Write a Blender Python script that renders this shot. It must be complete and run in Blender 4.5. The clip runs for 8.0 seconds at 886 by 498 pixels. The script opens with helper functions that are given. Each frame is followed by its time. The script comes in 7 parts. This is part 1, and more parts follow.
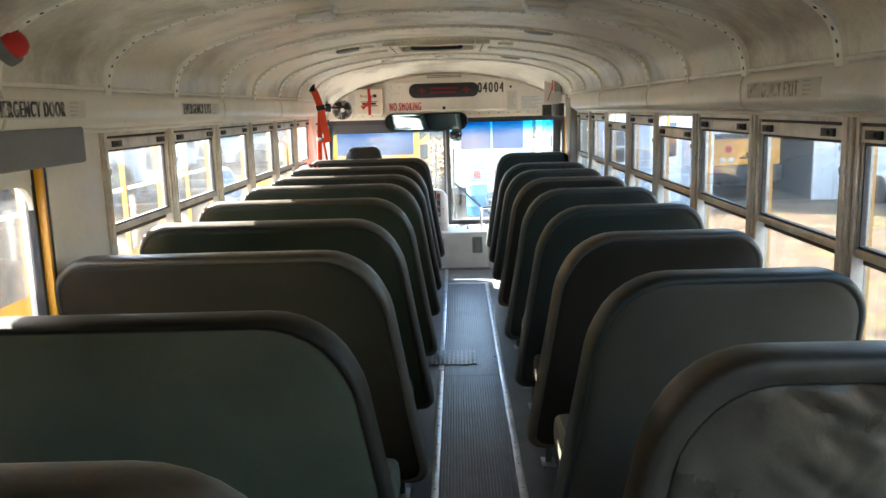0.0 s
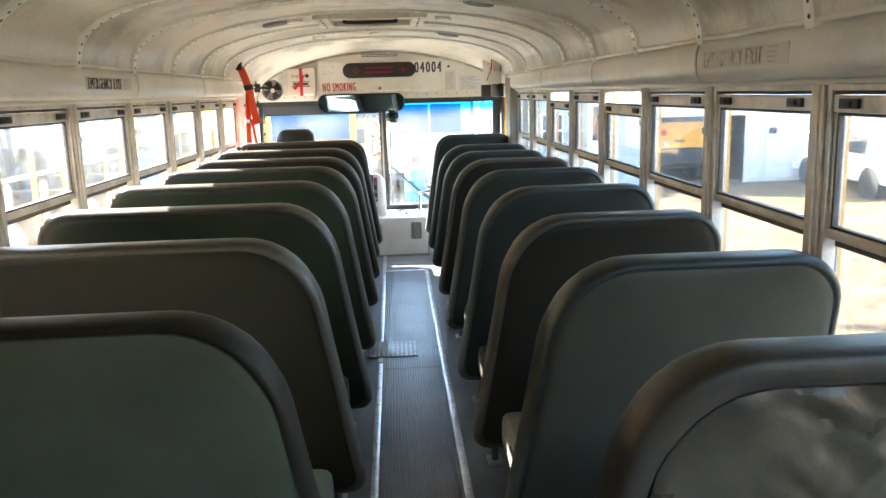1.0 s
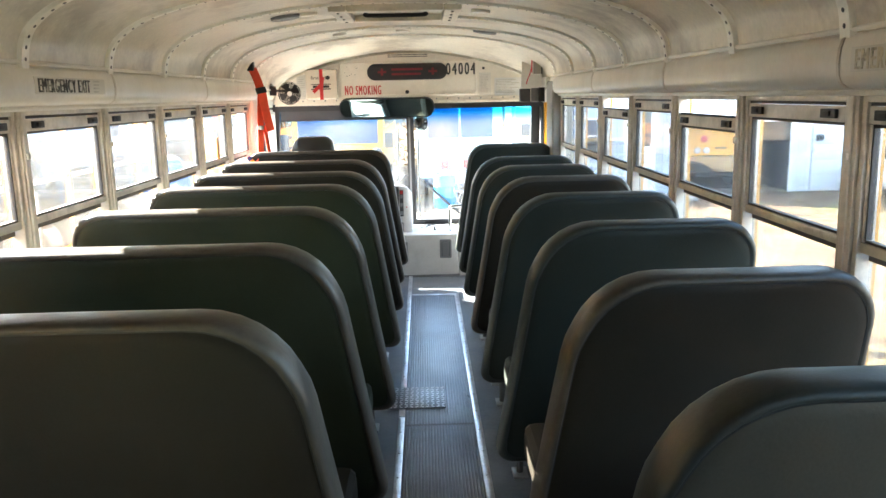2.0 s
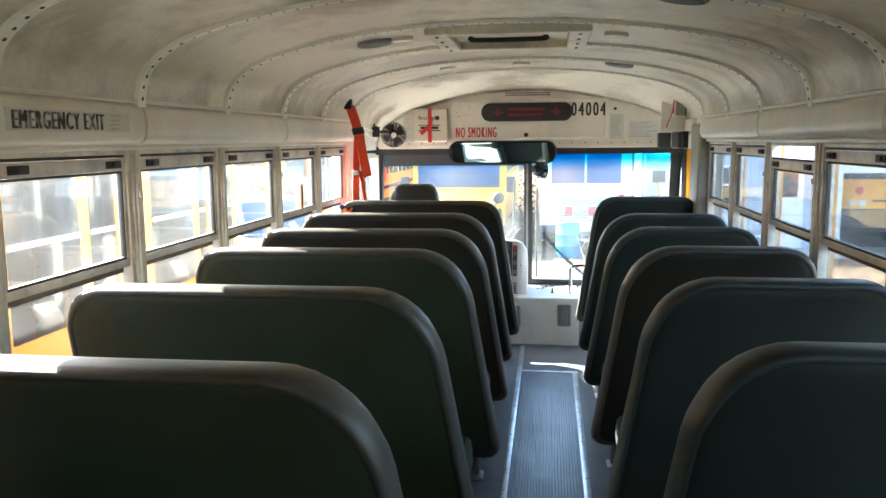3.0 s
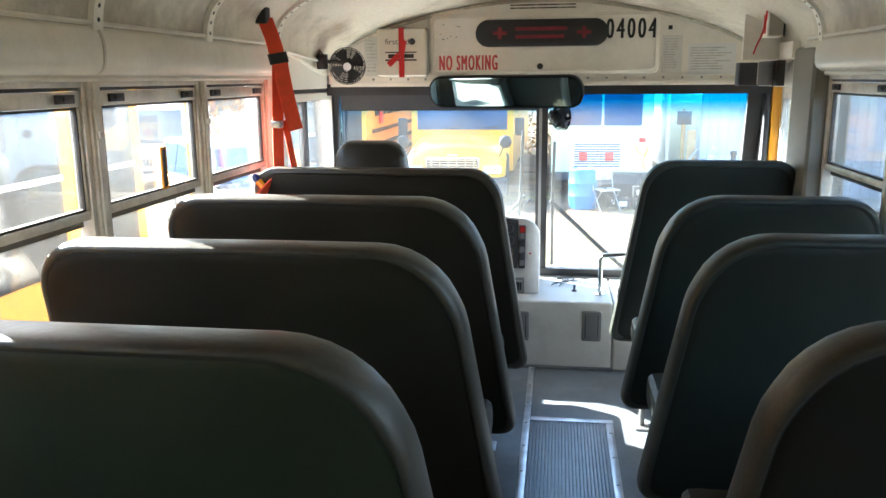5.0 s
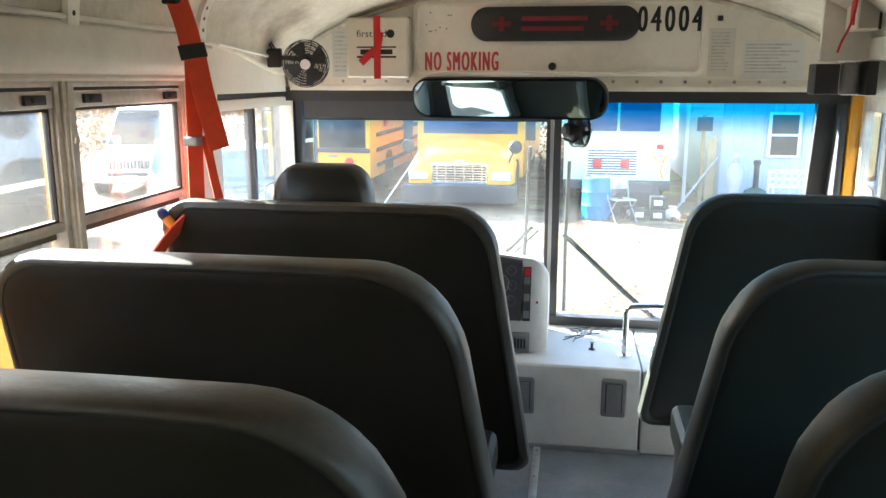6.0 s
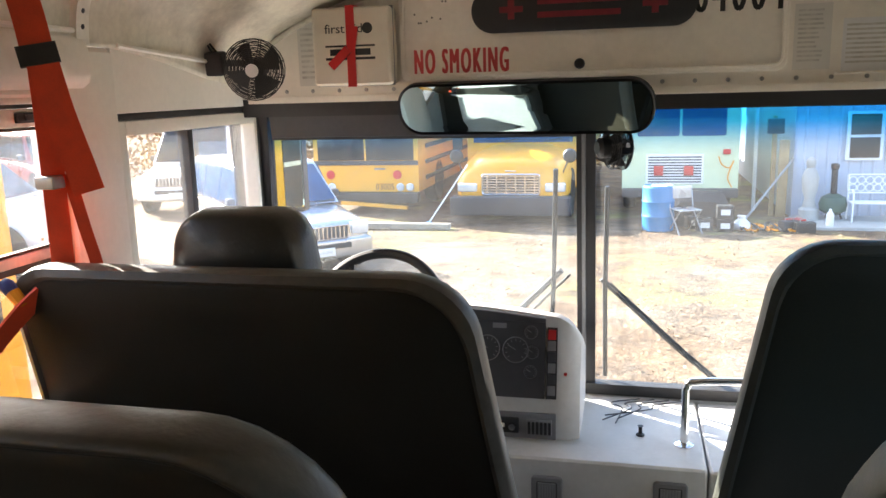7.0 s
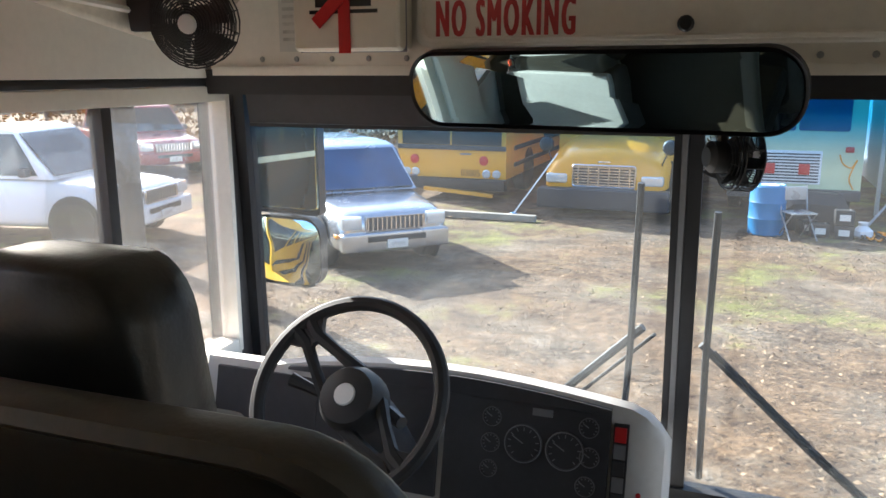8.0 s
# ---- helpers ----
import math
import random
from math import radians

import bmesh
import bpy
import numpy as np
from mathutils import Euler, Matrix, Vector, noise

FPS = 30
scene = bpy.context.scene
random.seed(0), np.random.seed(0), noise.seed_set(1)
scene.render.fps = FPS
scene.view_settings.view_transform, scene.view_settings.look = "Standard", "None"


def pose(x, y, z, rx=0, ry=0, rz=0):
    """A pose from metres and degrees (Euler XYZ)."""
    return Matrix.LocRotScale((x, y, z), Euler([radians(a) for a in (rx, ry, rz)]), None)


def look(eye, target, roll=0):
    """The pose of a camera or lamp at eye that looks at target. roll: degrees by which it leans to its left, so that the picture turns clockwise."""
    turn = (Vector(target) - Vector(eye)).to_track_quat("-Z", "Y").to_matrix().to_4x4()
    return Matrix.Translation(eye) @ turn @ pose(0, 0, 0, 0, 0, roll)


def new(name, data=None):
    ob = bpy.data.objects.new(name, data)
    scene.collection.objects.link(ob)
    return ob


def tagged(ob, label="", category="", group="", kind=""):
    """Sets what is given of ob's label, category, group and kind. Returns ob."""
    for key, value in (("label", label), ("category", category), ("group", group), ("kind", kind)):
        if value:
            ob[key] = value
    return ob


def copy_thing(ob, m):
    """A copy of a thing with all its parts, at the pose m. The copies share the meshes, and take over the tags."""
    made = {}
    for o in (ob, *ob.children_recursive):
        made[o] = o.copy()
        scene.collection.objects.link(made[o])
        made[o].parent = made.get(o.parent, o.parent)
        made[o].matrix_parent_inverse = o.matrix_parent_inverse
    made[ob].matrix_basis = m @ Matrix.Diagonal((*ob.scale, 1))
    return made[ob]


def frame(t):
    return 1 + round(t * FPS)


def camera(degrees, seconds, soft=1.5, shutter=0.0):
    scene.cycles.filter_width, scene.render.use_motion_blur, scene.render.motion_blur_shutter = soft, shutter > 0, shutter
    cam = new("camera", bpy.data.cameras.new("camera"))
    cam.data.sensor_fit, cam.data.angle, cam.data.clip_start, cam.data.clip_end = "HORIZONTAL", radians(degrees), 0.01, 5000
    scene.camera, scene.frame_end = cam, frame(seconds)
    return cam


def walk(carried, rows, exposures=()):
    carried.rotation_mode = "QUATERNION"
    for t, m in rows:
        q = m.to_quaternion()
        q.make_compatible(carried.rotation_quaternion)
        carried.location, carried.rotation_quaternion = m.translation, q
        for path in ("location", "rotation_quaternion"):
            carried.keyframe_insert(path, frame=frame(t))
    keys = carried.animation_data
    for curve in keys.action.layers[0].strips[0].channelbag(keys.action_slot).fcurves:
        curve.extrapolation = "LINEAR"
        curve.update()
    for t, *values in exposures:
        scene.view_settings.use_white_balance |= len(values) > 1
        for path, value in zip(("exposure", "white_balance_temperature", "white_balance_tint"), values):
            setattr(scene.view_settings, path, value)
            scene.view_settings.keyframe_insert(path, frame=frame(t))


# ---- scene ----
cam = camera(58.1, 8.0)
PATH = [
    (0, (0.108, 1.387, 1.533), (0.068, 3.356, 1.186), -1.6),
    (0.5, (0.073, 1.396, 1.523), (0.116, 3.364, 1.165), -0.3),
    (1, (0.114, 1.629, 1.489), (0.225, 3.588, 1.103), -1.6),
    (1.2, (0.159, 1.771, 1.504), (0.276, 3.73, 1.117), -2.4),
    (2.3, (0.118, 2.575, 1.502), (0.099, 4.54, 1.135), -0.6),
    (2.5, (0.155, 2.752, 1.481), (0.07, 4.722, 1.145), -0.6),
    (3, (0.168, 3.19, 1.503), (-0.094, 5.154, 1.233), -0.5),
    (3.5, (0.144, 3.607, 1.506), (-0.09, 5.565, 1.174), 0.4),
    (4, (0.149, 4.09, 1.493), (-0.139, 6.03, 1.101), -1.2),
    (4.5, (0.143, 4.493, 1.465), (-0.191, 6.424, 1.062), -1.8),
    (4.7, (0.105, 4.685, 1.484), (-0.162, 6.623, 1.068), -0.8),
    (5.8, (0.091, 5.645, 1.484), (-0.249, 7.57, 1.06), 1.0),
    (6, (0.081, 5.847, 1.488), (-0.226, 7.779, 1.071), 0.1),
    (6.5, (0.1, 6.272, 1.47), (-0.169, 8.208, 1.044), 0.2),
    (7, (0.161, 6.662, 1.477), (-0.299, 8.568, 1.081), -1.6),
    (7.5, (0.139, 7.079, 1.459), (-0.267, 8.992, 1.039), 0.1),
    (8, (0.111, 7.51, 1.447), (-0.567, 9.342, 1.014), -0.1),
]
EXPOSURES = [(0, 4.35, 6200, 6), (0.5, 4.5, 6200, 6), (1.2, 4.9, 6200, 6), (2.5, 4.6, 6200, 6), (3.0, 4.3, 5900, 3), (3.5, 4.25, 5750, 3), (4.5, 4.12, 5850, 3), (6.0, 3.9, 6000, 3), (6.5, 3.68, 6300, 8), (7.0, 3.3, 6550, 12), (7.5, 2.9, 6350, 11), (8.0, 2.38, 6150, 10)]
walk(cam, [(t, look(eye, target, roll)) for t, eye, target, roll in PATH], EXPOSURES)

# ---- world and sun ----
SUN_DIR = Vector((-1.65, 0.85, 1.0)).normalized()      # towards the sun: ahead and to the left
sky = bpy.data.worlds.new("sky")
sky.use_nodes = True
scene.world = sky
_n = sky.node_tree.nodes
_bg = _n["Background"]
_sk = _n.new("ShaderNodeTexSky")
_sk.sky_type = "NISHITA"
_sk.sun_disc = False
_sk.sun_elevation = math.asin(SUN_DIR.z)
_sk.sun_rotation = math.atan2(SUN_DIR.x, SUN_DIR.y)
_sk.dust_density = 2.0
sky.node_tree.links.new(_sk.outputs[0], _bg.inputs[0])
_bg.inputs[1].default_value = 0.15
sun = new("sun", bpy.data.lights.new("sun", "SUN"))
sun.data.energy = 4.8
sun.data.angle = radians(0.5)
sun.data.color = (1.0, 0.94, 0.84)
sun.matrix_world = look((0, 0, 30), Vector((0, 0, 30)) - SUN_DIR)


# ---- materials ----
def mat(name, base, rough=0.5, metal=0.0, var=0.15, scale=6.0, fine=60.0, bump=0.1, spots=0.0, spot_col=(0.1, 0.09, 0.08), coat=0.0, spot_scale=2.5, spec=0.5, spot_from=0.5, spot_to=0.68):
    """A painted or moulded surface: colour varied at two scales, fine relief, stains with a shape of their own."""
    m = bpy.data.materials.new(name)
    m.use_nodes = True
    nt = m.node_tree
    N, L = nt.nodes, nt.links
    b = N["Principled BSDF"]
    tc = N.new("ShaderNodeTexCoord")
    n1, n2 = N.new("ShaderNodeTexNoise"), N.new("ShaderNodeTexNoise")
    for n, s in ((n1, scale), (n2, fine)):
        n.inputs["Scale"].default_value = s
        n.inputs["Detail"].default_value = 4
        L.new(tc.outputs["Object"], n.inputs["Vector"])
    add = N.new("ShaderNodeMath")
    add.operation = "MULTIPLY_ADD"
    L.new(n2.outputs[0], add.inputs[0])
    add.inputs[1].default_value = 0.4
    L.new(n1.outputs[0], add.inputs[2])
    ramp = N.new("ShaderNodeValToRGB")
    lo, hi = [max(0, c * (1 - var)) for c in base], [min(1, c * (1 + var)) for c in base]
    ramp.color_ramp.elements[0].position, ramp.color_ramp.elements[0].color = 0.45, (*lo, 1)
    ramp.color_ramp.elements[1].position, ramp.color_ramp.elements[1].color = 0.95, (*hi, 1)
    L.new(add.outputs[0], ramp.inputs[0])
    col = ramp.outputs[0]
    if spots:
        n3 = N.new("ShaderNodeTexNoise")
        n3.inputs["Scale"].default_value = spot_scale
        n3.inputs["Detail"].default_value = 8
        n3.inputs["Roughness"].default_value = 0.65
        L.new(tc.outputs["Object"], n3.inputs["Vector"])
        r3 = N.new("ShaderNodeValToRGB")
        r3.color_ramp.elements[0].position, r3.color_ramp.elements[1].position = spot_from, spot_to
        L.new(n3.outputs[0], r3.inputs[0])
        k = N.new("ShaderNodeMath")
        k.operation = "MULTIPLY"
        k.inputs[1].default_value = spots
        L.new(r3.outputs[0], k.inputs[0])
        mx = N.new("ShaderNodeMix")
        mx.data_type = "RGBA"
        L.new(k.outputs[0], mx.inputs[0])
        L.new(col, mx.inputs[6])
        mx.inputs[7].default_value = (*spot_col, 1)
        col = mx.outputs[2]
    L.new(col, b.inputs["Base Color"])
    rr = N.new("ShaderNodeMapRange")
    rr.inputs[3].default_value, rr.inputs[4].default_value = max(0.02, rough - 0.12), min(1, rough + 0.12)
    L.new(n1.outputs[0], rr.inputs[0])
    L.new(rr.outputs[0], b.inputs["Roughness"])
    b.inputs["Metallic"].default_value = metal
    b.inputs["Coat Weight"].default_value = coat
    b.inputs["Specular IOR Level"].default_value = spec
    if bump:
        bp = N.new("ShaderNodeBump")
        bp.inputs["Strength"].default_value = bump
        bp.inputs["Distance"].default_value = 0.004
        L.new(add.outputs[0], bp.inputs["Height"])
        L.new(bp.outputs[0], b.inputs["Normal"])
    return m


def glass_mat(name, tint=(1, 1, 1), dust=0.08, dust_col=(0.8, 0.8, 0.78), scale=3.0, gloss=0.5):
    """A thin, dusty pane: clear, a little glossy, with patches of grime that catch the sun."""
    m = bpy.data.materials.new(name)
    m.use_nodes = True
    N, L = m.node_tree.nodes, m.node_tree.links
    N.remove(N["Principled BSDF"])
    tr, gl, df, tl = N.new("ShaderNodeBsdfTransparent"), N.new("ShaderNodeBsdfGlossy"), N.new("ShaderNodeBsdfDiffuse"), N.new("ShaderNodeBsdfTranslucent")
    tr.inputs[0].default_value = (*tint, 1)
    gl.inputs["Roughness"].default_value = 0.03
    df.inputs[0].default_value = tl.inputs[0].default_value = (*dust_col, 1)
    fr, fm = N.new("ShaderNodeFresnel"), N.new("ShaderNodeMath")
    fr.inputs[0].default_value = 1.45
    fm.operation = "MULTIPLY"
    fm.inputs[1].default_value = gloss
    L.new(fr.outputs[0], fm.inputs[0])
    a, b, c = N.new("ShaderNodeMixShader"), N.new("ShaderNodeMixShader"), N.new("ShaderNodeMixShader")
    a.inputs[0].default_value = 0.6
    L.new(df.outputs[0], a.inputs[1])
    L.new(tl.outputs[0], a.inputs[2])
    tc, n, mr = N.new("ShaderNodeTexCoord"), N.new("ShaderNodeTexNoise"), N.new("ShaderNodeMapRange")
    L.new(tc.outputs["Object"], n.inputs["Vector"])
    n.inputs["Scale"].default_value, n.inputs["Detail"].default_value = scale, 6
    mr.inputs[1].default_value, mr.inputs[2].default_value = 0.3, 0.75
    mr.inputs[3].default_value, mr.inputs[4].default_value = dust * 0.4, dust * 1.6
    L.new(n.outputs[0], mr.inputs[0])
    L.new(mr.outputs[0], b.inputs[0])
    L.new(tr.outputs[0], b.inputs[1])
    L.new(a.outputs[0], b.inputs[2])
    L.new(fm.outputs[0], c.inputs[0])
    L.new(b.outputs[0], c.inputs[1])
    L.new(gl.outputs[0], c.inputs[2])
    L.new(c.outputs[0], N["Material Output"].inputs[0])
    return m


def tint_mat(name, z0, z1, col):
    """The dyed band at the top of a windscreen, fading out downwards (world heights z0 to z1)."""
    m = bpy.data.materials.new(name)
    m.use_nodes = True
    N, L = m.node_tree.nodes, m.node_tree.links
    N.remove(N["Principled BSDF"])
    tr = N.new("ShaderNodeBsdfTransparent")
    tc, sp, mr, mx = N.new("ShaderNodeTexCoord"), N.new("ShaderNodeSeparateXYZ"), N.new("ShaderNodeMapRange"), N.new("ShaderNodeMix")
    mr.interpolation_type = "SMOOTHSTEP"
    L.new(tc.outputs["Object"], sp.inputs[0])
    L.new(sp.outputs[2], mr.inputs[0])
    mr.inputs[1].default_value, mr.inputs[2].default_value = z0, z1
    mx.data_type = "RGBA"
    mx.inputs[6].default_value, mx.inputs[7].default_value = (1, 1, 1, 1), (*col, 1)
    L.new(mr.outputs[0], mx.inputs[0])
    L.new(mx.outputs[2], tr.inputs[0])
    L.new(tr.outputs[0], N["Material Output"].inputs[0])
    return m


def ground_mat():
    """Gravel, bleached grass and leaf litter in patches."""
    m = bpy.data.materials.new("yard_ground")
    m.use_nodes = True
    N, L = m.node_tree.nodes, m.node_tree.links
    b = N["Principled BSDF"]
    b.inputs["Roughness"].default_value = 0.95
    tc = N.new("ShaderNodeTexCoord")

    def noise_node(s, d=6, r=0.6):
        n = N.new("ShaderNodeTexNoise")
        n.inputs["Scale"].default_value, n.inputs["Detail"].default_value, n.inputs["Roughness"].default_value = s, d, r
        L.new(tc.outputs["Object"], n.inputs["Vector"])
        return n.outputs[0]

    def ramp(src, *stops):
        r = N.new("ShaderNodeValToRGB")
        e = r.color_ramp.elements
        while len(e) < len(stops):
            e.new(0.5)
        for i, (p, c) in enumerate(stops):
            e[i].position, e[i].color = p, (*c, 1)
        L.new(src, r.inputs[0])
        return r.outputs[0]

    def mix(f, c1, c2):
        x = N.new("ShaderNodeMix")
        x.data_type = "RGBA"
        L.new(f, x.inputs[0])
        L.new(c1, x.inputs[6])
        L.new(c2, x.inputs[7])
        return x.outputs[2]
    gravel = ramp(noise_node(22, 10, 0.85), (0.3, (0.040, 0.031, 0.023)), (0.5, (0.165, 0.132, 0.098)), (0.7, (0.42, 0.36, 0.29)))
    litter = ramp(noise_node(13, 10, 0.85), (0.3, (0.035, 0.019, 0.010)), (0.5, (0.145, 0.090, 0.049)), (0.7, (0.317, 0.212, 0.126)))
    grass = ramp(noise_node(18, 10, 0.85), (0.3, (0.043, 0.044, 0.014)), (0.55, (0.165, 0.160, 0.050)), (0.75, (0.31, 0.28, 0.12)))
    k1 = ramp(noise_node(0.7, 8, 0.75), (0.36, (0, 0, 0)), (0.54, (1, 1, 1)))
    k2 = ramp(noise_node(0.4, 8, 0.75), (0.53, (0, 0, 0)), (0.62, (1, 1, 1)))
    mul = N.new("ShaderNodeMix")
    mul.data_type, mul.blend_type = "RGBA", "MULTIPLY"
    mul.inputs[0].default_value = 1.0
    L.new(mix(k2, mix(k1, gravel, litter), grass), mul.inputs[6])
    L.new(ramp(noise_node(1.6, 10, 0.8), (0.37, (0.42, 0.36, 0.29)), (0.5, (0.95, 0.91, 0.85)), (0.62, (1.55, 1.5, 1.4))), mul.inputs[7])
    L.new(mul.outputs[2], b.inputs["Base Color"])
    bp = N.new("ShaderNodeBump")
    bp.inputs["Strength"].default_value, bp.inputs["Distance"].default_value = 0.8, 0.05
    L.new(noise_node(14, 8, 0.7), bp.inputs["Height"])
    L.new(bp.outputs[0], b.inputs["Normal"])
    return m


CREAM = mat("cream_painted_steel", (0.83, 0.8, 0.73), 0.32, var=0.08, scale=2.0, bump=0.05, spots=0.4, spot_col=(0.5, 0.45, 0.37), spot_scale=1.6)
BOWM = mat("bow_paint", (0.86, 0.84, 0.76), 0.45, var=0.1, scale=6, bump=0.05, spots=0.35, spot_col=(0.45, 0.4, 0.32), spot_scale=9)
SEATGREY = mat("light_grey_seat_cloth", (0.17, 0.175, 0.18), 0.8, var=0.12, scale=5, bump=0.3)
CEIL = mat("ceiling_painted_steel", (0.7, 0.655, 0.545), 0.42, var=0.2, scale=1.3, bump=0.06, spots=0.75, spot_col=(0.31, 0.27, 0.21), spot_scale=1.9, spot_from=0.47, spot_to=0.6)
BULK = mat("front_bulkhead_paint", (0.87, 0.825, 0.745), 0.5, var=0.07, scale=3, bump=0.04, spots=0.25, spot_col=(0.5, 0.44, 0.36))
ALU = mat("window_aluminium", (0.7, 0.645, 0.56), 0.42, metal=0.3, var=0.2, scale=9, bump=0.08, spots=0.4, spot_col=(0.24, 0.2, 0.16), spot_scale=7)
TRIM = mat("aisle_trim_aluminium", (0.62, 0.63, 0.65), 0.35, metal=0.8, var=0.2, scale=14, bump=0.1, spots=0.5, spot_col=(0.25, 0.25, 0.26), spot_scale=9)
BLACK = mat("black_rubber", (0.02, 0.02, 0.022), 0.55, var=0.3, scale=8, bump=0.1)
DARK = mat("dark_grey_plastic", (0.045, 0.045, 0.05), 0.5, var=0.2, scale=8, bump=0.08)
GREYP = mat("grey_plastic", (0.2, 0.2, 0.21), 0.5, var=0.12, scale=8, bump=0.08)
DIALGREY = mat("dull_dial_grey", (0.2, 0.2, 0.21), 0.5, var=0.15, scale=20, bump=0.0)
TANGREY = mat("shaded_tan_paint", (0.36, 0.33, 0.28), 0.55, var=0.12, scale=6, bump=0.05)
LIGHTG = mat("light_grey_moulding", (0.6, 0.595, 0.58), 0.5, var=0.08, scale=5, bump=0.1, spots=0.3, spot_col=(0.35, 0.33, 0.3), spot_scale=4)
# floor and runner rubber: the blue in the base colour stands for reflected sky
FLOORM = mat("sky_blued_rubber_floor", (0.13, 0.148, 0.172), 0.34, var=0.25, scale=5, bump=0.1, spots=0.5, spot_col=(0.26, 0.26, 0.26), spot_scale=4)
RUNNER = mat("sky_blued_rubber_runner", (0.18, 0.225, 0.28), 0.32, var=0.25, scale=4, bump=0.06, spots=0.5, spot_col=(0.10, 0.115, 0.13), spot_scale=3)
GREEN = mat("green_vinyl", (0.022, 0.026, 0.014), 0.5, var=0.22, scale=4, fine=180, bump=0.18, spots=0.35, spot_col=(0.032, 0.038, 0.027), spot_scale=3, spec=0.22)
# green vinyl made paler: light from the emergency door window is in the colour
PALEGREEN = mat("window_lit_green_vinyl", (0.085, 0.092, 0.062), 0.5, var=0.18, scale=4, fine=180, bump=0.18, spots=0.35, spot_col=(0.09, 0.095, 0.078), spot_scale=3, spec=0.22)
GREENB = mat("green_black_vinyl", (0.018, 0.021, 0.0165), 0.5, var=0.18, scale=4, fine=180, bump=0.18, spots=0.2, spot_col=(0.022, 0.025, 0.021), spot_scale=3, spec=0.22)
BROWN = mat("brown_black_vinyl", (0.018, 0.0145, 0.01), 0.5, var=0.2, scale=4, fine=180, bump=0.18, spots=0.3, spot_col=(0.027, 0.023, 0.018), spot_scale=3, spec=0.16)
BAND = mat("worn_brown_edge_vinyl", (0.05, 0.041, 0.03), 0.42, var=0.3, scale=7, fine=70, bump=0.45, spots=0.6, spot_col=(0.028, 0.024, 0.019), spot_scale=6, spec=0.5)
BANDG = mat("worn_green_edge_vinyl", (0.026, 0.029, 0.024), 0.44, var=0.3, scale=7, fine=150, bump=0.2, spots=0.5, spot_col=(0.036, 0.039, 0.033), spot_scale=6, spec=0.45)
CREASED = mat("creased_brown_black_vinyl", (0.078, 0.062, 0.042), 0.3, var=0.25, scale=6, fine=140, bump=0.35, spots=0.3, spot_col=(0.055, 0.049, 0.04), spot_scale=5)
GREYBROWN = mat("grey_brown_vinyl", (0.068, 0.06, 0.043), 0.5, var=0.2, scale=4, fine=180, bump=0.2, spots=0.35, spot_col=(0.056, 0.052, 0.042), spot_scale=3, spec=0.22)
LEATHER = mat("black_creased_vinyl", (0.026, 0.025, 0.022), 0.33, var=0.25, scale=6, fine=120, bump=0.35)
PIPE = mat("black_piping", (0.018, 0.017, 0.016), 0.42, var=0.2, scale=20, bump=0.05)
TUBEM = mat("grey_painted_tube", (0.16, 0.16, 0.16), 0.4, metal=0.3, var=0.15, scale=10, bump=0.05)
CHROME = mat("chrome", (0.75, 0.75, 0.76), 0.16, metal=1.0, var=0.06, scale=12, bump=0.0)
MIRROR = mat("mirror_glass", (0.66, 0.85, 0.82), 0.02, metal=1.0, var=0.0, bump=0.0)
MIRROR.node_tree.nodes["Map Range"].inputs[3].default_value = 0.0
MIRROR.node_tree.nodes["Map Range"].inputs[4].default_value = 0.02
YELLOW = mat("school_bus_yellow", (0.78, 0.36, 0.02), 0.35, var=0.08, scale=3, bump=0.03, spots=0.15, spot_col=(0.5, 0.28, 0.08), coat=0.3)
ORANGE = mat("orange_webbing", (0.7, 0.065, 0.018), 0.7, var=0.12, scale=25, fine=300, bump=0.4)
REDM = mat("red_plastic", (0.55, 0.02, 0.02), 0.35, var=0.1, bump=0.03)
REDINK = mat("red_ink", (0.55, 0.06, 0.06), 0.6, var=0.15, scale=30, bump=0.0)
DIMRED = mat("dull_red_lettering", (0.2, 0.012, 0.022), 0.4, var=0.15, scale=20, bump=0.0)
FADEINK = mat("faded_black_ink", (0.03, 0.03, 0.03), 0.5, var=0.3, scale=30, bump=0.0, spots=0.6, spot_col=(0.55, 0.51, 0.44), spot_scale=26, spot_from=0.47, spot_to=0.6)
WORNINK = mat("worn_away_ink", (0.1, 0.095, 0.08), 0.4, var=0.3, scale=30, bump=0.0, spots=0.95, spot_col=(0.66, 0.6, 0.46), spot_scale=18, spot_from=0.36, spot_to=0.54)
GASKET = mat("worn_brown_gasket", (0.05, 0.04, 0.03), 0.6, var=0.4, scale=12, bump=0.1)
BLACKINK = mat("black_ink", (0.02, 0.02, 0.02), 0.6, var=0.2, scale=30, bump=0.0)
GREYINK = mat("grey_ink", (0.55, 0.53, 0.49), 0.6, var=0.2, scale=30, bump=0.0)
PAPER = mat("paper", (0.7, 0.68, 0.63), 0.8, var=0.06, scale=5, bump=0.05)
WHITEP = mat("ivory_plastic", (0.72, 0.67, 0.57), 0.45, var=0.06, scale=5, bump=0.04)
WHITE = mat("white_paint", (0.78, 0.78, 0.78), 0.5, var=0.05, scale=3, bump=0.04)
BLUEP = mat("blue_plastic", (0.012, 0.16, 0.36), 0.45, var=0.12, scale=4, bump=0.05)
SILVER = mat("silver_car_paint", (0.5, 0.52, 0.55), 0.24, metal=0.85, var=0.05, scale=3, bump=0.0, coat=0.5)
PALE = mat("cream_truck_paint", (0.6, 0.65, 0.42), 0.4, var=0.06, scale=3, bump=0.03)
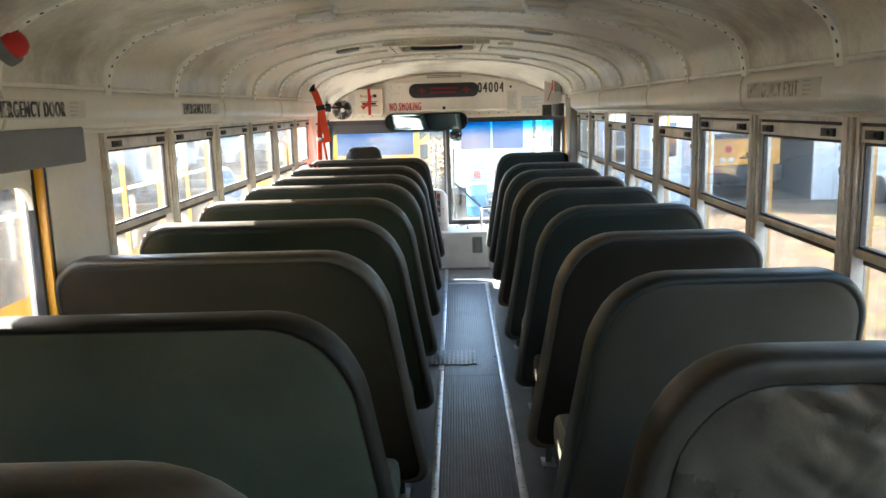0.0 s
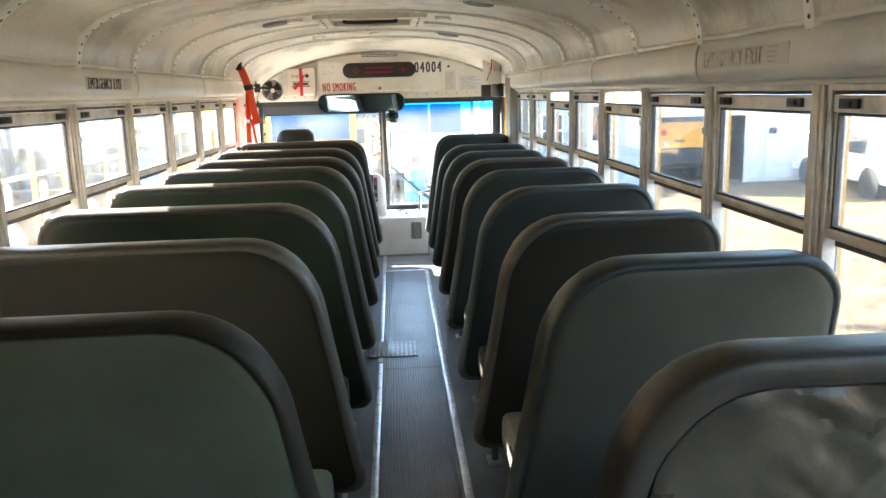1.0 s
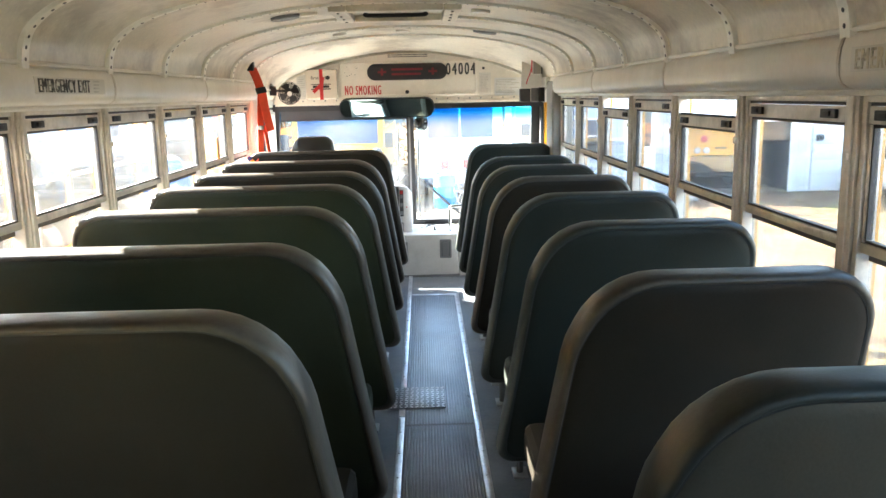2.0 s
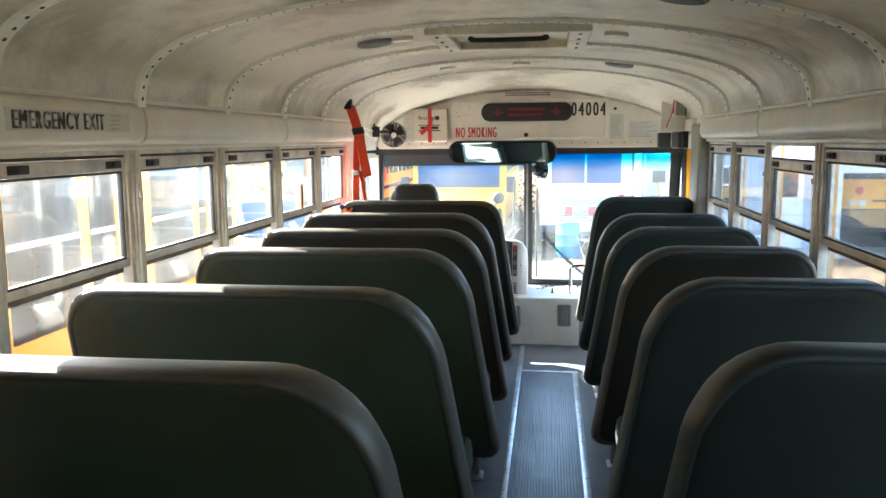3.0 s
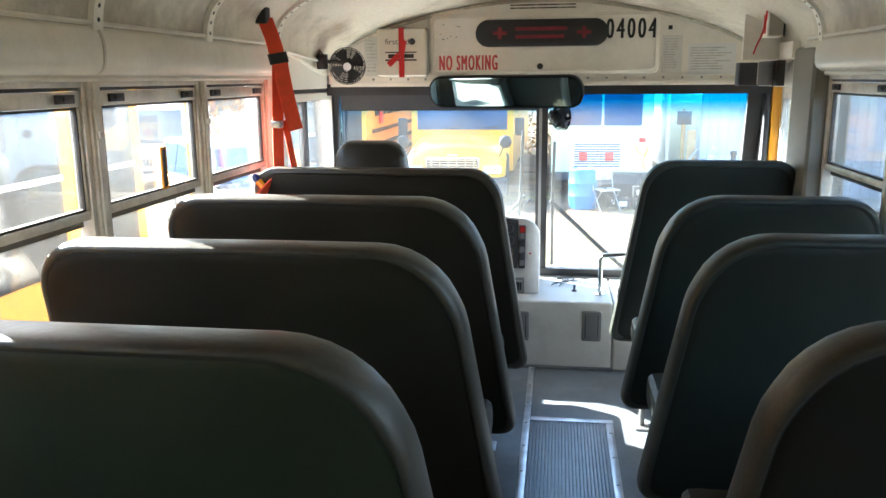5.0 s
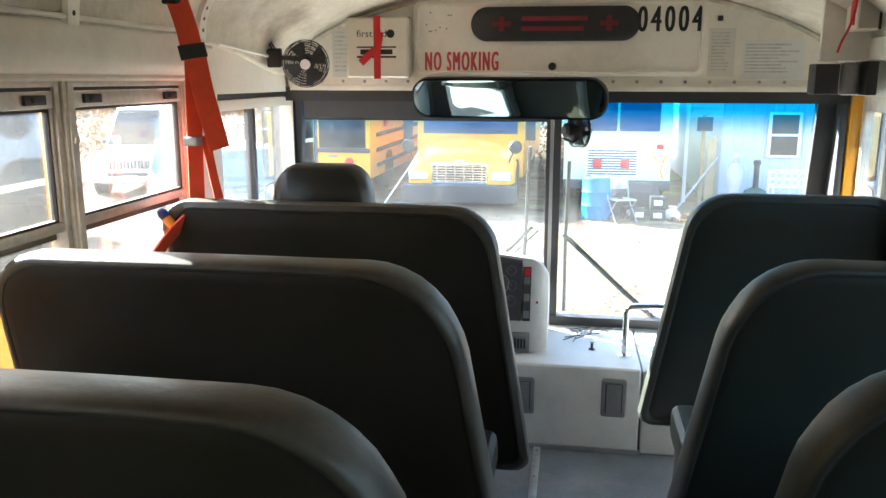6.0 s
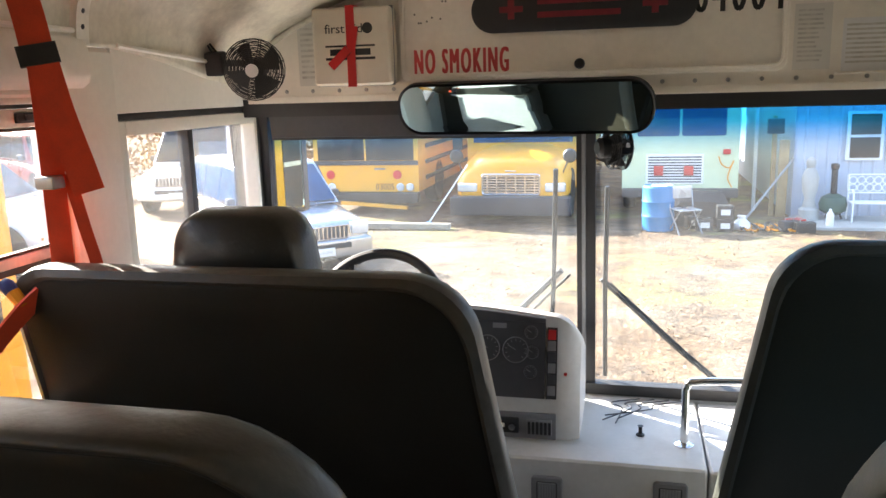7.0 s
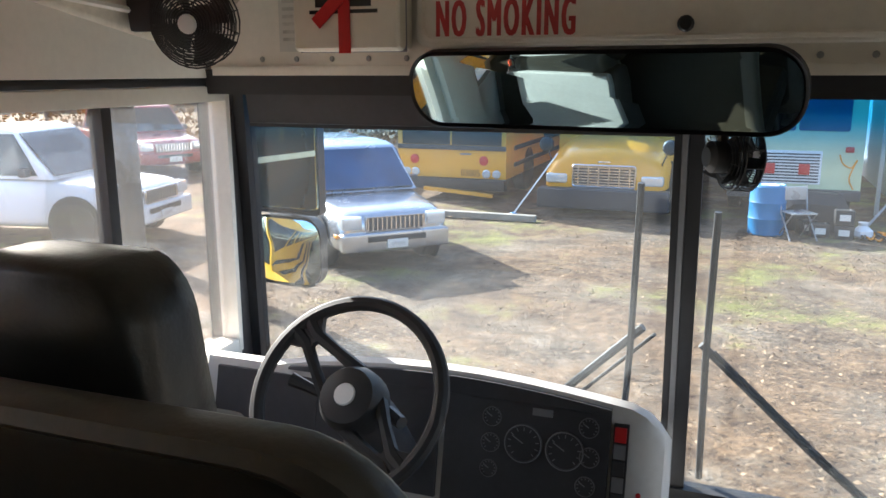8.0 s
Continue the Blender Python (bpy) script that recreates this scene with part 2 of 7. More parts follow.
WHITECAR = mat("white_car_paint", (0.75, 0.75, 0.75), 0.3, var=0.04, scale=3, bump=0.0, coat=0.5)
REDCAR = mat("dark_red_car_paint", (0.25, 0.03, 0.03), 0.3, var=0.08, scale=3, bump=0.0, coat=0.5)
GREYCAR = mat("grey_car_paint", (0.42, 0.42, 0.42), 0.3, metal=0.3, var=0.08, scale=3, bump=0.0, coat=0.5)
SIDING = mat("pale_blue_siding", (0.44, 0.475, 0.54), 0.6, var=0.08, scale=2, bump=0.05, spots=0.2, spot_col=(0.4, 0.42, 0.45))
SIDEW = mat("white_metal_siding", (0.72, 0.73, 0.74), 0.5, var=0.06, scale=2, bump=0.05, spots=0.2, spot_col=(0.5, 0.5, 0.48))
ROOFM = mat("grey_roof", (0.25, 0.25, 0.26), 0.7, var=0.15, scale=3, bump=0.2)
CARGLASS = mat("dark_car_glass", (0.02, 0.025, 0.03), 0.08, var=0.2, scale=2, bump=0.0)
TYRE = mat("tyre_rubber", (0.02, 0.02, 0.02), 0.8, var=0.25, scale=14, bump=0.2)
STEEL = mat("dull_steel", (0.4, 0.4, 0.4), 0.4, metal=0.8, var=0.15, scale=10, bump=0.05)
CONC = mat("concrete", (0.4, 0.39, 0.36), 0.85, var=0.12, scale=4, bump=0.3)
LENS = mat("clear_lamp_lens", (0.7, 0.72, 0.72), 0.15, metal=0.4, var=0.1, scale=15, bump=0.0)
AMBER = mat("amber_lens", (0.8, 0.3, 0.02), 0.25, var=0.1, bump=0.0)
POLEWOOD = mat("dark_pole_wood", (0.07, 0.06, 0.05), 0.9, var=0.3, scale=6, bump=0.4)
BARK = mat("tree_bark", (0.16, 0.12, 0.09), 0.9, var=0.35, scale=8, bump=0.6)
DEADLEAF = mat("dry_leaves", (0.3, 0.17, 0.06), 0.8, var=0.5, scale=1.2, bump=0.0)
CHAIRCLOTH = mat("black_chair_cloth", (0.02, 0.018, 0.016), 0.75, var=0.25, scale=5, fine=220, bump=0.3, spec=0.3)
LITTER = mat("fallen_leaves", (0.26, 0.175, 0.10), 0.8, var=0.7, scale=3, bump=0.0)
TAN = mat("tan_plywood", (0.42, 0.3, 0.16), 0.7, var=0.2, scale=3, bump=0.1, spots=0.3, spot_col=(0.25, 0.17, 0.09))
WOODS = mat("far_woods", (0.17, 0.12, 0.08), 0.9, var=0.45, scale=0.4, bump=0.3)
GLASS = glass_mat("dusty_window_glass", tint=(0.74, 0.74, 0.72), dust=0.04)
WSGLASS = glass_mat("windscreen_glass", tint=(0.77, 0.81, 0.83), dust=0.022, scale=2.0)
LGLASS = glass_mat("grimy_window_glass", dust=0.02, scale=2.2)
TINT = tint_mat("blue_shade_band", 1.23, 1.36, (0.04, 0.42, 0.78))
BUSGLASS = mat("blue_tinted_bus_glass", (0.02, 0.07, 0.16), 0.08, var=0.3, scale=1.5, bump=0.0)
# entrance post colour, with the shade on it worked in
POSTSHADE = mat("post_paint_in_shade", (0.24, 0.22, 0.185), 0.5, var=0.12, scale=4, bump=0.06, spots=0.4, spot_col=(0.22, 0.2, 0.17))
DIRT = ground_mat()


# ---- mesh helpers ----
def box(bm, x0, x1, y0, y1, z0, z1, bev=0.0, seg=2, m=None):
    r = bmesh.ops.create_cube(bm, size=1.0, matrix=Matrix.Translation(((x0 + x1) / 2, (y0 + y1) / 2, (z0 + z1) / 2)) @ Matrix.Diagonal((abs(x1 - x0), abs(y1 - y0), abs(z1 - z0), 1)))
    vs = r["verts"]
    if bev:
        es = list({e for v in vs for e in v.link_edges})
        vs = bmesh.ops.bevel(bm, geom=es, offset=bev, segments=seg, profile=0.6, affect="EDGES", clamp_overlap=True)["verts"]
    if m is not None:
        bmesh.ops.transform(bm, matrix=m, verts=list(vs))
    return bm


def B(*a, **k):
    return box(bmesh.new(), *a, **k)


def loft(bm, rings, loop=True, cap0=False, cap1=False):
    """Skin a row of rings of equal length."""
    vv = [[bm.verts.new(p) for p in r] for r in rings]
    n = len(vv[0])
    for a, b in zip(vv, vv[1:]):
        for i in range(n if loop else n - 1):
            j = (i + 1) % n
            bm.faces.new((a[i], a[j], b[j], b[i]))
    if cap0:
        bm.faces.new(vv[0][::-1])
    if cap1:
        bm.faces.new(vv[-1])
    return bm


def prism(bm, pts, axis, a, b):
    """A polygon of two coordinates, drawn out along an axis from a to b."""
    def place(p, c):
        return {"x": (c, p[0], p[1]), "y": (p[0], c, p[1]), "z": (p[0], p[1], c)}[axis]
    loft(bm, [[place(p, a) for p in pts], [place(p, b) for p in pts]], True, True, True)
    bmesh.ops.recalc_face_normals(bm, faces=bm.faces)
    return bm


def tube(bm, pts, r, n=8, closed=False):
    pts = [Vector(p) for p in pts]
    rings, up = [], None
    for i, p in enumerate(pts):
        a = pts[i - 1] if (i or closed) else p
        b = pts[(i + 1) % len(pts)] if (i + 1 < len(pts) or closed) else p
        d = (b - a).normalized()
        if up is None:
            up = d.orthogonal().normalized()
        up = (up - d * up.dot(d)).normalized()
        s = d.cross(up)
        rr = r[i] if isinstance(r, (list, tuple)) else r
        rings.append([p + rr * (math.cos(2 * math.pi * k / n) * up + math.sin(2 * math.pi * k / n) * s) for k in range(n)])
    if closed:
        rings.append(rings[0])
    loft(bm, rings, True, not closed, not closed)
    if closed:
        bmesh.ops.remove_doubles(bm, verts=bm.verts, dist=1e-6)
    return bm


def lathe(bm, prof, n=24, m=None):
    """Turn (radius, height) pairs about z, then place by m."""
    m = m or Matrix()
    rings = [[m @ Vector((max(r, 1e-4) * math.cos(2 * math.pi * k / n), max(r, 1e-4) * math.sin(2 * math.pi * k / n), z)) for k in range(n)] for r, z in prof]
    return loft(bm, rings, True, True, True)


def smooth_path(pts, k=6):
    """Catmull-Rom through the points."""
    p = [Vector(q) for q in pts]
    p = [2 * p[0] - p[1]] + p + [2 * p[-1] - p[-2]]
    out = []
    for i in range(1, len(p) - 2):
        for s in range(k):
            t = s / k
            out.append(0.5 * ((2 * p[i]) + (p[i + 1] - p[i - 1]) * t + (2 * p[i - 1] - 5 * p[i] + 4 * p[i + 1] - p[i + 2]) * t * t + (3 * p[i] - p[i - 1] - 3 * p[i + 1] + p[i + 2]) * t ** 3))
    return out + [p[-2]]


def rrect(x0, x1, z0, z1, r, n=6):
    """A rectangle with round corners; r: one radius or four (lower left, lower right, upper right, upper left)."""
    r = r if isinstance(r, (list, tuple)) else [r] * 4
    out = []
    for (cx, cz, a0), rr in zip(((x0, z0, 180), (x1, z0, 270), (x1, z1, 0), (x0, z1, 90)), r):
        ox, oz = (cx + rr if cx == x0 else cx - rr), (cz + rr if cz == z0 else cz - rr)
        for k in range(n + 1):
            a = radians(a0 + 90 * k / n)
            out.append((ox + rr * math.cos(a), oz + rr * math.sin(a)))
    return out


def part(name, bm, material, parent=None, label="", angle=35, m=None):
    me = bpy.data.meshes.new(name)
    bmesh.ops.recalc_face_normals(bm, faces=bm.faces)
    bm.to_mesh(me)
    bm.free()
    me.materials.append(material)
    me.polygons.foreach_set("use_smooth", [True] * len(me.polygons))
    me.set_sharp_from_angle(angle=radians(angle))
    ob = new(name, me)
    if parent is not None:
        ob.parent = parent
    if m is not None:
        ob.matrix_basis = m
    return tagged(ob, label)


def thing(name, label, category, m=None, group="", kind=""):
    ob = new(name)
    ob.empty_display_size = 0.1
    if m is not None:
        ob.matrix_basis = m
    return tagged(ob, label, category, group, kind)


def share(ob, name, parent, m):
    """Another object on the same mesh."""
    o = new(name, ob.data)
    o.parent, o.matrix_basis = parent, m
    return o


def text_bm(words, height, width, depth=0.0006, space=1.0):
    """Lettering in the built-in font, in the xz plane, lower left corner at 0, scaled to that height and width."""
    cu = bpy.data.curves.new("lettering", "FONT")
    cu.body, cu.extrude, cu.resolution_u = words, 0.01, 3
    cu.space_character = space
    ob = bpy.data.objects.new("lettering", cu)
    me = bpy.data.meshes.new_from_object(ob)
    bm = bmesh.new()
    bm.from_mesh(me)
    bpy.data.objects.remove(ob)
    bpy.data.meshes.remove(me)
    xs, ys = [v.co.x for v in bm.verts], [v.co.y for v in bm.verts]
    sx, sy = width / (max(xs) - min(xs)), height / (max(ys) - min(ys))
    x0, y0 = min(xs), min(ys)
    for v in bm.verts:
        v.co = Vector(((v.co.x - x0) * sx, -v.co.z * depth / 0.01, (v.co.y - y0) * sy))
    return bm


def bold_text(words, height, width, copies, step, space=1.0):
    """Heavy lettering: close strokes laid side by side."""
    bm = bmesh.new()
    for k in range(copies):
        tm = bpy.data.meshes.new("stroke")
        sb = text_bm(words, height, width - step * (copies - 1), space=space)
        bmesh.ops.translate(sb, vec=(step * k, -0.0003 * k, 0), verts=sb.verts)
        sb.to_mesh(tm)
        sb.free()
        bm.from_mesh(tm)
        bpy.data.meshes.remove(tm)
    return bm


def bars(bm, x0, x1, z0, z1, rows, y=0.0, t=0.0006, seed=1):
    """Lines of writing too small to read, as plain bars."""
    rnd = random.Random(seed)
    h = (z1 - z0) / rows
    for i in range(rows):
        w = (x1 - x0) * rnd.uniform(0.6, 1.0)
        box(bm, x0, x0 + w, y - t, y, z0 + h * (i + 0.25), z0 + h * (i + 0.7))
    return bm


# ---- the bus: shell ----
PITCH, RIB0 = 0.69, 4.215            # spacing of the roof bows and the first one ahead of the emergency door
XW, XO = 1.15, 1.25                   # inner and outer face of the side walls
REAR, FRONT = 0.35, 9.21              # rear wall and front bulkhead
GROUND = -1.17


def bow(f=0.0):
    """Half the ceiling's section, from the side rail to the crown; f: 0 in the saloon, 1 at the bulkhead."""
    a = [(1.118, 1.60), (1.116, 1.632), (1.105, 1.692), (1.072, 1.748), (0.99, 1.808), (0.875, 1.852), (0.715, 1.892), (0.5, 1.925), (0.25, 1.946), (0.0, 1.953)]
    b = [(1.13, 1.50), (1.12, 1.54), (1.09, 1.585), (1.03, 1.64), (0.94, 1.69), (0.82, 1.738), (0.66, 1.785), (0.46, 1.83), (0.24, 1.862), (0.0, 1.872)]
    return [(x0 + (x1 - x0) * f, z0 + (z1 - z0) * f) for (x0, z0), (x1, z1) in zip(a, b)]


def bow_line(f=0.0, k=3):
    h = bow(f)
    full = [(-x, 0, z) for x, z in h] + [(x, 0, z) for x, z in h[-2::-1]]
    return smooth_path(full, k)


def ceiling():
    bm = bmesh.new()
    rings = []
    for y in [REAR + i * (8.05 - REAR) / 22 for i in range(23)] + [8.3, 8.5, 8.7, 8.85, 9.0, 9.1, FRONT + 0.03]:
        f = max(0.0, min(1.0, (y - 8.45) / 0.75))
        f = f * f * (3 - 2 * f)
        rings.append([(p.x, y, p.z) for p in bow_line(f)])
    loft(bm, rings, loop=False)
    ob = part("ceiling", bm, CEIL, angle=60)
    mod = ob.modifiers.new("thickness", "SOLIDIFY")
    mod.thickness, mod.offset = 0.05, -1.0
    for v in ob.data.polygons:
        v.flip()
    return tagged(ob, "stained cream steel bus ceiling, curved at the sides", "ceiling", kind="structure")


ceiling()


def roof_bow(name, y, wide=0.06):
    """A raised roof bow, broad and punched at the sides, narrow over the crown."""
    t = thing(name, "cream riveted roof bow across the ceiling", "roof bow", group="roof bows", kind="structure")
    line = bow_line(0.0, 5)
    prof = []
    n = len(line)
    for i, p in enumerate(line):
        s = abs(i / (n - 1) - 0.5) * 2
        w = 0.012 + (wide / 2 - 0.012) * max(0.0, min(1.0, (s - 0.35) / 0.4))
        d = (line[min(i + 1, n - 1)] - line[max(i - 1, 0)]).normalized()
        nrm = Vector((-d.z, 0, d.x))
        if nrm.z > 0:
            nrm = -nrm
        q, h = p, 0.013
        prof.append([(q.x, y - w, q.z), (q.x + nrm.x * h, y - w * 0.75, q.z + nrm.z * h), (q.x + nrm.x * h, y + w * 0.75, q.z + nrm.z * h), (q.x, y + w, q.z)])
    part("band", loft(bmesh.new(), prof, loop=False), BOWM, t)
    bm = bmesh.new()
    acc, last = 0.0, line[0]
    for i, p in enumerate(line[1:-1], 1):
        acc += (p - last).length
        last = p
        d = (line[i + 1] - line[i - 1]).normalized()
        nrm = Vector((-d.z, 0, d.x))
        if nrm.z > 0:
            nrm = -nrm
        s = abs(i / (n - 1) - 0.5) * 2
        m = Matrix.Translation(Vector((p.x, y, p.z)) + nrm * 0.0125) @ nrm.to_track_quat("Z", "Y").to_matrix().to_4x4()
        if acc > 0.035:
            acc = 0
            lathe(bm, [(0.0075 if s > 0.5 else 0.0045, 0), (0.005 if s > 0.5 else 0.003, 0.0022)], 6, m)
    tagged(part("rivets", bm, DARK, t), kind="stuff")
    return t


for k in range(-5, 7):
    roof_bow("roof_bow", RIB0 + PITCH * k)


# floor
fl = part("floor", B(-1.15, 1.15, REAR, FRONT + 0.05, -0.05, 0.0), FLOORM)
tagged(fl, "worn grey rubber bus floor", "floor", kind="structure")
AX0, AX1 = 0.005, 0.325              # the runner's edges


def runner(y0, y1):
    bm = bmesh.new()
    n = 24
    step = (AX1 - AX0) / n
    prof = []
    for i in range(n):
        x = AX0 + i * step
        prof += [(x, 0.003), (x + step * 0.2, 0.0085), (x + step * 0.62, 0.0085), (x + step * 0.8, 0.003)]
    prof.append((AX1, 0.003))
    loft(bm, [[(x, y0, z) for x, z in prof], [(x, y1, z) for x, z in prof]], loop=False)
    ob = part("aisle_runner", bm, RUNNER, angle=20)
    return tagged(ob, "dark ribbed rubber runner along the aisle floor", "floor runner", group="aisle runners", kind="structure")


runner(REAR, 5.80)
runner(5.82, 8.25)


def trim_strip(x0, x1, y0, y1):
    t = thing("aisle_trim", "scuffed aluminium strip along the aisle floor", "trim", group="aisle trims", kind="structure")
    part("strip", B(x0, x1, y0, y1, 0.0, 0.010, bev=0.003), TRIM, t)
    scr = None
    y = y0 + 0.1
    while y < y1:
        m = pose((x0 + x1) / 2, y, 0.010)
        if scr is None:
            scr = part("screw", lathe(bmesh.new(), [(0.006, 0), (0.004, 0.0025)], 8), STEEL, t, m=m)
        else:
            share(scr, "screw", t, m)
        y += 0.22


trim_strip(-0.028, 0.002, REAR, 5.90)
trim_strip(-0.028, 0.002, 5.915, 8.91)
trim_strip(0.328, 0.360, REAR, 8.25)
cross = thing("aisle_trim", "scuffed aluminium strip across the front of the runner", "trim", group="aisle trims", kind="structure")
part("strip", B(0.003, 0.362, 8.253, 8.288, 0.0, 0.010, bev=0.003), TRIM, cross)


def hatch_plate():
    t = thing("floor_plate", "grey chequered steel access plate in the aisle floor", "floor plate", kind="structure")
    part("plate", B(-0.085, 0.20, 6.0, 6.285, 0.0085, 0.013, bev=0.002), FLOORM, t)
    bm = bmesh.new()
    for i in range(11):
        for j in range(10):
            m = pose(-0.072 + i * 0.026, 6.015 + j * 0.028, 0.013, 0, 0, 45 if (i + j) % 2 else -45)
            box(bm, -0.009, 0.009, -0.003, 0.003, 0, 0.0022, m=m)
    tagged(part("tread_pattern", bm, TRIM, t), kind="stuff")


hatch_plate()

# side walls
WIN_Z0, WIN_Z1 = 0.74, 1.485
LEFT_POSTS = [RIB0 + PITCH * k for k in range(0, 6)]
RIGHT_POSTS = [RIB0 + PITCH * k for k in range(-5, 6)]
LPOST, RPOST = (-0.010, 0.036), (-0.012, 0.040)      # extent of a window post along the bus


def side_wall(name, sx, posts, y_end, label, lo, hi):
    """Lower panel, header and posts of one side; sx is -1 on the left."""
    t = thing(name, label, "wall", kind="structure")

    def bx(x0, x1, *r, **k):
        a, b = sorted((sx * x0, sx * x1))
        return B(a, b, *r, **k)
    y_a = REAR if sx > 0 else posts[0] - 0.35
    part("lower_panel", bx(XW, XO - 0.02, y_a, y_end, -0.02, WIN_Z0), CREAM, t)
    part("outer_skin", bx(XO - 0.018, XO, y_a, y_end, -0.5, WIN_Z0 + 0.02), YELLOW, t, "yellow outer skin")
    part("cove", bx(XW, XW + 0.055, REAR, y_end, WIN_Z1 + 0.0005, 1.70), CREAM, t)
    post = None
    for y in posts:
        m = pose(0, y, 0)
        if post is None:
            bm = bmesh.new()
            a, b = sorted((sx * (XW - 0.006), sx * (XW + 0.05)))
            box(bm, a, b, lo, hi, WIN_Z0, WIN_Z1, bev=0.004)
            a, b = sorted((sx * (XW - 0.012), sx * XW))
            mid = (lo + hi) / 2
            box(bm, a, b, mid - 0.011, mid + 0.011, WIN_Z0, WIN_Z1, bev=0.003)
            a, b = sorted((sx * (XW - 0.020), sx * (XW - 0.012)))
            box(bm, a, b, mid - 0.009, mid + 0.009, 1.33, 1.35, bev=0.003)
            post = part("window_post", bm, ALU, t, m=m)
            a, b = sorted((sx * (XW + 0.052), sx * (XW + 0.062)))
            skin = part("post_skin", B(a, b, lo - 0.005, hi + 0.002, WIN_Z0, WIN_Z1), YELLOW, t, "yellow outer post", m=m)
        else:
            share(post, "window_post", t, m)
            share(skin, "post_skin", t, m)
    return t


side_wall("wall_left", -1, LEFT_POSTS, 8.30, "cream and aluminium side wall of the bus with window posts", *LPOST)
side_wall("wall_right", 1, RIGHT_POSTS, 8.66, "cream and aluminium side wall of the bus with window posts", *RPOST)


def header_rail(name, sx, y_end, joints):
    """The rounded cover rail above the windows, in lengths with joints."""
    t = thing(name, "cream rounded cover rail above the bus windows", "trim", kind="structure")
    ys = [REAR] + joints + [y_end]
    sec = [(1.149, 1.495), (1.12, 1.500), (1.103, 1.512), (1.096, 1.53), (1.094, 1.56), (1.097, 1.59), (1.104, 1.612), (1.118, 1.624), (1.149, 1.628)]
    for a, b in zip(ys, ys[1:]):
        part("rail_length", loft(bmesh.new(), [[(sx * x, a + 0.002, z) for x, z in sec], [(sx * x, b - 0.002, z) for x, z in sec]], True, True, True), CREAM, t)
    bm = bmesh.new()
    tube(bm, [(sx * 1.112, REAR, 1.632), (sx * 1.112, y_end, 1.632)], 0.007, 6)
    tube(bm, [(sx * 1.14, REAR, 1.490), (sx * 1.14, y_end, 1.490)], 0.009, 6)
    part("bead", bm, CREAM, t)
    for y in joints:
        part("joint_strip", loft(bmesh.new(), [[(sx * (x - 0.003), y - 0.006, z) for x, z in sec], [(sx * (x - 0.003), y + 0.006, z) for x, z in sec]], True, True, True), ALU, t)


header_rail("header_rail_left", -1, 8.36, [RIB0 - PITCH, RIB0 + PITCH * 2, RIB0 + PITCH * 4])
header_rail("header_rail_right", 1, 8.54, [RIB0 - PITCH * 2, RIB0, RIB0 + PITCH * 2, RIB0 + PITCH * 4])


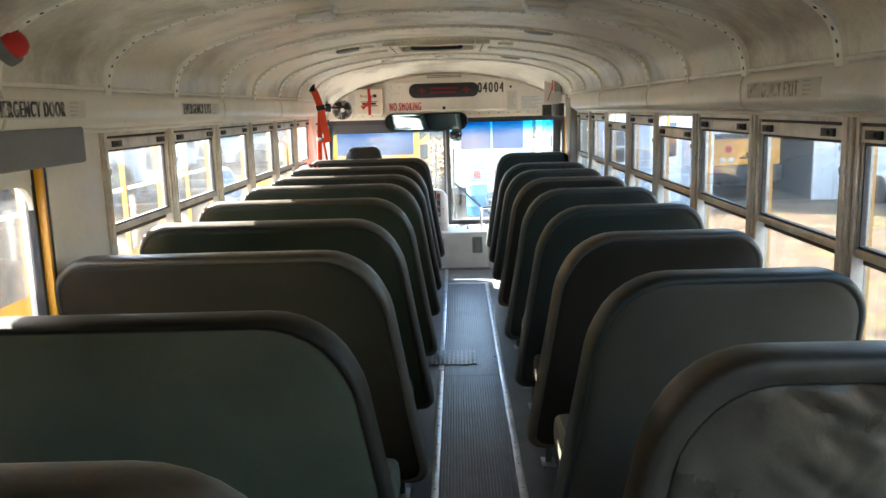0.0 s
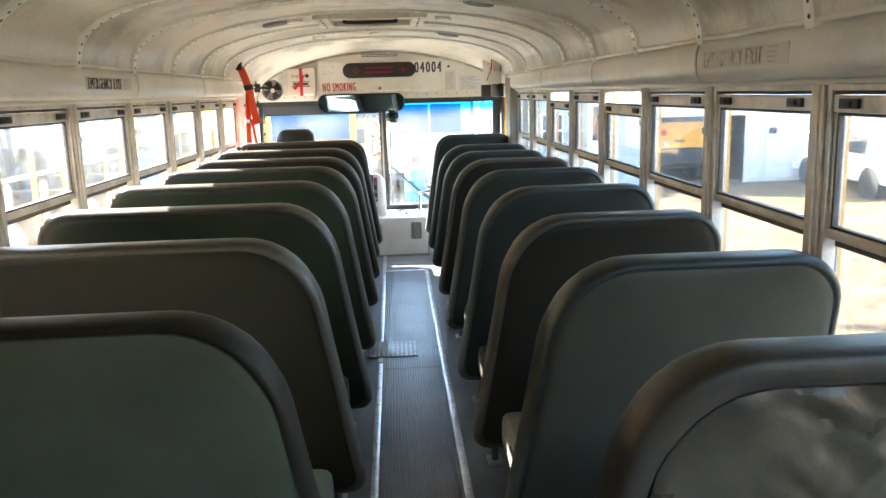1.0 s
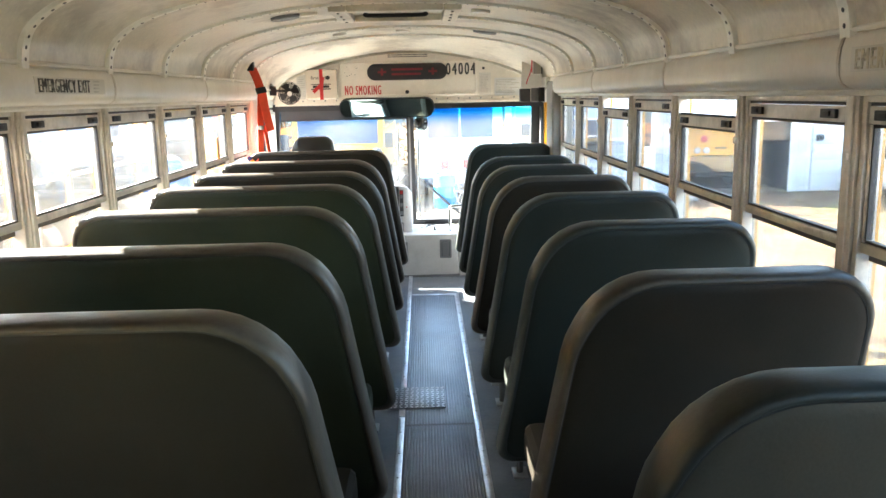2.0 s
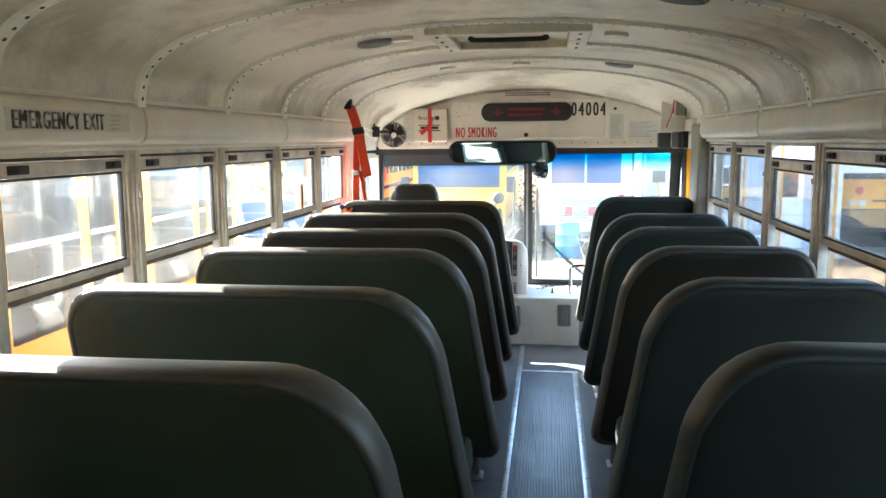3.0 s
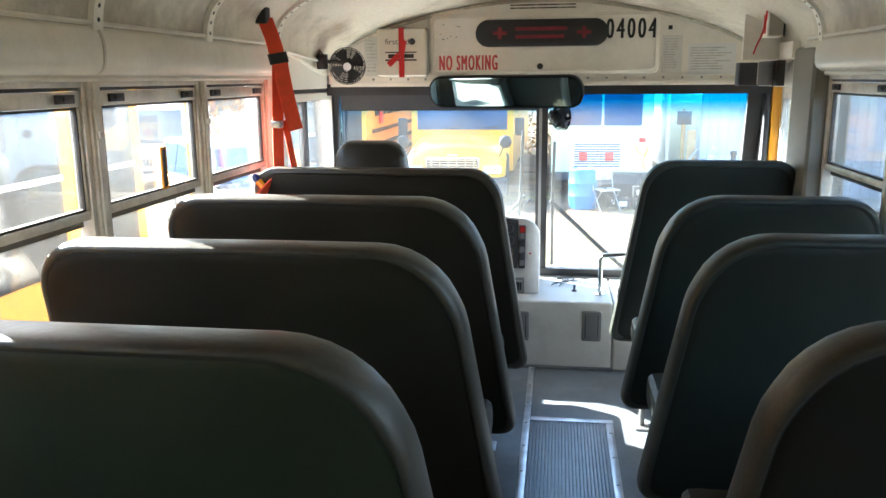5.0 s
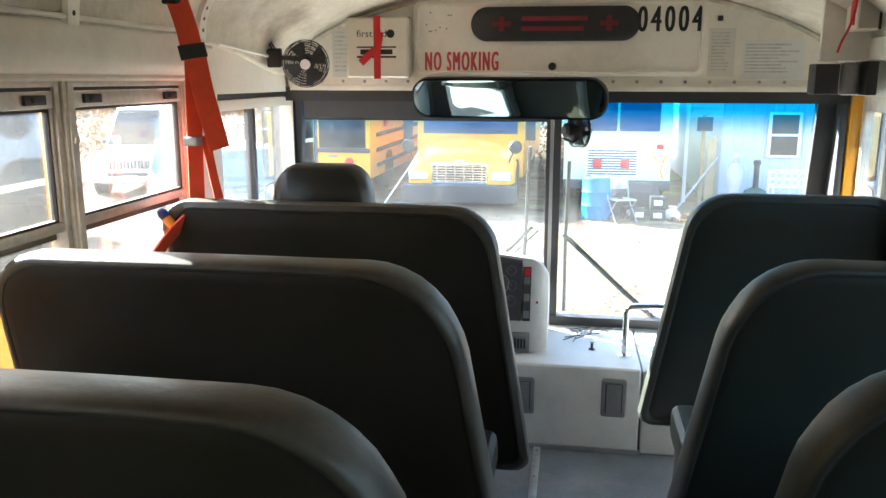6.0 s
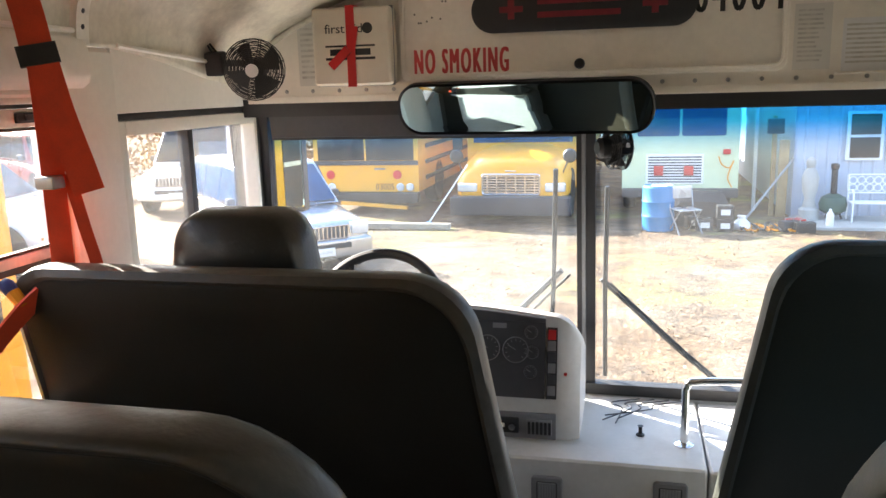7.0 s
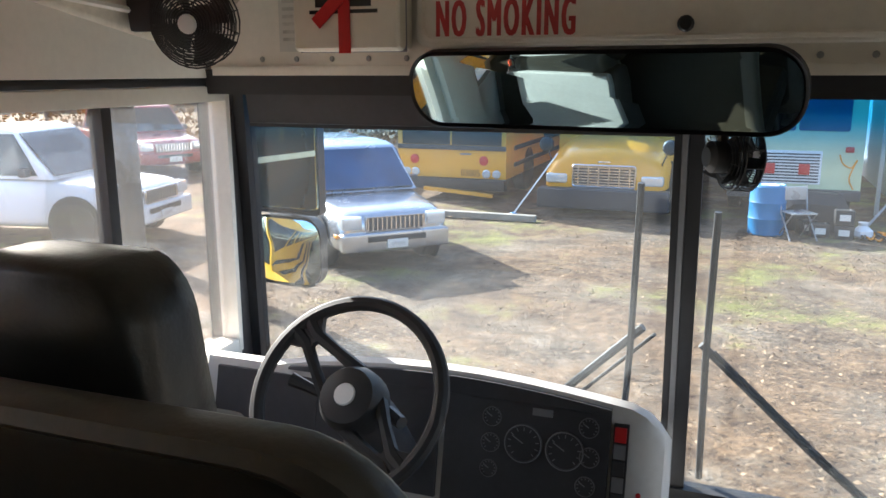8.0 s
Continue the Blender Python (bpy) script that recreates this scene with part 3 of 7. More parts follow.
def side_window(name, sx, y0, y1, glass, open_gap=0.0):
    """A split sash: lower pane fixed, upper pane in a rail with two dark latches."""
    t = thing(name, "split aluminium bus window with dusty glass", "window", group="bus side windows", kind="structure")

    def bx(bm, x0, x1, *r, **k):
        a, b = sorted((sx * x0, sx * x1))
        return box(bm, a, b, *r, **k)
    bm = bmesh.new()
    for a, b in ((y0, y0 + 0.02), (y1 - 0.02, y1)):
        bx(bm, XW + 0.002, XW + 0.045, a, b, WIN_Z0, WIN_Z1, bev=0.002)
    bx(bm, XW + 0.002, XW + 0.045, y0 + 0.02, y1 - 0.02, WIN_Z1 - 0.018, WIN_Z1, bev=0.002)
    bx(bm, XW + 0.002, XW + 0.045, y0 + 0.02, y1 - 0.02, WIN_Z0, WIN_Z0 + 0.022, bev=0.002)
    part("window_frame", bm, ALU, t)
    zt = WIN_Z1 - 0.028 - open_gap
    bm = bmesh.new()
    bx(bm, XW + 0.008, XW + 0.030, y0 + 0.022, y1 - 0.022, 1.113, 1.138, bev=0.004)
    bx(bm, XW + 0.006, XW + 0.030, y0 + 0.022, y1 - 0.022, zt - 0.040, zt, bev=0.003)
    for a, b in ((y0 + 0.023, y0 + 0.033), (y1 - 0.034, y1 - 0.023)):
        bx(bm, XW + 0.009, XW + 0.029, a, b, 1.139, zt - 0.041, bev=0.003)
    part("sash_rail", bm, ALU, t)
    bm = bmesh.new()
    for a, b in ((y0 + 0.0205, y0 + 0.0225), (y0 + 0.0335, y0 + 0.039), (y1 - 0.040, y1 - 0.0345), (y1 - 0.0225, y1 - 0.0205)):
        bx(bm, XW + 0.012, XW + 0.027, a, b, 1.139, zt - 0.041)
    bx(bm, XW + 0.012, XW + 0.028, y0 + 0.0395, y1 - 0.0405, zt - 0.048, zt - 0.0415)
    bx(bm, XW + 0.012, XW + 0.028, y0 + 0.0395, y1 - 0.0405, 1.139, 1.145)
    bx(bm, XW + 0.010, XW + 0.032, y0 + 0.021, y1 - 0.021, zt + 0.001, zt + 0.008 if open_gap else WIN_Z1 - 0.0185)
    bx(bm, XW + 0.034, XW + 0.044, y0 + 0.020, y1 - 0.020, 1.092, 1.112)
    part("gasket", bm, GASKET, t, "worn dark gasket")
    for y in (y0 + 0.06, y1 - 0.135):
        bm = bmesh.new()
        bx(bm, XW - 0.004, XW + 0.006, y, y + 0.075, zt - 0.031, zt - 0.008, bev=0.002)
        bx(bm, XW - 0.010, XW - 0.004, y + 0.02, y + 0.055, zt - 0.026, zt - 0.013, bev=0.002)
        part("latch", bm, DARK, t, "dark window latch")
    for z0, z1, dx in ((1.135, zt - 0.038, 0.018), (WIN_Z0 + 0.02, 1.115, 0.036)):
        bm = bmesh.new()
        bx(bm, XW + dx, XW + dx + 0.004, y0 + 0.02, y1 - 0.02, z0, z1)
        p = part("pane", bm, glass, t)
        p.visible_shadow = False
    return t


def plate_frame(w, h, r):
    """An upright open frame in the yz plane, standing on 0."""
    bm = bmesh.new()
    for y0, y1, z0, z1 in ((-w / 2, -w / 2 + r, 0, h), (w / 2 - r, w / 2, 0, h), (-w / 2 + r, w / 2 - r, 0, r), (-w / 2 + r, w / 2 - r, h - r, h)):
        box(bm, -0.003, 0.003, y0, y1, z0, z1)
    return bm


n = 1
for a, b in zip(LEFT_POSTS, LEFT_POSTS[1:]):
    side_window("window_%d" % n, -1, a + LPOST[1] + 0.002, b + LPOST[0] - 0.002, LGLASS)
    n += 1
side_window("window_%d" % n, -1, LEFT_POSTS[-1] + 0.024, 8.30 - 0.002, LGLASS)
n += 1
for i, (a, b) in enumerate(zip(RIGHT_POSTS, RIGHT_POSTS[1:])):
    side_window("window_%d" % n, 1, a + RPOST[1] + 0.002, b + RPOST[0] - 0.002, GLASS, 0.05 if i in (6, 8) else 0.0)
    n += 1
side_window("window_%d" % n, 1, RIGHT_POSTS[-1] + RPOST[1] + 0.002, 8.36 - 0.002, GLASS)
n += 1

tag = thing("window_tag", "narrow amber-framed tag standing on the window rail", "tag", pose(-1.158, 7.37, 1.1405))
part("frame", plate_frame(0.034, 0.135, 0.006), AMBER, tag)
part("panel", B(-0.001, 0.001, -0.011, 0.011, 0.006, 0.129), DARK, tag, "dark centre")

# emergency door in the left wall, near the back
DOOR0, DOOR1 = 2.84, 3.78


def emergency_door():
    t = thing("door_1", "emergency side door with a big window and yellow edge", "emergency door", kind="structure")
    bm = bmesh.new()
    box(bm, -XO, -XW, 3.82, LEFT_POSTS[0] + LPOST[0] - 0.002, -0.02, WIN_Z1, bev=0.004)
    box(bm, -XO, -XW, REAR, DOOR0, -0.02, WIN_Z1)
    part("door_surround", bm, CREAM, t, "grubby cream door surround")
    bm = bmesh.new()
    box(bm, -XO, -XW - 0.02, DOOR0 + 0.003, DOOR1 - 0.02, -0.02, 0.70)
    box(bm, -XO, -XW - 0.02, DOOR0 + 0.003, DOOR0 + 0.1, 0.70, 1.38)
    box(bm, -XO, -XW - 0.02, DOOR0 + 0.1, DOOR1 - 0.02, 1.34, WIN_Z1)
    part("door_leaf", bm, CREAM, t)
    bm = bmesh.new()
    box(bm, -XW - 0.05, -XW - 0.02, DOOR1 - 0.018, DOOR1, -0.02, WIN_Z1, bev=0.004)
    box(bm, -XW - 0.05, -XW - 0.02, DOOR0 + 0.10, DOOR1 - 0.02, 0.702, 0.73, bev=0.004)
    part("seal", bm, BLACK, t, "black rubber seal")
    part("edge", B(-XW - 0.03, -XW + 0.002, DOOR1 + 0.001, DOOR1 + 0.015, -0.02, 1.41, bev=0.002), YELLOW, t, "yellow painted door edge")
    part("gap_seal", B(-XW - 0.03, -XW - 0.002, DOOR1 + 0.016, 3.818, -0.02, 1.41, bev=0.002), BLACK, t, "black door seal")
    r, ya, za = 0.075, DOOR1 - 0.0205, 1.3395
    part("corner", prism(bmesh.new(), [(ya, za)] + [(ya - r + r * math.cos(k * math.pi / 16), za - r + r * math.sin(k * math.pi / 16)) for k in range(9)], "x", -XW - 0.038, -XW - 0.022), CREAM, t)
    p = part("pane", B(-XW - 0.045, -XW - 0.040, DOOR0 + 0.1, DOOR1 - 0.02, 0.70, 1.345), LGLASS, t)
    p.visible_shadow = False


emergency_door()
pad = part("head_pad", B(-1.20, -1.105, 2.85, 4.0, 1.392, 1.508, bev=0.012, seg=3), GREYP)
tagged(pad, "grey padded head bumper above the emergency door", "head pad")
al = thing("alarm_light", "red dome warning lamp on the side of the ceiling", "warning light", pose(-1.065, 3.53, 1.722, 0, 62, 0))
part("base", lathe(bmesh.new(), [(0.045, -0.02), (0.045, 0.006), (0.04, 0.01)], 20), GREYP, al)
part("dome", lathe(bmesh.new(), [(0.037, 0.009), (0.036, 0.03), (0.026, 0.045), (0.010, 0.052)], 20), REDM, al)

# rear wall
rw = part("wall_rear", B(-XO, XO, REAR - 0.08, REAR, -0.05, 1.96), CREAM)
tagged(rw, "plain cream rear wall of the bus", "wall", kind="structure")
under = part("undercarriage", B(-1.2, 1.2, REAR, 9.5, -0.40, -0.055), BLACK)
tagged(under, "dark underside of the bus below the floor", "bus underside", kind="structure")
for yy in (1.9, 7.4):
    for sx in (-1, 1):
        w = thing("road_wheel", "black road wheel under the bus", "wheel", pose(sx * 1.0, yy, GROUND + 0.48, 0, 90, 0), group="bus road wheels")
        part("tyre", lathe(bmesh.new(), [(0.28, -0.13), (0.46, -0.13), (0.48, -0.09), (0.48, 0.09), (0.46, 0.13), (0.28, 0.13)], 24), TYRE, w)
        part("rim", lathe(bmesh.new(), [(0.275, -0.10), (0.10, -0.02), (0.10, 0.02), (0.275, 0.10)], 20), STEEL, w)


# ---- seats ----
def back_mesh(w, flare, z0, z1, thick, rings_spec, rt_a, rt_w, wrinkle=0.0, seed=0, dense=1):
    """One skin of a seat back: u runs from the aisle edge (0) to the wall (w); the back flares towards the aisle low down."""
    r = rrect(0, w, z0, z1, [0.05, 0.04, rt_w, rt_a], 8)
    out = []
    for i, p in enumerate(r):
        q = r[(i + 1) % len(r)]
        k = max(1, int(math.hypot(q[0] - p[0], q[1] - p[1]) / (0.05 / dense)))
        out += [(p[0] + (q[0] - p[0]) * s / k, p[1] + (q[1] - p[1]) * s / k) for s in range(k)]
    cx, cz = w / 2, (z0 + z1) / 2
    rings = []
    for inset, depth in rings_spec:
        ring = []
        for u, z in out:
            fx, fz = 1 - inset / (w / 2), 1 - inset / ((z1 - z0) / 2)
            uu, zz = cx + (u - cx) * fx, cz + (z - cz) * fz
            d = depth
            if wrinkle:
                fan_ = math.atan2(z1 - zz + 0.05, uu + 0.02)
                far = math.hypot(uu, z1 - zz)
                d += wrinkle * (0.7 * noise.noise((fan_ * 14, far * 3.0, seed)) * min(1.0, far * 3) + 0.5 * noise.noise((uu * 13 + zz * 9, zz * 14, seed + 5)) + 0.22 * noise.noise((uu * 34 - zz * 22, zz * 30, seed + 9)))
            d += 0.004 * noise.noise((uu * 3 + seed * 3, zz * 3, seed))
            uu -= flare * max(0.0, (z1 - 0.13 - zz) / 0.70) * (1 - uu / w)
            ring.append((uu, d + (z1 - zz) * 0.20, zz))
        rings.append(ring)
    return rings


def bus_seat(w, sx, face, rim, label, seed=0, wrinkle=0.0, z1=1.135):
    """A high-backed bench seat. Origin on the floor below the rear top edge, aisle edge at x = 0, wall towards sx."""
    t = thing("bus_seat", label, "bus seat", group="bus bench seats")
    z0, th, fl_ = 0.27, 0.115, 0.105

    def mk(name, spec, mt, cap0, cap1, lab="", wr=0.0, dn=1):
        rg = back_mesh(w, fl_, z0, z1, th, spec, 0.2, 0.12, wr, seed, dn)
        rg = [[(sx * p[0], p[1], p[2]) for p in r] for r in rg]
        return part(name, loft(bmesh.new(), rg, True, cap0, cap1), mt, t, lab, angle=50)
    inner = [(0.30, -0.005), (0.20, -0.005), (0.10, -0.003), (0.045, -0.001), (0.029, 0.001), (0.022, 0.005)]
    if wrinkle:
        inner = [(0.33 - 0.265 * k / 16, -0.010 + 0.010 * (k / 16) ** 3) for k in range(17)] + [(0.055, 0.006)]
    mk("rear_cover", inner, face, True, False, wr=wrinkle, dn=1 if not wrinkle else 2.5)
    mk("edge_band", ([(0.055, 0.006), (0.050, 0.001), (0.030, -0.001)] if wrinkle else [(0.022, 0.005), (0.019, 0.001)]) + [(0.013, 0.001), (0.007, 0.006), (0.003, 0.016), (0.0, 0.034), (0.0, 0.070), (0.002, 0.092), (0.009, 0.110), (0.024, 0.122), (0.05, 0.127)], rim, False, False, "scuffed darker edge band")
    mk("front_cover", [(0.049, 0.127), (0.12, 0.134), (0.25, 0.136)], face, False, True)
    rg = back_mesh(w, fl_, z0, z1, th, [(0.0545 if wrinkle else 0.0215, 0.0045)], 0.2, 0.12, 0, seed)[0]
    part("piping", tube(bmesh.new(), [(sx * p[0], p[1], p[2]) for p in rg], 0.0026, 5, True), PIPE, t, "black piping")
    a, b = sorted((sx * -0.03, sx * (w - 0.005)))
    part("cushion", B(a, b, 0.255, 0.68, 0.37, 0.49, bev=0.04, seg=3), face, t)
    for u in (0.03, w * 0.72):
        part("leg_hoop", tube(bmesh.new(), smooth_path([(sx * u, 0.18, 0.012), (sx * u, 0.20, 0.30), (sx * u, 0.26, 0.355), (sx * u, 0.5, 0.36), (sx * u, 0.60, 0.30), (sx * u, 0.63, 0.012)], 4), 0.014, 8), TUBEM, t)
    part("cross_tube", tube(bmesh.new(), [(sx * -0.01, 0.63, 0.345), (sx * (w - 0.02), 0.63, 0.345)], 0.013, 8), TUBEM, t)
    for y in (0.18, 0.63):
        for u in (0.03, w * 0.72):
            part("foot_plate", B(min(sx * (u - 0.03), sx * (u + 0.03)), max(sx * (u - 0.03), sx * (u + 0.03)), y - 0.045, y + 0.045, 0.0, 0.010, bev=0.003), STEEL, t)
    return t


LBL = {"g2": "grey-brown vinyl high-backed bus bench", "p": "grey-green vinyl high-backed bus bench, lightened for window light, with dark edge band", "g": "green vinyl high-backed bus bench with dark edge band", "b": "brown-black vinyl high-backed bus bench", "k": "creased black vinyl high-backed bus bench", "d": "dark blue-green vinyl high-backed bus bench"}
LX, RX = -0.115, 0.448
LW, RW = 1.045, 0.695
left = [(2.24, "b", 1.104), (3.01, "p", 1.104), (3.755, "b", 1.108), (4.43, "g", 1.115), (5.165, "g", 1.117), (5.98, "g", 1.11), (6.665, "b", 1.108), (7.345, "b", 1.118)]
right = [(2.70, "k", 1.10), (3.335, "g2", 1.105), (4.02, "b", 1.102), (4.68, "d", 1.114), (5.435, "d", 1.111), (6.165, "b", 1.105), (6.96, "d", 1.092), (7.625, "d", 1.094)]
MATS = {"p": (PALEGREEN, BROWN), "g": (GREEN, BAND), "g2": (GREYBROWN, BANDG), "b": (BROWN, BAND), "k": (CREASED, BAND), "d": (GREENB, BANDG)}
proto = {}
for side, rows, x, w, sx in (("L", left, LX, LW, -1), ("R", right, RX, RW, 1)):
    for i, (y, c, top) in enumerate(rows):
        m = pose(x - (0.014 if y == 7.345 else 0.0), y, 0, 0, 0, random.uniform(-0.4, 0.4))
        if (side, c, top) not in proto:
            s = bus_seat(w, sx, *MATS[c], LBL[c], seed=i + (20 if side == "R" else 0), wrinkle=0.022 if c == "k" else 0.0, z1=top)
            s.matrix_basis = m
            proto[(side, c, top)] = s
        else:
            copy_thing(proto[(side, c, top)], m)


def barrier(x, y, w, sx, z1, label, face, rim):
    """The padded crash barrier ahead of the first row, on two legs."""
    t = thing("crash_barrier", label, "crash barrier", pose(x, y, 0), group="padded barriers")
    z0 = 0.25
    for name, spec, mt, c0, c1 in (("rear_cover", [(0.28, -0.008), (0.1, -0.004), (0.035, 0.004), (0.028, 0.008)], face, True, False),
                                   ("edge_band", [(0.028, 0.008), (0.020, 0.003), (0.004, 0.012), (0.0, 0.03), (0.0, 0.06), (0.01, 0.078), (0.04, 0.085)], rim, False, False),
                                   ("front_cover", [(0.04, 0.085), (0.2, 0.09)], face, False, True)):
        rg = back_mesh(w, 0.10, z0, z1, 0.09, spec, 0.14, 0.10, 0, 3)
        part(name, loft(bmesh.new(), [[(sx * p[0], p[1], p[2]) for p in r] for r in rg], True, c0, c1), mt, t, angle=50)
    for u in (0.05, w - 0.1):
        part("leg", tube(bmesh.new(), [(sx * u, 0.19, 0.0), (sx * u, 0.19, 0.30)], 0.016, 8), TUBEM, t)
    return t


barrier(LX, 8.03, 1.02, -1, 1.135, "brown-black padded barrier behind the driver", BROWN, BAND)
barrier(RX + 0.012, 8.46, 0.655, 1, 1.13, "dark green padded barrier beside the entrance steps", GREENB, BANDG)


# ---- front of the bus ----
def front_bulkhead():
    t = thing("wall_front", "stained cream bulkhead above the windscreen", "bulkhead", kind="structure")
    h = bow(1.0)
    pts = [(-1.13, 1.44), (1.13, 1.44)] + [(x, z) for x, z in h] + [(-x, z) for x, z in h[-2::-1]]
    part("sheet", prism(bmesh.new(), pts, "y", FRONT, FRONT + 0.05), BULK, t)
    part("top_cove", tube(bmesh.new(), [(p.x, FRONT, p.z - 0.004) for p in bow_line(1.0)], 0.012, 8), CEIL, t)
    bm = bmesh.new()
    box(bm, -1.12, 1.12, FRONT - 0.010, FRONT - 0.001, 1.44, 1.462, bev=0.002)
    part("lower_lip", bm, BULK, t)
    part("ledge", B(0.72, 0.99, FRONT - 0.012, FRONT - 0.001, 1.4845, 1.4905, bev=0.002), BULK, t, "small raised ledge under the notice")
    scr = None
    for i in range(22):
        m = pose(-0.98 + i * 0.094, FRONT - 0.001, 1.478, 90)
        if scr is None:
            scr = part("screw", lathe(bmesh.new(), [(0.007, 0), (0.005, 0.004)], 8), STEEL, t, m=m)
        else:
            share(scr, "screw", t, m)
    return t


front_bulkhead()


def plate(x0, x1, z0, z1, r, y0, y1, rim=0.0):
    """A flat plate with round corners facing the saloon."""
    o = rrect(x0, x1, z0, z1, r, 6)
    i = rrect(x0 + 0.004, x1 - 0.004, z0 + 0.004, z1 - 0.004, max(0.002, r - 0.004), 6)
    return loft(bmesh.new(), [[(a, y0, b) for a, b in o], [(a, y1 + 0.003, b) for a, b in o], [(a, y1, b) for a, b in i]], True, True, True)


def text_on(name, words, x0, z0, h, w, y, material, parent):
    return part(name, text_bm(words, h, w), material, parent, m=pose(x0, y, z0))


panel = thing("destination_panel", "cream access panel with rounded corners and red lettering", "access panel")
part("sheet", plate(-0.575, 0.59, 1.500, 1.800, 0.03, FRONT - 0.001, FRONT - 0.014), BULK, panel)
o = rrect(-0.560, 0.575, 1.515, 1.785, 0.028, 6)
part("bead", tube(bmesh.new(), [(a, FRONT - 0.014, b) for a, b in o], 0.006, 6, True), BULK, panel)
bm = bold_text("NO SMOKING", 0.076, 0.306, 3, 0.0028, 1.32)
part("no_smoking_lettering", bm, REDINK, panel, m=pose(-0.528, FRONT - 0.0145, 1.522))
tagged(part("fleet_number", bold_text("04004", 0.098, 0.250, 2, 0.006, 1.35), BLACKINK, panel, m=pose(0.325, FRONT - 0.0145, 1.672)), kind="stuff")
part("knob", lathe(bmesh.new(), [(0.010, 0), (0.010, 0.018), (0.016, 0.02), (0.016, 0.034), (0.012, 0.038)], 14), BLACK, panel, "black latch knob", m=pose(-0.003, FRONT - 0.012, 1.538, 90))
bm = bmesh.new()
rnd = random.Random(4)
for i in range(9):
    lathe(bm, [(0.003, 0), (0.003, 0.001)], 6, pose(-0.53 + rnd.uniform(0, 0.12), FRONT - 0.0142, 1.67 + rnd.uniform(0, 0.09), 90))
tagged(part("screw_holes", bm, BLACKINK, panel), kind="stuff")

sign = thing("warning_sign", "black pill-shaped sign with dull red writing", "sign")
part("housing", loft(bmesh.new(), [[(a, FRONT - 0.016, b) for a, b in rrect(-0.335, 0.335, 1.638, 1.772, 0.066, 10)], [(a, FRONT - 0.032, b) for a, b in rrect(-0.335, 0.335, 1.638, 1.772, 0.066, 10)],
                                   [(a, FRONT - 0.042, b) for a, b in rrect(-0.318, 0.318, 1.655, 1.755, 0.049, 10)]], True, True, True), BLACK, sign)
bm = bmesh.new()
bars(bm, -0.13, 0.16, 1.667, 1.745, 2, FRONT - 0.0425, seed=5)
part("lettering", bm, DIMRED, sign, "unreadable red writing")
for x in (-0.21, 0.215):
    bm = bmesh.new()
    box(bm, x - 0.036, x + 0.036, FRONT - 0.0435, FRONT - 0.0424, 1.696, 1.714)
    box(bm, x - 0.010, x + 0.010, FRONT - 0.0442, FRONT - 0.0424, 1.676, 1.734)
    part("cross", bm, DIMRED, sign, "red cross mark")

lab = part("small_notice", bars(bmesh.new(), -0.16, 0.18, 1.822, 1.852, 2, FRONT - 0.001, seed=2), FADEINK)
tagged(lab, "two lines of tiny dark writing on the bulkhead", "notice")
for x0, x1, z0, z1, rows, nm in ((0.605, 0.705, 1.500, 1.685, 12, "typed notice sheet stuck to the bulkhead"), (0.735, 0.965, 1.492, 1.640, 9, "white printed notice stuck to the bulkhead"), (-0.93, -0.845, 1.495, 1.70, 10, "faded notice stuck to the bulkhead behind the fan")):
    t = thing("notice", nm, "notice", group="bulkhead notices")
    part("sheet", B(x0, x1, FRONT - 0.0015, FRONT - 0.0003, z0, z1), WHITE if rows == 9 else PAPER, t)
    tagged(part("writing", bars(bmesh.new(), x0 + 0.01, x1 - 0.012, z0 + 0.02, z1 - 0.012, rows, FRONT - 0.0015, seed=rows), GREYINK, t), kind="stuff")
sw = part("sensor", B(0.632, 0.652, FRONT - 0.006, FRONT, 1.712, 1.732, bev=0.002), BLACK)
tagged(sw, "small black square sensor on the bulkhead", "sensor")

aid = thing("first_aid_kit", "ivory first aid box tied with red ribbon", "first aid box")
part("case", B(-0.845, -0.585, 9.125, FRONT - 0.004, 1.492, 1.735, bev=0.016, seg=3), WHITEP, aid)
part("lid_seam", B(-0.8465, -0.5835, 9.160, 9.166, 1.4905, 1.7365, bev=0.002), GREYP, aid)
bm = bmesh.new()
box(bm, -0.728, -0.700, 9.1215, 9.1245, 1.488, 1.739)
box(bm, -0.728, -0.700, 9.123, FRONT - 0.004, 1.7352, 1.739)
box(bm, -0.014, 0.014, -0.004, 0.0, -0.05, 0.03, m=pose(-0.745, 9.1215, 1.585, 0, 48, 0))
box(bm, -0.011, 0.011, -0.003, 0.0, -0.03, 0.05, m=pose(-0.706, 9.121, 1.625, 0, 10, 0))
part("ribbon", bm, REDM, aid, "red ribbon")
text_on("first_aid_lettering", "first aid", -0.800, 1.655, 0.028, 0.125, 9.1248, BLACKINK, aid)
part("round_mark", lathe(bmesh.new(), [(0.017, 0), (0.017, 0.0008)], 16, pose(-0.658, 9.1250, 1.668, 90)), BLACKINK, aid, "round printed mark")
bm = bmesh.new()
box(bm, -0.800, -0.635, 9.1243, 9.1250, 1.612, 1.618)
box(bm, -0.785, -0.650, 9.1243, 9.1250, 1.586, 1.606)
box(bm, -0.800, -0.635, 9.1243, 9.1250, 1.572, 1.580)
part("maker_mark", bm, BLACKINK, aid, "black printed mark")


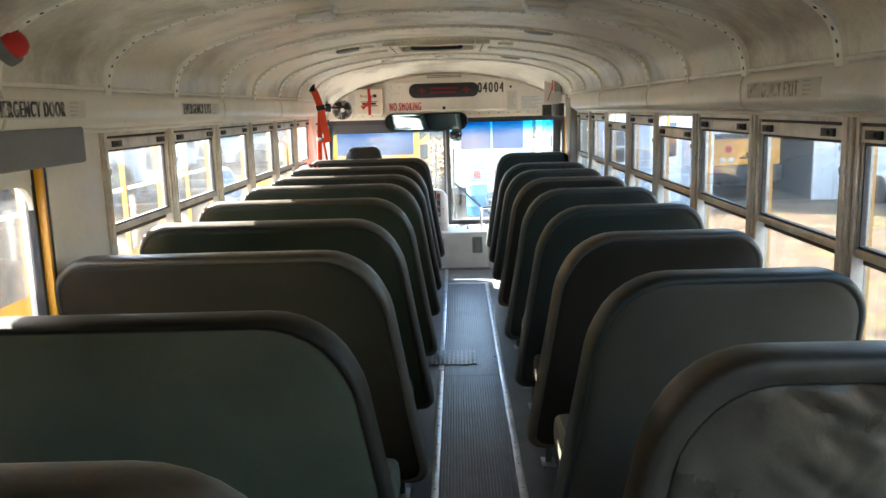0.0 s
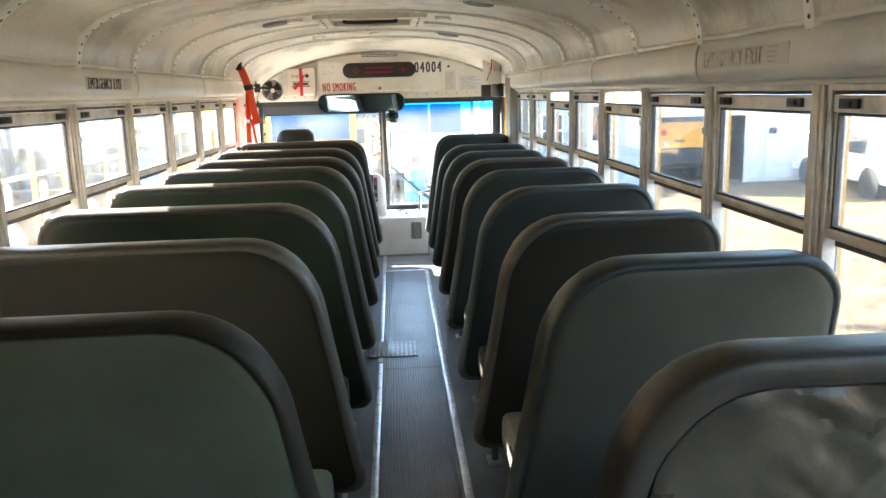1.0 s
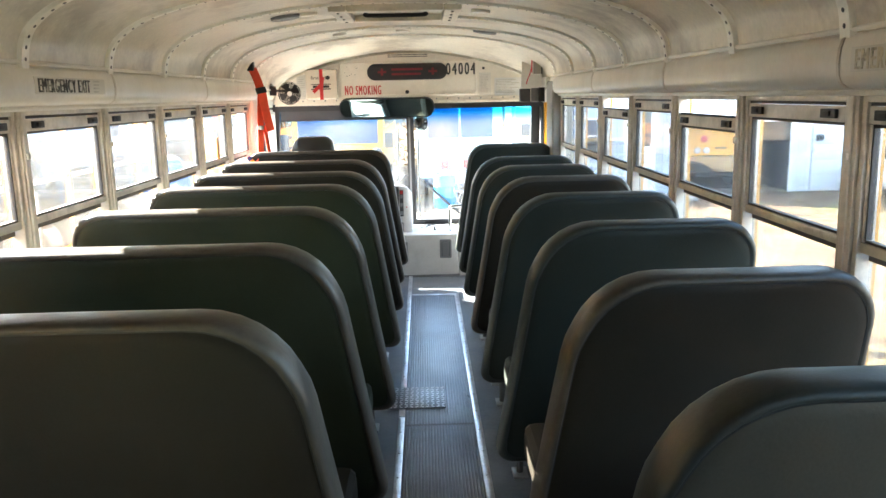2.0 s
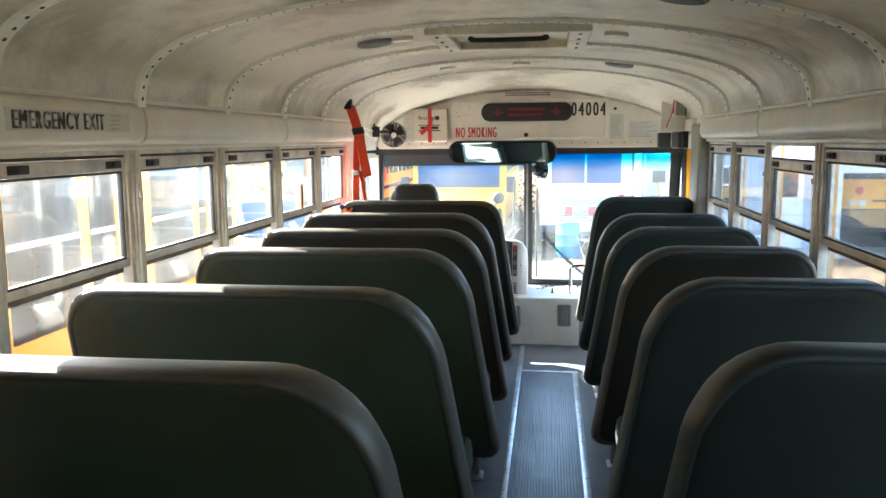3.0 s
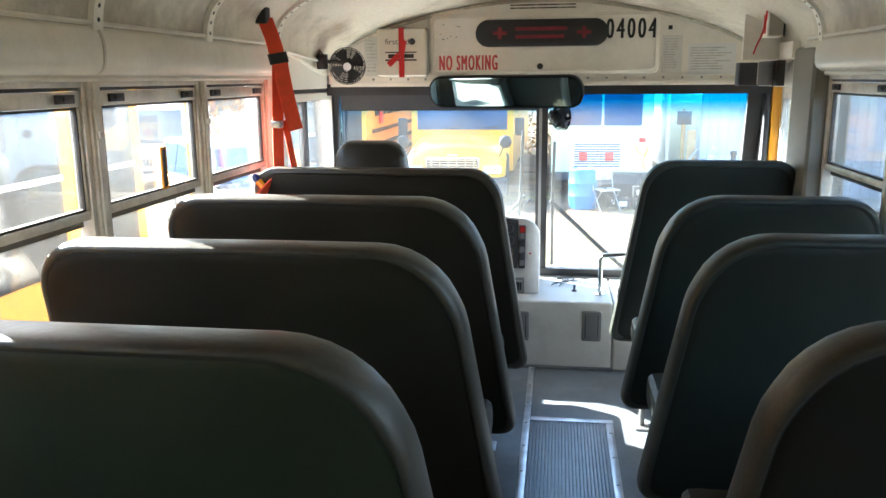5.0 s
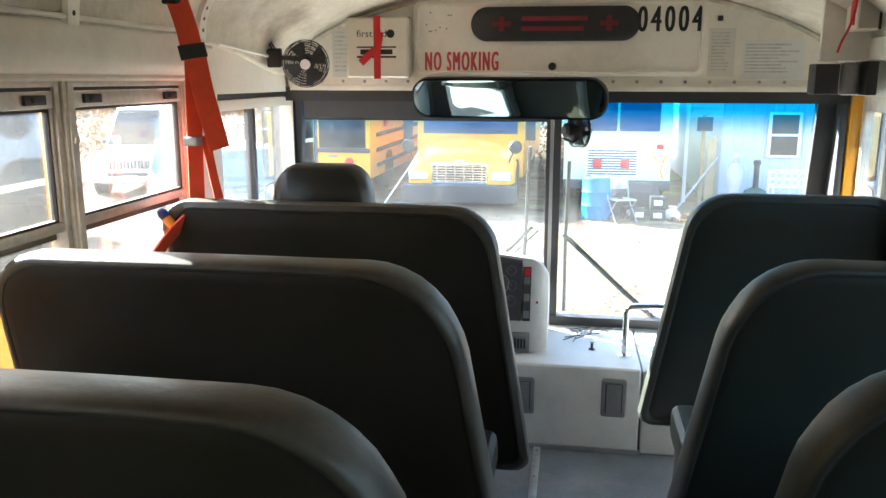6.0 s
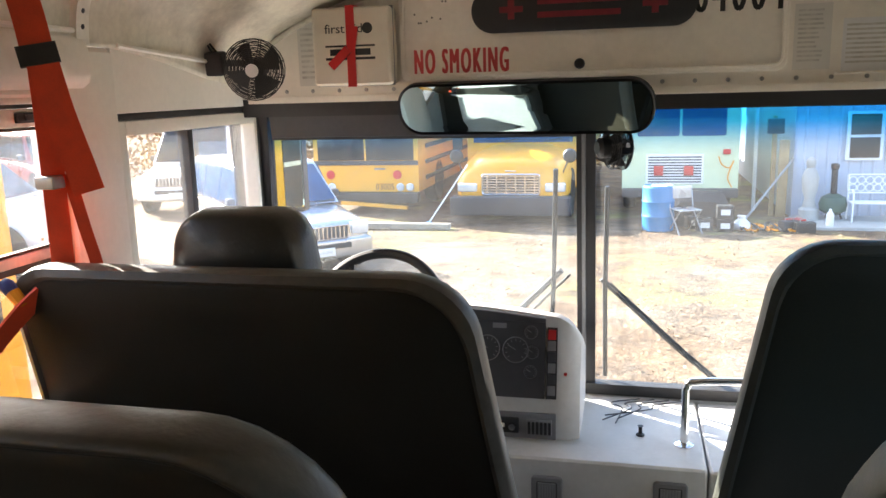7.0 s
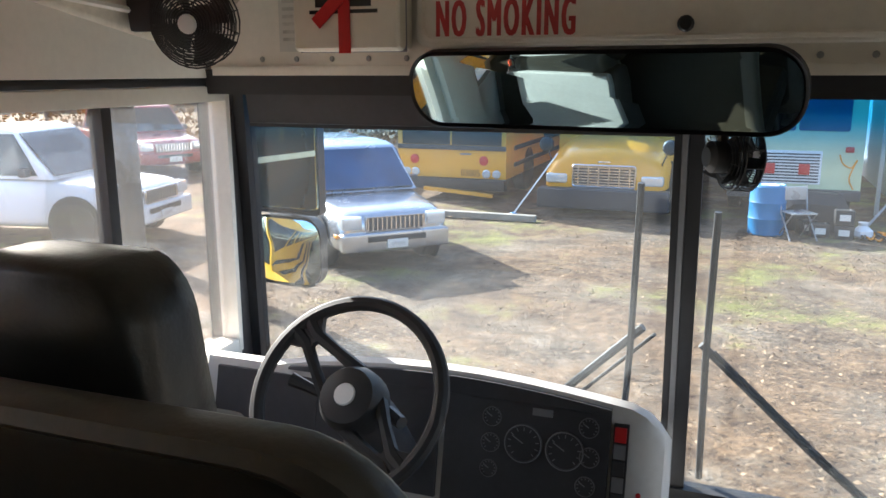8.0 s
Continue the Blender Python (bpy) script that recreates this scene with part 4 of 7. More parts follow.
def cage_fan(name, label, m, r=0.09):
    t = thing(name, label, "fan", m)
    bm = bmesh.new()
    for i in range(13):
        rr = r * (0.25 + 0.75 * i / 12)
        yy = -0.022 * math.cos(i / 12 * 1.5)
        tube(bm, [(rr * math.cos(a), yy, rr * math.sin(a)) for a in [2 * math.pi * k / 28 for k in range(28)]], 0.0019, 4, True)
    for k in range(12):
        a = 2 * math.pi * k / 12
        tube(bm, [(r * s * math.cos(a + 0.25 * s), -0.022 * math.cos(s * 1.5), r * s * math.sin(a + 0.25 * s)) for s in (0.2, 0.5, 0.8, 1.0)] + [(r * 0.97 * math.cos(a + 0.25), 0.03, r * 0.97 * math.sin(a + 0.25)), (r * 0.5 * math.cos(a + 0.25), 0.05, r * 0.5 * math.sin(a + 0.25))], 0.0016, 4)
    part("cage", bm, BLACK, t)
    for k in range(4):
        a = 2 * math.pi * k / 4
        bm = loft(bmesh.new(), [[(s * r * math.cos(a + d), 0.012 + 0.10 * (d - 0.3) * s, s * r * math.sin(a + d)) for d in (0.0, 0.25, 0.5, 0.75, 0.95)] for s in (0.2, 0.55, 0.88)], loop=False)
        part("blade", bm, BLACK, t)
    bm = bmesh.new()
    for i in range(7):
        rr = r * (0.35 + 0.62 * i / 6)
        tube(bm, [(rr * math.cos(a), 0.055 - 0.02 * i / 6, rr * math.sin(a)) for a in [2 * math.pi * k / 24 for k in range(24)]], 0.0019, 4, True)
    part("rear_cage", bm, BLACK, t)
    part("hub_badge", lathe(bmesh.new(), [(0.02, 0), (0.018, 0.006)], 16, pose(0, -0.022, 0, 90)), WHITE, t, "white round badge")
    part("motor", lathe(bmesh.new(), [(0.026, 0), (0.032, 0.01), (0.032, 0.05), (0.02, 0.06)], 16, pose(0, 0.025, 0, -90)), BLACK, t)
    return t


fan = cage_fan("driver_fan", "black cage fan on a bracket at the front corner", pose(-0.946, 8.905, 1.545, 8, 0, 12))
bm = bmesh.new()
tube(bm, smooth_path([(0, 0.07, 0), (-0.05, 0.09, 0.01), (-0.11, 0.06, 0.015)], 4), 0.010, 8)
box(bm, -0.155, -0.10, 0.03, 0.09, -0.02, 0.05, bev=0.008)
tube(bm, smooth_path([(-0.13, 0.05, 0.04), (-0.15, 0.05, 0.09), (-0.10, 0.06, 0.02)], 5), 0.003, 5)
part("bracket", bm, BLACK, fan)

# windscreen
WT, WB = (9.32, 1.395), (9.475, 0.40)          # y, z of the glass at top and bottom


def ws_pt(x, s, off=0.0):
    """A point on the windscreen: s is 0 at the bottom, 1 at the top."""
    return (x, WB[0] + (WT[0] - WB[0]) * s + off, WB[1] + (WT[1] - WB[1]) * s)


def ws_bar(bm, x0, x1, s0, s1, d0=-0.02, d1=0.03):
    loft(bm, [[ws_pt(x0, s0, d0), ws_pt(x1, s0, d0), ws_pt(x1, s1, d0), ws_pt(x0, s1, d0)], [ws_pt(x0, s0, d1), ws_pt(x1, s0, d1), ws_pt(x1, s1, d1), ws_pt(x0, s1, d1)]], True, True, True)
    return bm


wsf = thing("window_windscreen", "two-piece bus windscreen with black rubber frame and blue shade band", "windscreen", kind="structure")
bm = bmesh.new()
ws_bar(bm, -1.15, 1.15, 1.0, 1.06, -0.11, 0.04)
ws_bar(bm, -1.21, 1.13, -0.035, 0.008)
loft(bm, [[ws_pt(-1.215, 0.008, d), ws_pt(-1.188, 0.008, d), ws_pt(-1.103, 1.0, d), ws_pt(-1.135, 1.0, d)] for d in (-0.02, 0.03)], True, True, True)
ws_bar(bm, 1.06, 1.13, 0.008, 1.0)
part("rubber_frame", bm, BLACK, wsf)
bm = bmesh.new()
ws_bar(bm, -0.022, -0.006, 0.008, 1.0, -0.010, 0.016)
ws_bar(bm, 0.009, 0.041, 0.008, 1.0, -0.010, 0.016)
part("centre_gasket", bm, BLACK, wsf)
bm = bmesh.new()
ws_bar(bm, -0.005, 0.008, 0.008, 1.0, -0.012, 0.014)
part("centre_strip", bm, GREYP, wsf, "dull grey centre strip")
for a, b, low in ((-1.106, -0.010, -1.19), (0.038, 1.061, 0.038)):
    bm = bmesh.new()
    loft(bm, [[ws_pt(low, 0.0, d), ws_pt(b, 0.0, d), ws_pt(b, 1.0, d), ws_pt(a, 1.0, d)] for d in (0.004, 0.008)], True, True, True)
    p = part("pane", bm, WSGLASS, wsf)
    p.visible_shadow = False
    bm = bmesh.new()
    loft(bm, [[ws_pt(a + (low - a) * 0.2, 0.8, 0.001), ws_pt(b, 0.8, 0.001)], [ws_pt(a, 1.0, 0.001), ws_pt(b, 1.0, 0.001)]], loop=False)
    p = part("shade_band", bm, TINT, wsf, "blue dyed shade band")
    p.visible_shadow = False
visor = thing("sun_visor", "dark smoked sun visor strip at the top of the windscreen", "sun visor")
part("panel", ws_bar(bmesh.new(), -1.098, -0.01, 0.924, 0.9995, -0.015, -0.009), DARK, visor)
part("hem", ws_bar(bmesh.new(), -1.098, -0.01, 0.914, 0.9235, -0.017, -0.007), BLACK, visor, "black lower hem")

nose = thing("front_panel", "yellow front panel of the bus below the windscreen", "bus front", kind="structure")
part("outer_panel", B(-1.24, 1.24, 9.505, 9.56, -0.62, 0.362), YELLOW, nose)
part("inner_panel", B(-1.15, 1.15, 9.47, 9.504, -0.03, 0.36), LIGHTG, nose)
bm = bmesh.new()
loft(bm, [[(-1.25, 9.303, z), (x, 9.303, z), (x, y, z), (-1.25, y, z)] for z, x, y in ((-0.02, -1.222, 9.50), (0.38, -1.218, 9.47), (1.39, -1.138, 9.36), (1.445, -1.138, 9.35))], True, True, True)
part("pillar_left", bm, DARK, nose, "dark windscreen pillar")
bm = bmesh.new()
box(bm, 1.132, 1.16, 9.25, 9.44, -0.02, 1.445, bev=0.006)
part("pillar_right", bm, DARK, nose, "dark windscreen pillar")
part("pillar_skin", B(1.165, 1.25, 9.24, 9.42, -0.02, 1.445, bev=0.006), YELLOW, nose, "yellow outer pillar")
part("roof_cap", B(-1.24, 1.24, FRONT + 0.055, 9.42, 1.462, 1.95, bev=0.02), YELLOW, nose)

# driver's side: post, sliding window
dw = thing("window_driver", "sliding driver's window with white frame", "window", kind="structure")
bm = bmesh.new()
box(bm, -XO, -1.125, 8.30, 8.50, -0.02, 1.60, bev=0.03, seg=3)
part("door_post", bm, CREAM, dw, "broad cream post")
bm = bmesh.new()
box(bm, -XO, -XW, 8.502, 9.30, -0.02, 0.69, bev=0.003)
box(bm, -XO, -XW + 0.01, 8.502, 9.30, 1.434, 1.66, bev=0.003)
part("wall_panel", bm, CREAM, dw)
part("top_seal", B(-XO, -XW + 0.004, 8.502, 9.30, 1.415, 1.433, bev=0.003), BLACK, dw, "black rubber strip")
bm = bmesh.new()
for a in ((8.503, 8.540, 0.692, 1.413), (9.282, 9.300, 0.692, 1.413), (8.541, 9.281, 1.375, 1.413), (8.541, 9.281, 0.692, 0.73)):
    box(bm, -XW - 0.05, -XW + 0.006, *a, bev=0.003)
part("window_frame", bm, CREAM, dw)
part("divider", B(-XW - 0.04, -XW - 0.004, 8.855, 8.885, 0.731, 1.374, bev=0.003), DARK, dw, "dark sliding sash edge")
for a, b, x in ((8.54, 8.87, -XW - 0.020), (8.86, 9.284, -XW - 0.034)):
    p = part("pane", B(x - 0.004, x, a, b, 0.73, 1.376), LGLASS, dw)
    p.visible_shadow = False
part("front_bead", tube(bmesh.new(), [(-1.118, 8.50, 1.605), (-1.10, 8.9, 1.575), (-1.07, FRONT - 0.01, 1.545)], 0.007, 6), CREAM, dw)

# entrance side: post, door
ed = thing("door_2", "folding entrance door with glass panels and yellow frame", "entrance door", kind="structure")
# post greyed in its colour to stand for the shade on it
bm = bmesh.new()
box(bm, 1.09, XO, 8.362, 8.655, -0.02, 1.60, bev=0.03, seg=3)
part("door_post", bm, POSTSHADE, ed, "broad post, its grey standing for shade")
part("head", B(XW - 0.02, XO, 8.66, 9.24, 1.43, 1.66, bev=0.004), CREAM, ed)
for a, b in ((8.665, 8.945), (8.955, 9.235)):
    bm = bmesh.new()
    for r in ((a, a + 0.035, -0.6, 1.425), (b - 0.035, b, -0.6, 1.425), (a + 0.036, b - 0.036, 1.37, 1.425), (a + 0.036, b - 0.036, -0.6, -0.5), (a + 0.036, b - 0.036, 0.35, 0.41)):
        box(bm, XO - 0.045, XO - 0.01, *r, bev=0.003)
    part("leaf_frame", bm, ALU, ed)
    p = part("pane", B(XO - 0.03, XO - 0.026, a + 0.03, b - 0.03, -0.5, 1.375), GLASS, ed)
    p.visible_shadow = False

# engine cover
ec = thing("engine_cover", "pale grey moulded engine cover with vents", "engine cover")
bm = bmesh.new()
box(bm, -0.30, 0.392, 8.925, 9.465, 0.0, 0.362, bev=0.018, seg=3)
part("cover", bm, LIGHTG, ec)
bm = bmesh.new()
box(bm, 0.396, 0.86, 8.925, 9.465, 0.0, 0.358, bev=0.018, seg=3)
part("side_cover", bm, LIGHTG, ec)
part("kick_strip", B(-0.30, 0.40, 8.912, 8.924, 0.0, 0.02, bev=0.003), GREYP, ec)


def vent(x0, x1, z0, z1):
    t = part("vent", plate(x0, x1, z0, z1, 0.012, 8.924, 8.914), GREYP, ec, "grey louvred heater vent")
    part("vent_recess", plate(x0 + 0.016, x1 - 0.016, z0 + 0.016, z1 - 0.016, 0.006, 8.9135, 8.9125), BLACK, t)
    k = 7
    for i in range(k):
        x = x0 + 0.02 + (x1 - x0 - 0.04) * (i + 0.5) / k
        part("slat", B(x - 0.0035, x + 0.0035, 8.906, 8.9122, z0 + 0.018, z1 - 0.018), GREYP, t)


vent(0.237, 0.336, 0.158, 0.317)
vent(-0.125, -0.030, 0.150, 0.305)
gb = thing("grab_rail", "bent chrome grab rail beside the entrance steps", "grab rail")
part("tube", tube(bmesh.new(), smooth_path([(0.332, 9.087, 0.365), (0.332, 9.087, 0.52), (0.335, 9.087, 0.555), (0.37, 9.087, 0.575), (0.60, 9.087, 0.58), (0.72, 9.087, 0.55), (0.76, 9.087, 0.52), (0.765, 9.087, 0.365)], 5), 0.012, 10), CHROME, gb)
for x in (0.332, 0.765):
    part("flange", lathe(bmesh.new(), [(0.03, 0), (0.03, 0.005), (0.016, 0.012)], 16, pose(x, 9.087, 0.361)), CHROME, gb)
kb = thing("cable_bundle", "loose thin wires lying on the engine cover", "cables")
for i in range(4):
    rr = random.Random(i)
    pts = [(0.10 + rr.uniform(-0.03, 0.03), 9.20 + i * 0.02, 0.372), (0.14 + 0.03 * i, 9.30, 0.385), (0.10 + 0.05 * i, 9.38, 0.37), (0.2 + 0.05 * i, 9.43, 0.37)]
    part("wire", tube(bmesh.new(), smooth_path(pts, 5), 0.0025, 5), DARK, kb)
knb = part("cover_latch", lathe(bmesh.new(), [(0.014, 0), (0.014, 0.006), (0.006, 0.01), (0.006, 0.03), (0.010, 0.034)], 10, pose(0.20, 9.14, 0.36)), BLACK)
tagged(knb, "small black catch on the engine cover", "catch")

# dashboard
dash = thing("dashboard", "grey moulded dashboard with dark instrument cluster", "dashboard")
prof = [(9.09, 0.25), (9.05, 0.40), (9.055, 0.47), (9.085, 0.60), (9.115, 0.725), (9.122, 0.748), (9.142, 0.755), (9.26, 0.70), (9.40, 0.62), (9.43, 0.25)]
rings = []
for x in (-1.125, -1.0, -0.92, -0.8, -0.7, -0.6, -0.5, -0.4, -0.3, -0.2, -0.12, -0.06, -0.03, -0.008, 0.004, 0.010):
    k = 0.0 if x < -0.06 else (x + 0.06) / 0.070
    d = -0.03 * (1 if x < -0.9 else 0)
    up_ = 0.038 * max(0.0, math.cos((x + 0.48) / 0.44 * math.pi / 2)) if abs(x + 0.48) < 0.44 else 0.0
    rings.append([(x, y + (9.30 - y) * 0.10 * k * k, z - 0.07 * k * k * max(0, (z - 0.3) / 0.45) + d * max(0, z - 0.5) + up_ * max(0.0, min(1.0, (z - 0.6) / 0.12))) for y, z in prof])
part("body", loft(bmesh.new(), rings, True, True, True), LIGHTG, dash, angle=40)


def dash_pt(x, s, off):
    """On the sloping face of the dash: s 0 at z 0.47, 1 at z 0.715."""
    return Vector((x, 9.055 + 0.060 * s - off, 0.485 + 0.255 * s))


def dash_plate(name, x0, x1, s0, s1, o0, o1, mt, label="", parent=None):
    bm = bmesh.new()
    loft(bm, [[dash_pt(x0, s0, o0), dash_pt(x1, s0, o0), dash_pt(x1, s1, o0), dash_pt(x0, s1, o0)], [dash_pt(x0, s0, o1), dash_pt(x1, s0, o1), dash_pt(x1, s1, o1), dash_pt(x0, s1, o1)]], True, True, True)
    return part(name, bm, mt, parent or dash, label)


cl = dash_plate("instrument_panel", -0.47, -0.10, 0.06, 0.985, -0.004, 0.006, DARK, "dark instrument cluster")
dash_plate("side_panel", -1.09, -0.803, 0.06, 0.93, -0.012, 0.002, DARK, "dark side panel")
bm = bmesh.new()
rows_ = []
for i in range(17):
    x = -0.885 + 0.785 * i / 16
    up_ = 0.038 * max(0.0, math.cos((x + 0.48) / 0.44 * math.pi / 2)) if abs(x + 0.48) < 0.44 else 0.0
    rows_.append([(x, 9.1055, 0.738), (x, 9.112 - 0.002, 0.739 + up_), (x, 9.125, 0.739 + up_), (x, 9.125, 0.738)])
part("brow", loft(bm, rows_, True, True, True), DARK, dash, "dark band under the dash top")
dash_plate("switch_bank", -0.80, -0.485, 0.06, 0.985, -0.004, 0.005, DARK, "dark switch panel")
FACE = Matrix(((1, 0, 0), (0, 0.238, -0.971), (0, 0.971, 0.238))).to_4x4()
for x, s, r in ((-0.286, 0.65, 0.043), (-0.194, 0.64, 0.043), (-0.36, 0.84, 0.022), (-0.36, 0.62, 0.022), (-0.36, 0.40, 0.02), (-0.145, 0.86, 0.022), (-0.14, 0.62, 0.022), (-0.145, 0.38, 0.022)):
    m = Matrix.Translation(dash_pt(x, s, 0.006)) @ FACE
    g = part("gauge", lathe(bmesh.new(), [(r, 0.0), (r, 0.004), (r * 0.9, 0.005), (r * 0.88, 0.002)], 24, m), DARK, cl, "round gauge")
    part("bezel", tube(bmesh.new(), [m @ Vector((r * 0.95 * math.cos(k * math.pi / 14), r * 0.95 * math.sin(k * math.pi / 14), 0.005)) for k in range(28)], r * 0.032, 5, True), DIALGREY, g, "dull grey gauge ring")
    bm = bmesh.new()
    for k in range(11):
        a = radians(225 - 27 * k)
        box(bm, -0.001, 0.001, r * 0.65, r * 0.82, 0.0022, 0.0028, m=m @ Matrix.Rotation(a - math.pi / 2, 4, "Z"))
    box(bm, -0.0012, 0.0012, 0, r * 0.7, 0.0022, 0.0030, m=m @ Matrix.Rotation(radians(60), 4, "Z"))
    part("dial_marks", bm, DIALGREY, g, "dull grey dial marks and needle")
dash_plate("clock_display", -0.27, -0.225, 0.90, 0.96, 0.0055, 0.008, GREYP, "", cl)
col = dash_plate("switch_column", -0.094, -0.062, 0.06, 0.92, -0.004, 0.005, BLACK, "black switch column")
for i, mt in enumerate((REDM, GREYP, DARK, GREYP, DARK, GREYP)):
    s1 = 0.9 - i * 0.135
    dash_plate("rocker_switch", -0.090, -0.066, s1 - 0.115, s1, 0.0045, 0.010, mt, "red rocker switch" if mt is REDM else "rocker switch", col)
for x in (-0.72, -0.66, -0.60):
    for s in (0.35, 0.55):
        dash_plate("push_button", x, x + 0.022, s, s + 0.1, 0.0045, 0.008, GREYP)
part("lower_panel", B(-0.47, -0.062, 9.046, 9.07, 0.365, 0.452, bev=0.004), GREYP, dash, "grey lower panel")
rad = part("radio", B(-0.31, -0.18, 9.036, 9.08, 0.385, 0.435, bev=0.004), BLACK, dash, "black radio")
part("radio_knob", lathe(bmesh.new(), [(0.012, 0), (0.011, 0.014)], 14, pose(-0.20, 9.037, 0.41, 90)), CHROME, rad)
part("slot", B(-0.28, -0.225, 9.0335, 9.0365, 0.405, 0.418), PAPER, rad)
part("vent_grille", B(-0.155, -0.075, 9.036, 9.08, 0.38, 0.435, bev=0.003), GREYP, dash)
bm = bmesh.new()
for i in range(6):
    box(bm, -0.15 + i * 0.013, -0.142 + i * 0.013, 9.033, 9.0365, 0.387, 0.428)
part("vent_slots", bm, BLACK, dash)
part("ashtray_recess", B(-0.33, -0.06, 9.040, 9.10, 0.275, 0.345, bev=0.006), BLACK, dash)
part("valve_knob", lathe(bmesh.new(), [(0.012, 0), (0.012, 0.03), (0.022, 0.034), (0.022, 0.05), (0.015, 0.055)], 12, pose(-0.045, 9.07, 0.33, 90)), STEEL, dash, "steel air valve knob")
for z in (0.575, 0.555):
    part("lamp", lathe(bmesh.new(), [(0.006, 0), (0.005, 0.004)], 10, pose(-0.035, 9.085, z, 90)), REDM, dash, "small red lamp")

# steering wheel
SW = pose(-0.552, 8.775, 0.848, -37, 0, 0)
st = thing("steering_wheel", "black two-spoke steering wheel on its column", "steering wheel", SW)
RW_ = 0.188
part("rim", tube(bmesh.new(), [(RW_ * math.cos(a), 0, RW_ * math.sin(a)) for a in [2 * math.pi * k / 48 for k in range(48)]], 0.015, 10, True), BLACK, st)
for a, e in ((136, 1), (136, -1), (-44, 1), (-44, -1)):
    d0, d1 = [Vector((math.cos(radians(a + e * k)), 0, math.sin(radians(a + e * k)))) for k in (48, 5)]
    part("spoke", tube(bmesh.new(), [d0 * 0.058 + Vector((0, 0.03, 0)), (d0 * 0.058 + d1 * 0.15) / 2 + Vector((0, 0.012, 0)), d1 * 0.15 + Vector((0, 0.004, 0)), d1 * 0.185], [0.015, 0.012, 0.014, 0.014], 8), BLACK, st)
for a in (136, -44):
    web = [(q * math.cos(radians(a + e)), q * math.sin(radians(a + e))) for q, e in ((0.128, -9), (0.155, -11), (0.180, -15), (0.188, -24), (0.19, 0), (0.188, 24), (0.180, 15), (0.155, 11), (0.128, 9), (0.136, 0))]
    part("spoke_web", prism(bmesh.new(), web, "y", -0.004, 0.012), BLACK, st)
part("hub", lathe(bmesh.new(), [(0.066, 0.06), (0.066, 0.02), (0.054, -0.005), (0.03, -0.012)], 24, pose(0, 0, 0, -90)), BLACK, st)
part("horn_badge", lathe(bmesh.new(), [(0.022, 0.0), (0.02, 0.004)], 18, pose(0, -0.012, 0, 90)), WHITE, st, "pale round badge")
part("column", tube(bmesh.new(), [(0, 0.05, 0), (0, 0.16, -0.02), (0, 0.36, -0.05)], [0.055, 0.06, 0.045], 14), DARK, st)
part("stalk", tube(bmesh.new(), [(-0.04, 0.10, 0.0), (-0.12, 0.07, 0.02), (-0.16, 0.06, 0.03)], [0.009, 0.011, 0.015], 8), BLACK, st)
part("ignition", tube(bmesh.new(), [(0.05, 0.10, 0.0), (0.09, 0.08, -0.02)], [0.016, 0.013], 8), DARK, st)

# driver's seat
ds = thing("driver_chair", "dark cloth driver's chair with a broad headrest", "driver's chair")
part("backrest", B(-0.895, -0.485, 8.245, 8.36, 0.42, 1.0, bev=0.03, seg=4), CHAIRCLOTH, ds)
hb = []
for y, kx in ((8.215, 0.88), (8.228, 0.96), (8.26, 1.0), (8.31, 1.0), (8.345, 0.96), (8.36, 0.88)):
    hb.append([(-0.69 + (p[0] + 0.66) * kx * (1.02 - 0.22 * (p[1] - 0.94) / 0.285), y, 1.10 + (p[1] - 1.10) * kx) for p in rrect(-0.838, -0.482, 0.94, 1.225, [0.01, 0.01, 0.08, 0.08], 6)])
part("headrest", loft(bmesh.new(), hb, True, True, True), LEATHER, ds, angle=60)
part("front_cover", B(-0.88, -0.50, 8.345, 8.385, 0.45, 0.99, bev=0.018, seg=3), SEATGREY, ds, "light grey seat cloth")
part("cushion", B(-0.92, -0.40, 8.39, 8.78, 0.36, 0.50, bev=0.04, seg=3), BROWN, ds)
part("pedestal", B(-0.86, -0.46, 8.30, 8.70, 0.0, 0.358, bev=0.02), DARK, ds)

# rear-view mirror
rv = thing("rear_view_mirror", "wide driver's rear-view mirror with black rim", "mirror", pose(-0.178, 9.12, 1.413, 17, 0, -8) @ Matrix.Diagonal((1.045, 1.0, 1.09, 1)))
part("rim", loft(bmesh.new(), [[(a, y, b) for a, b in rrect(-0.385 * k, 0.385 * k, -0.076 * k, 0.076 * k, 0.068 * k, 8)] for y, k in ((-0.008, 0.985), (-0.012, 1.0), (0.012, 1.0), (0.02, 0.97))], True, False, True), BLACK, rv)
part("mirror_glass", loft(bmesh.new(), [[(a * k, -0.009 - 0.006 * (1 - (a * k / 0.377) ** 2), b * k) for a, b in rrect(-0.377, 0.377, -0.068, 0.068, 0.060, 8)] for k in (1.0, 0.8, 0.6, 0.4, 0.2, 0.02)], True, False, True), MIRROR, rv, "mirror glass")
bm = bmesh.new()
tube(bm, [(0.18, 0.015, 0.0), (0.18, 0.10, 0.045)], 0.010, 8)
tube(bm, [(-0.18, 0.015, 0.0), (-0.18, 0.10, 0.045)], 0.010, 8)
part("bracket", bm, BLACK, rv)
df = cage_fan("defroster_fan", "small black defroster fan beside the windscreen post", pose(0.126, 9.215, 1.282, 0, 0, 118), 0.07)
bm = bmesh.new()
tube(bm, [(0.0, 0.05, 0.0), (0.0, 0.06, 0.12)], 0.01, 8)
part("bracket", bm, BLACK, df)

# orange strap hanging on the left post
bl = thing("harness_strap", "orange webbing harness hanging with black end and buckle", "safety strap")


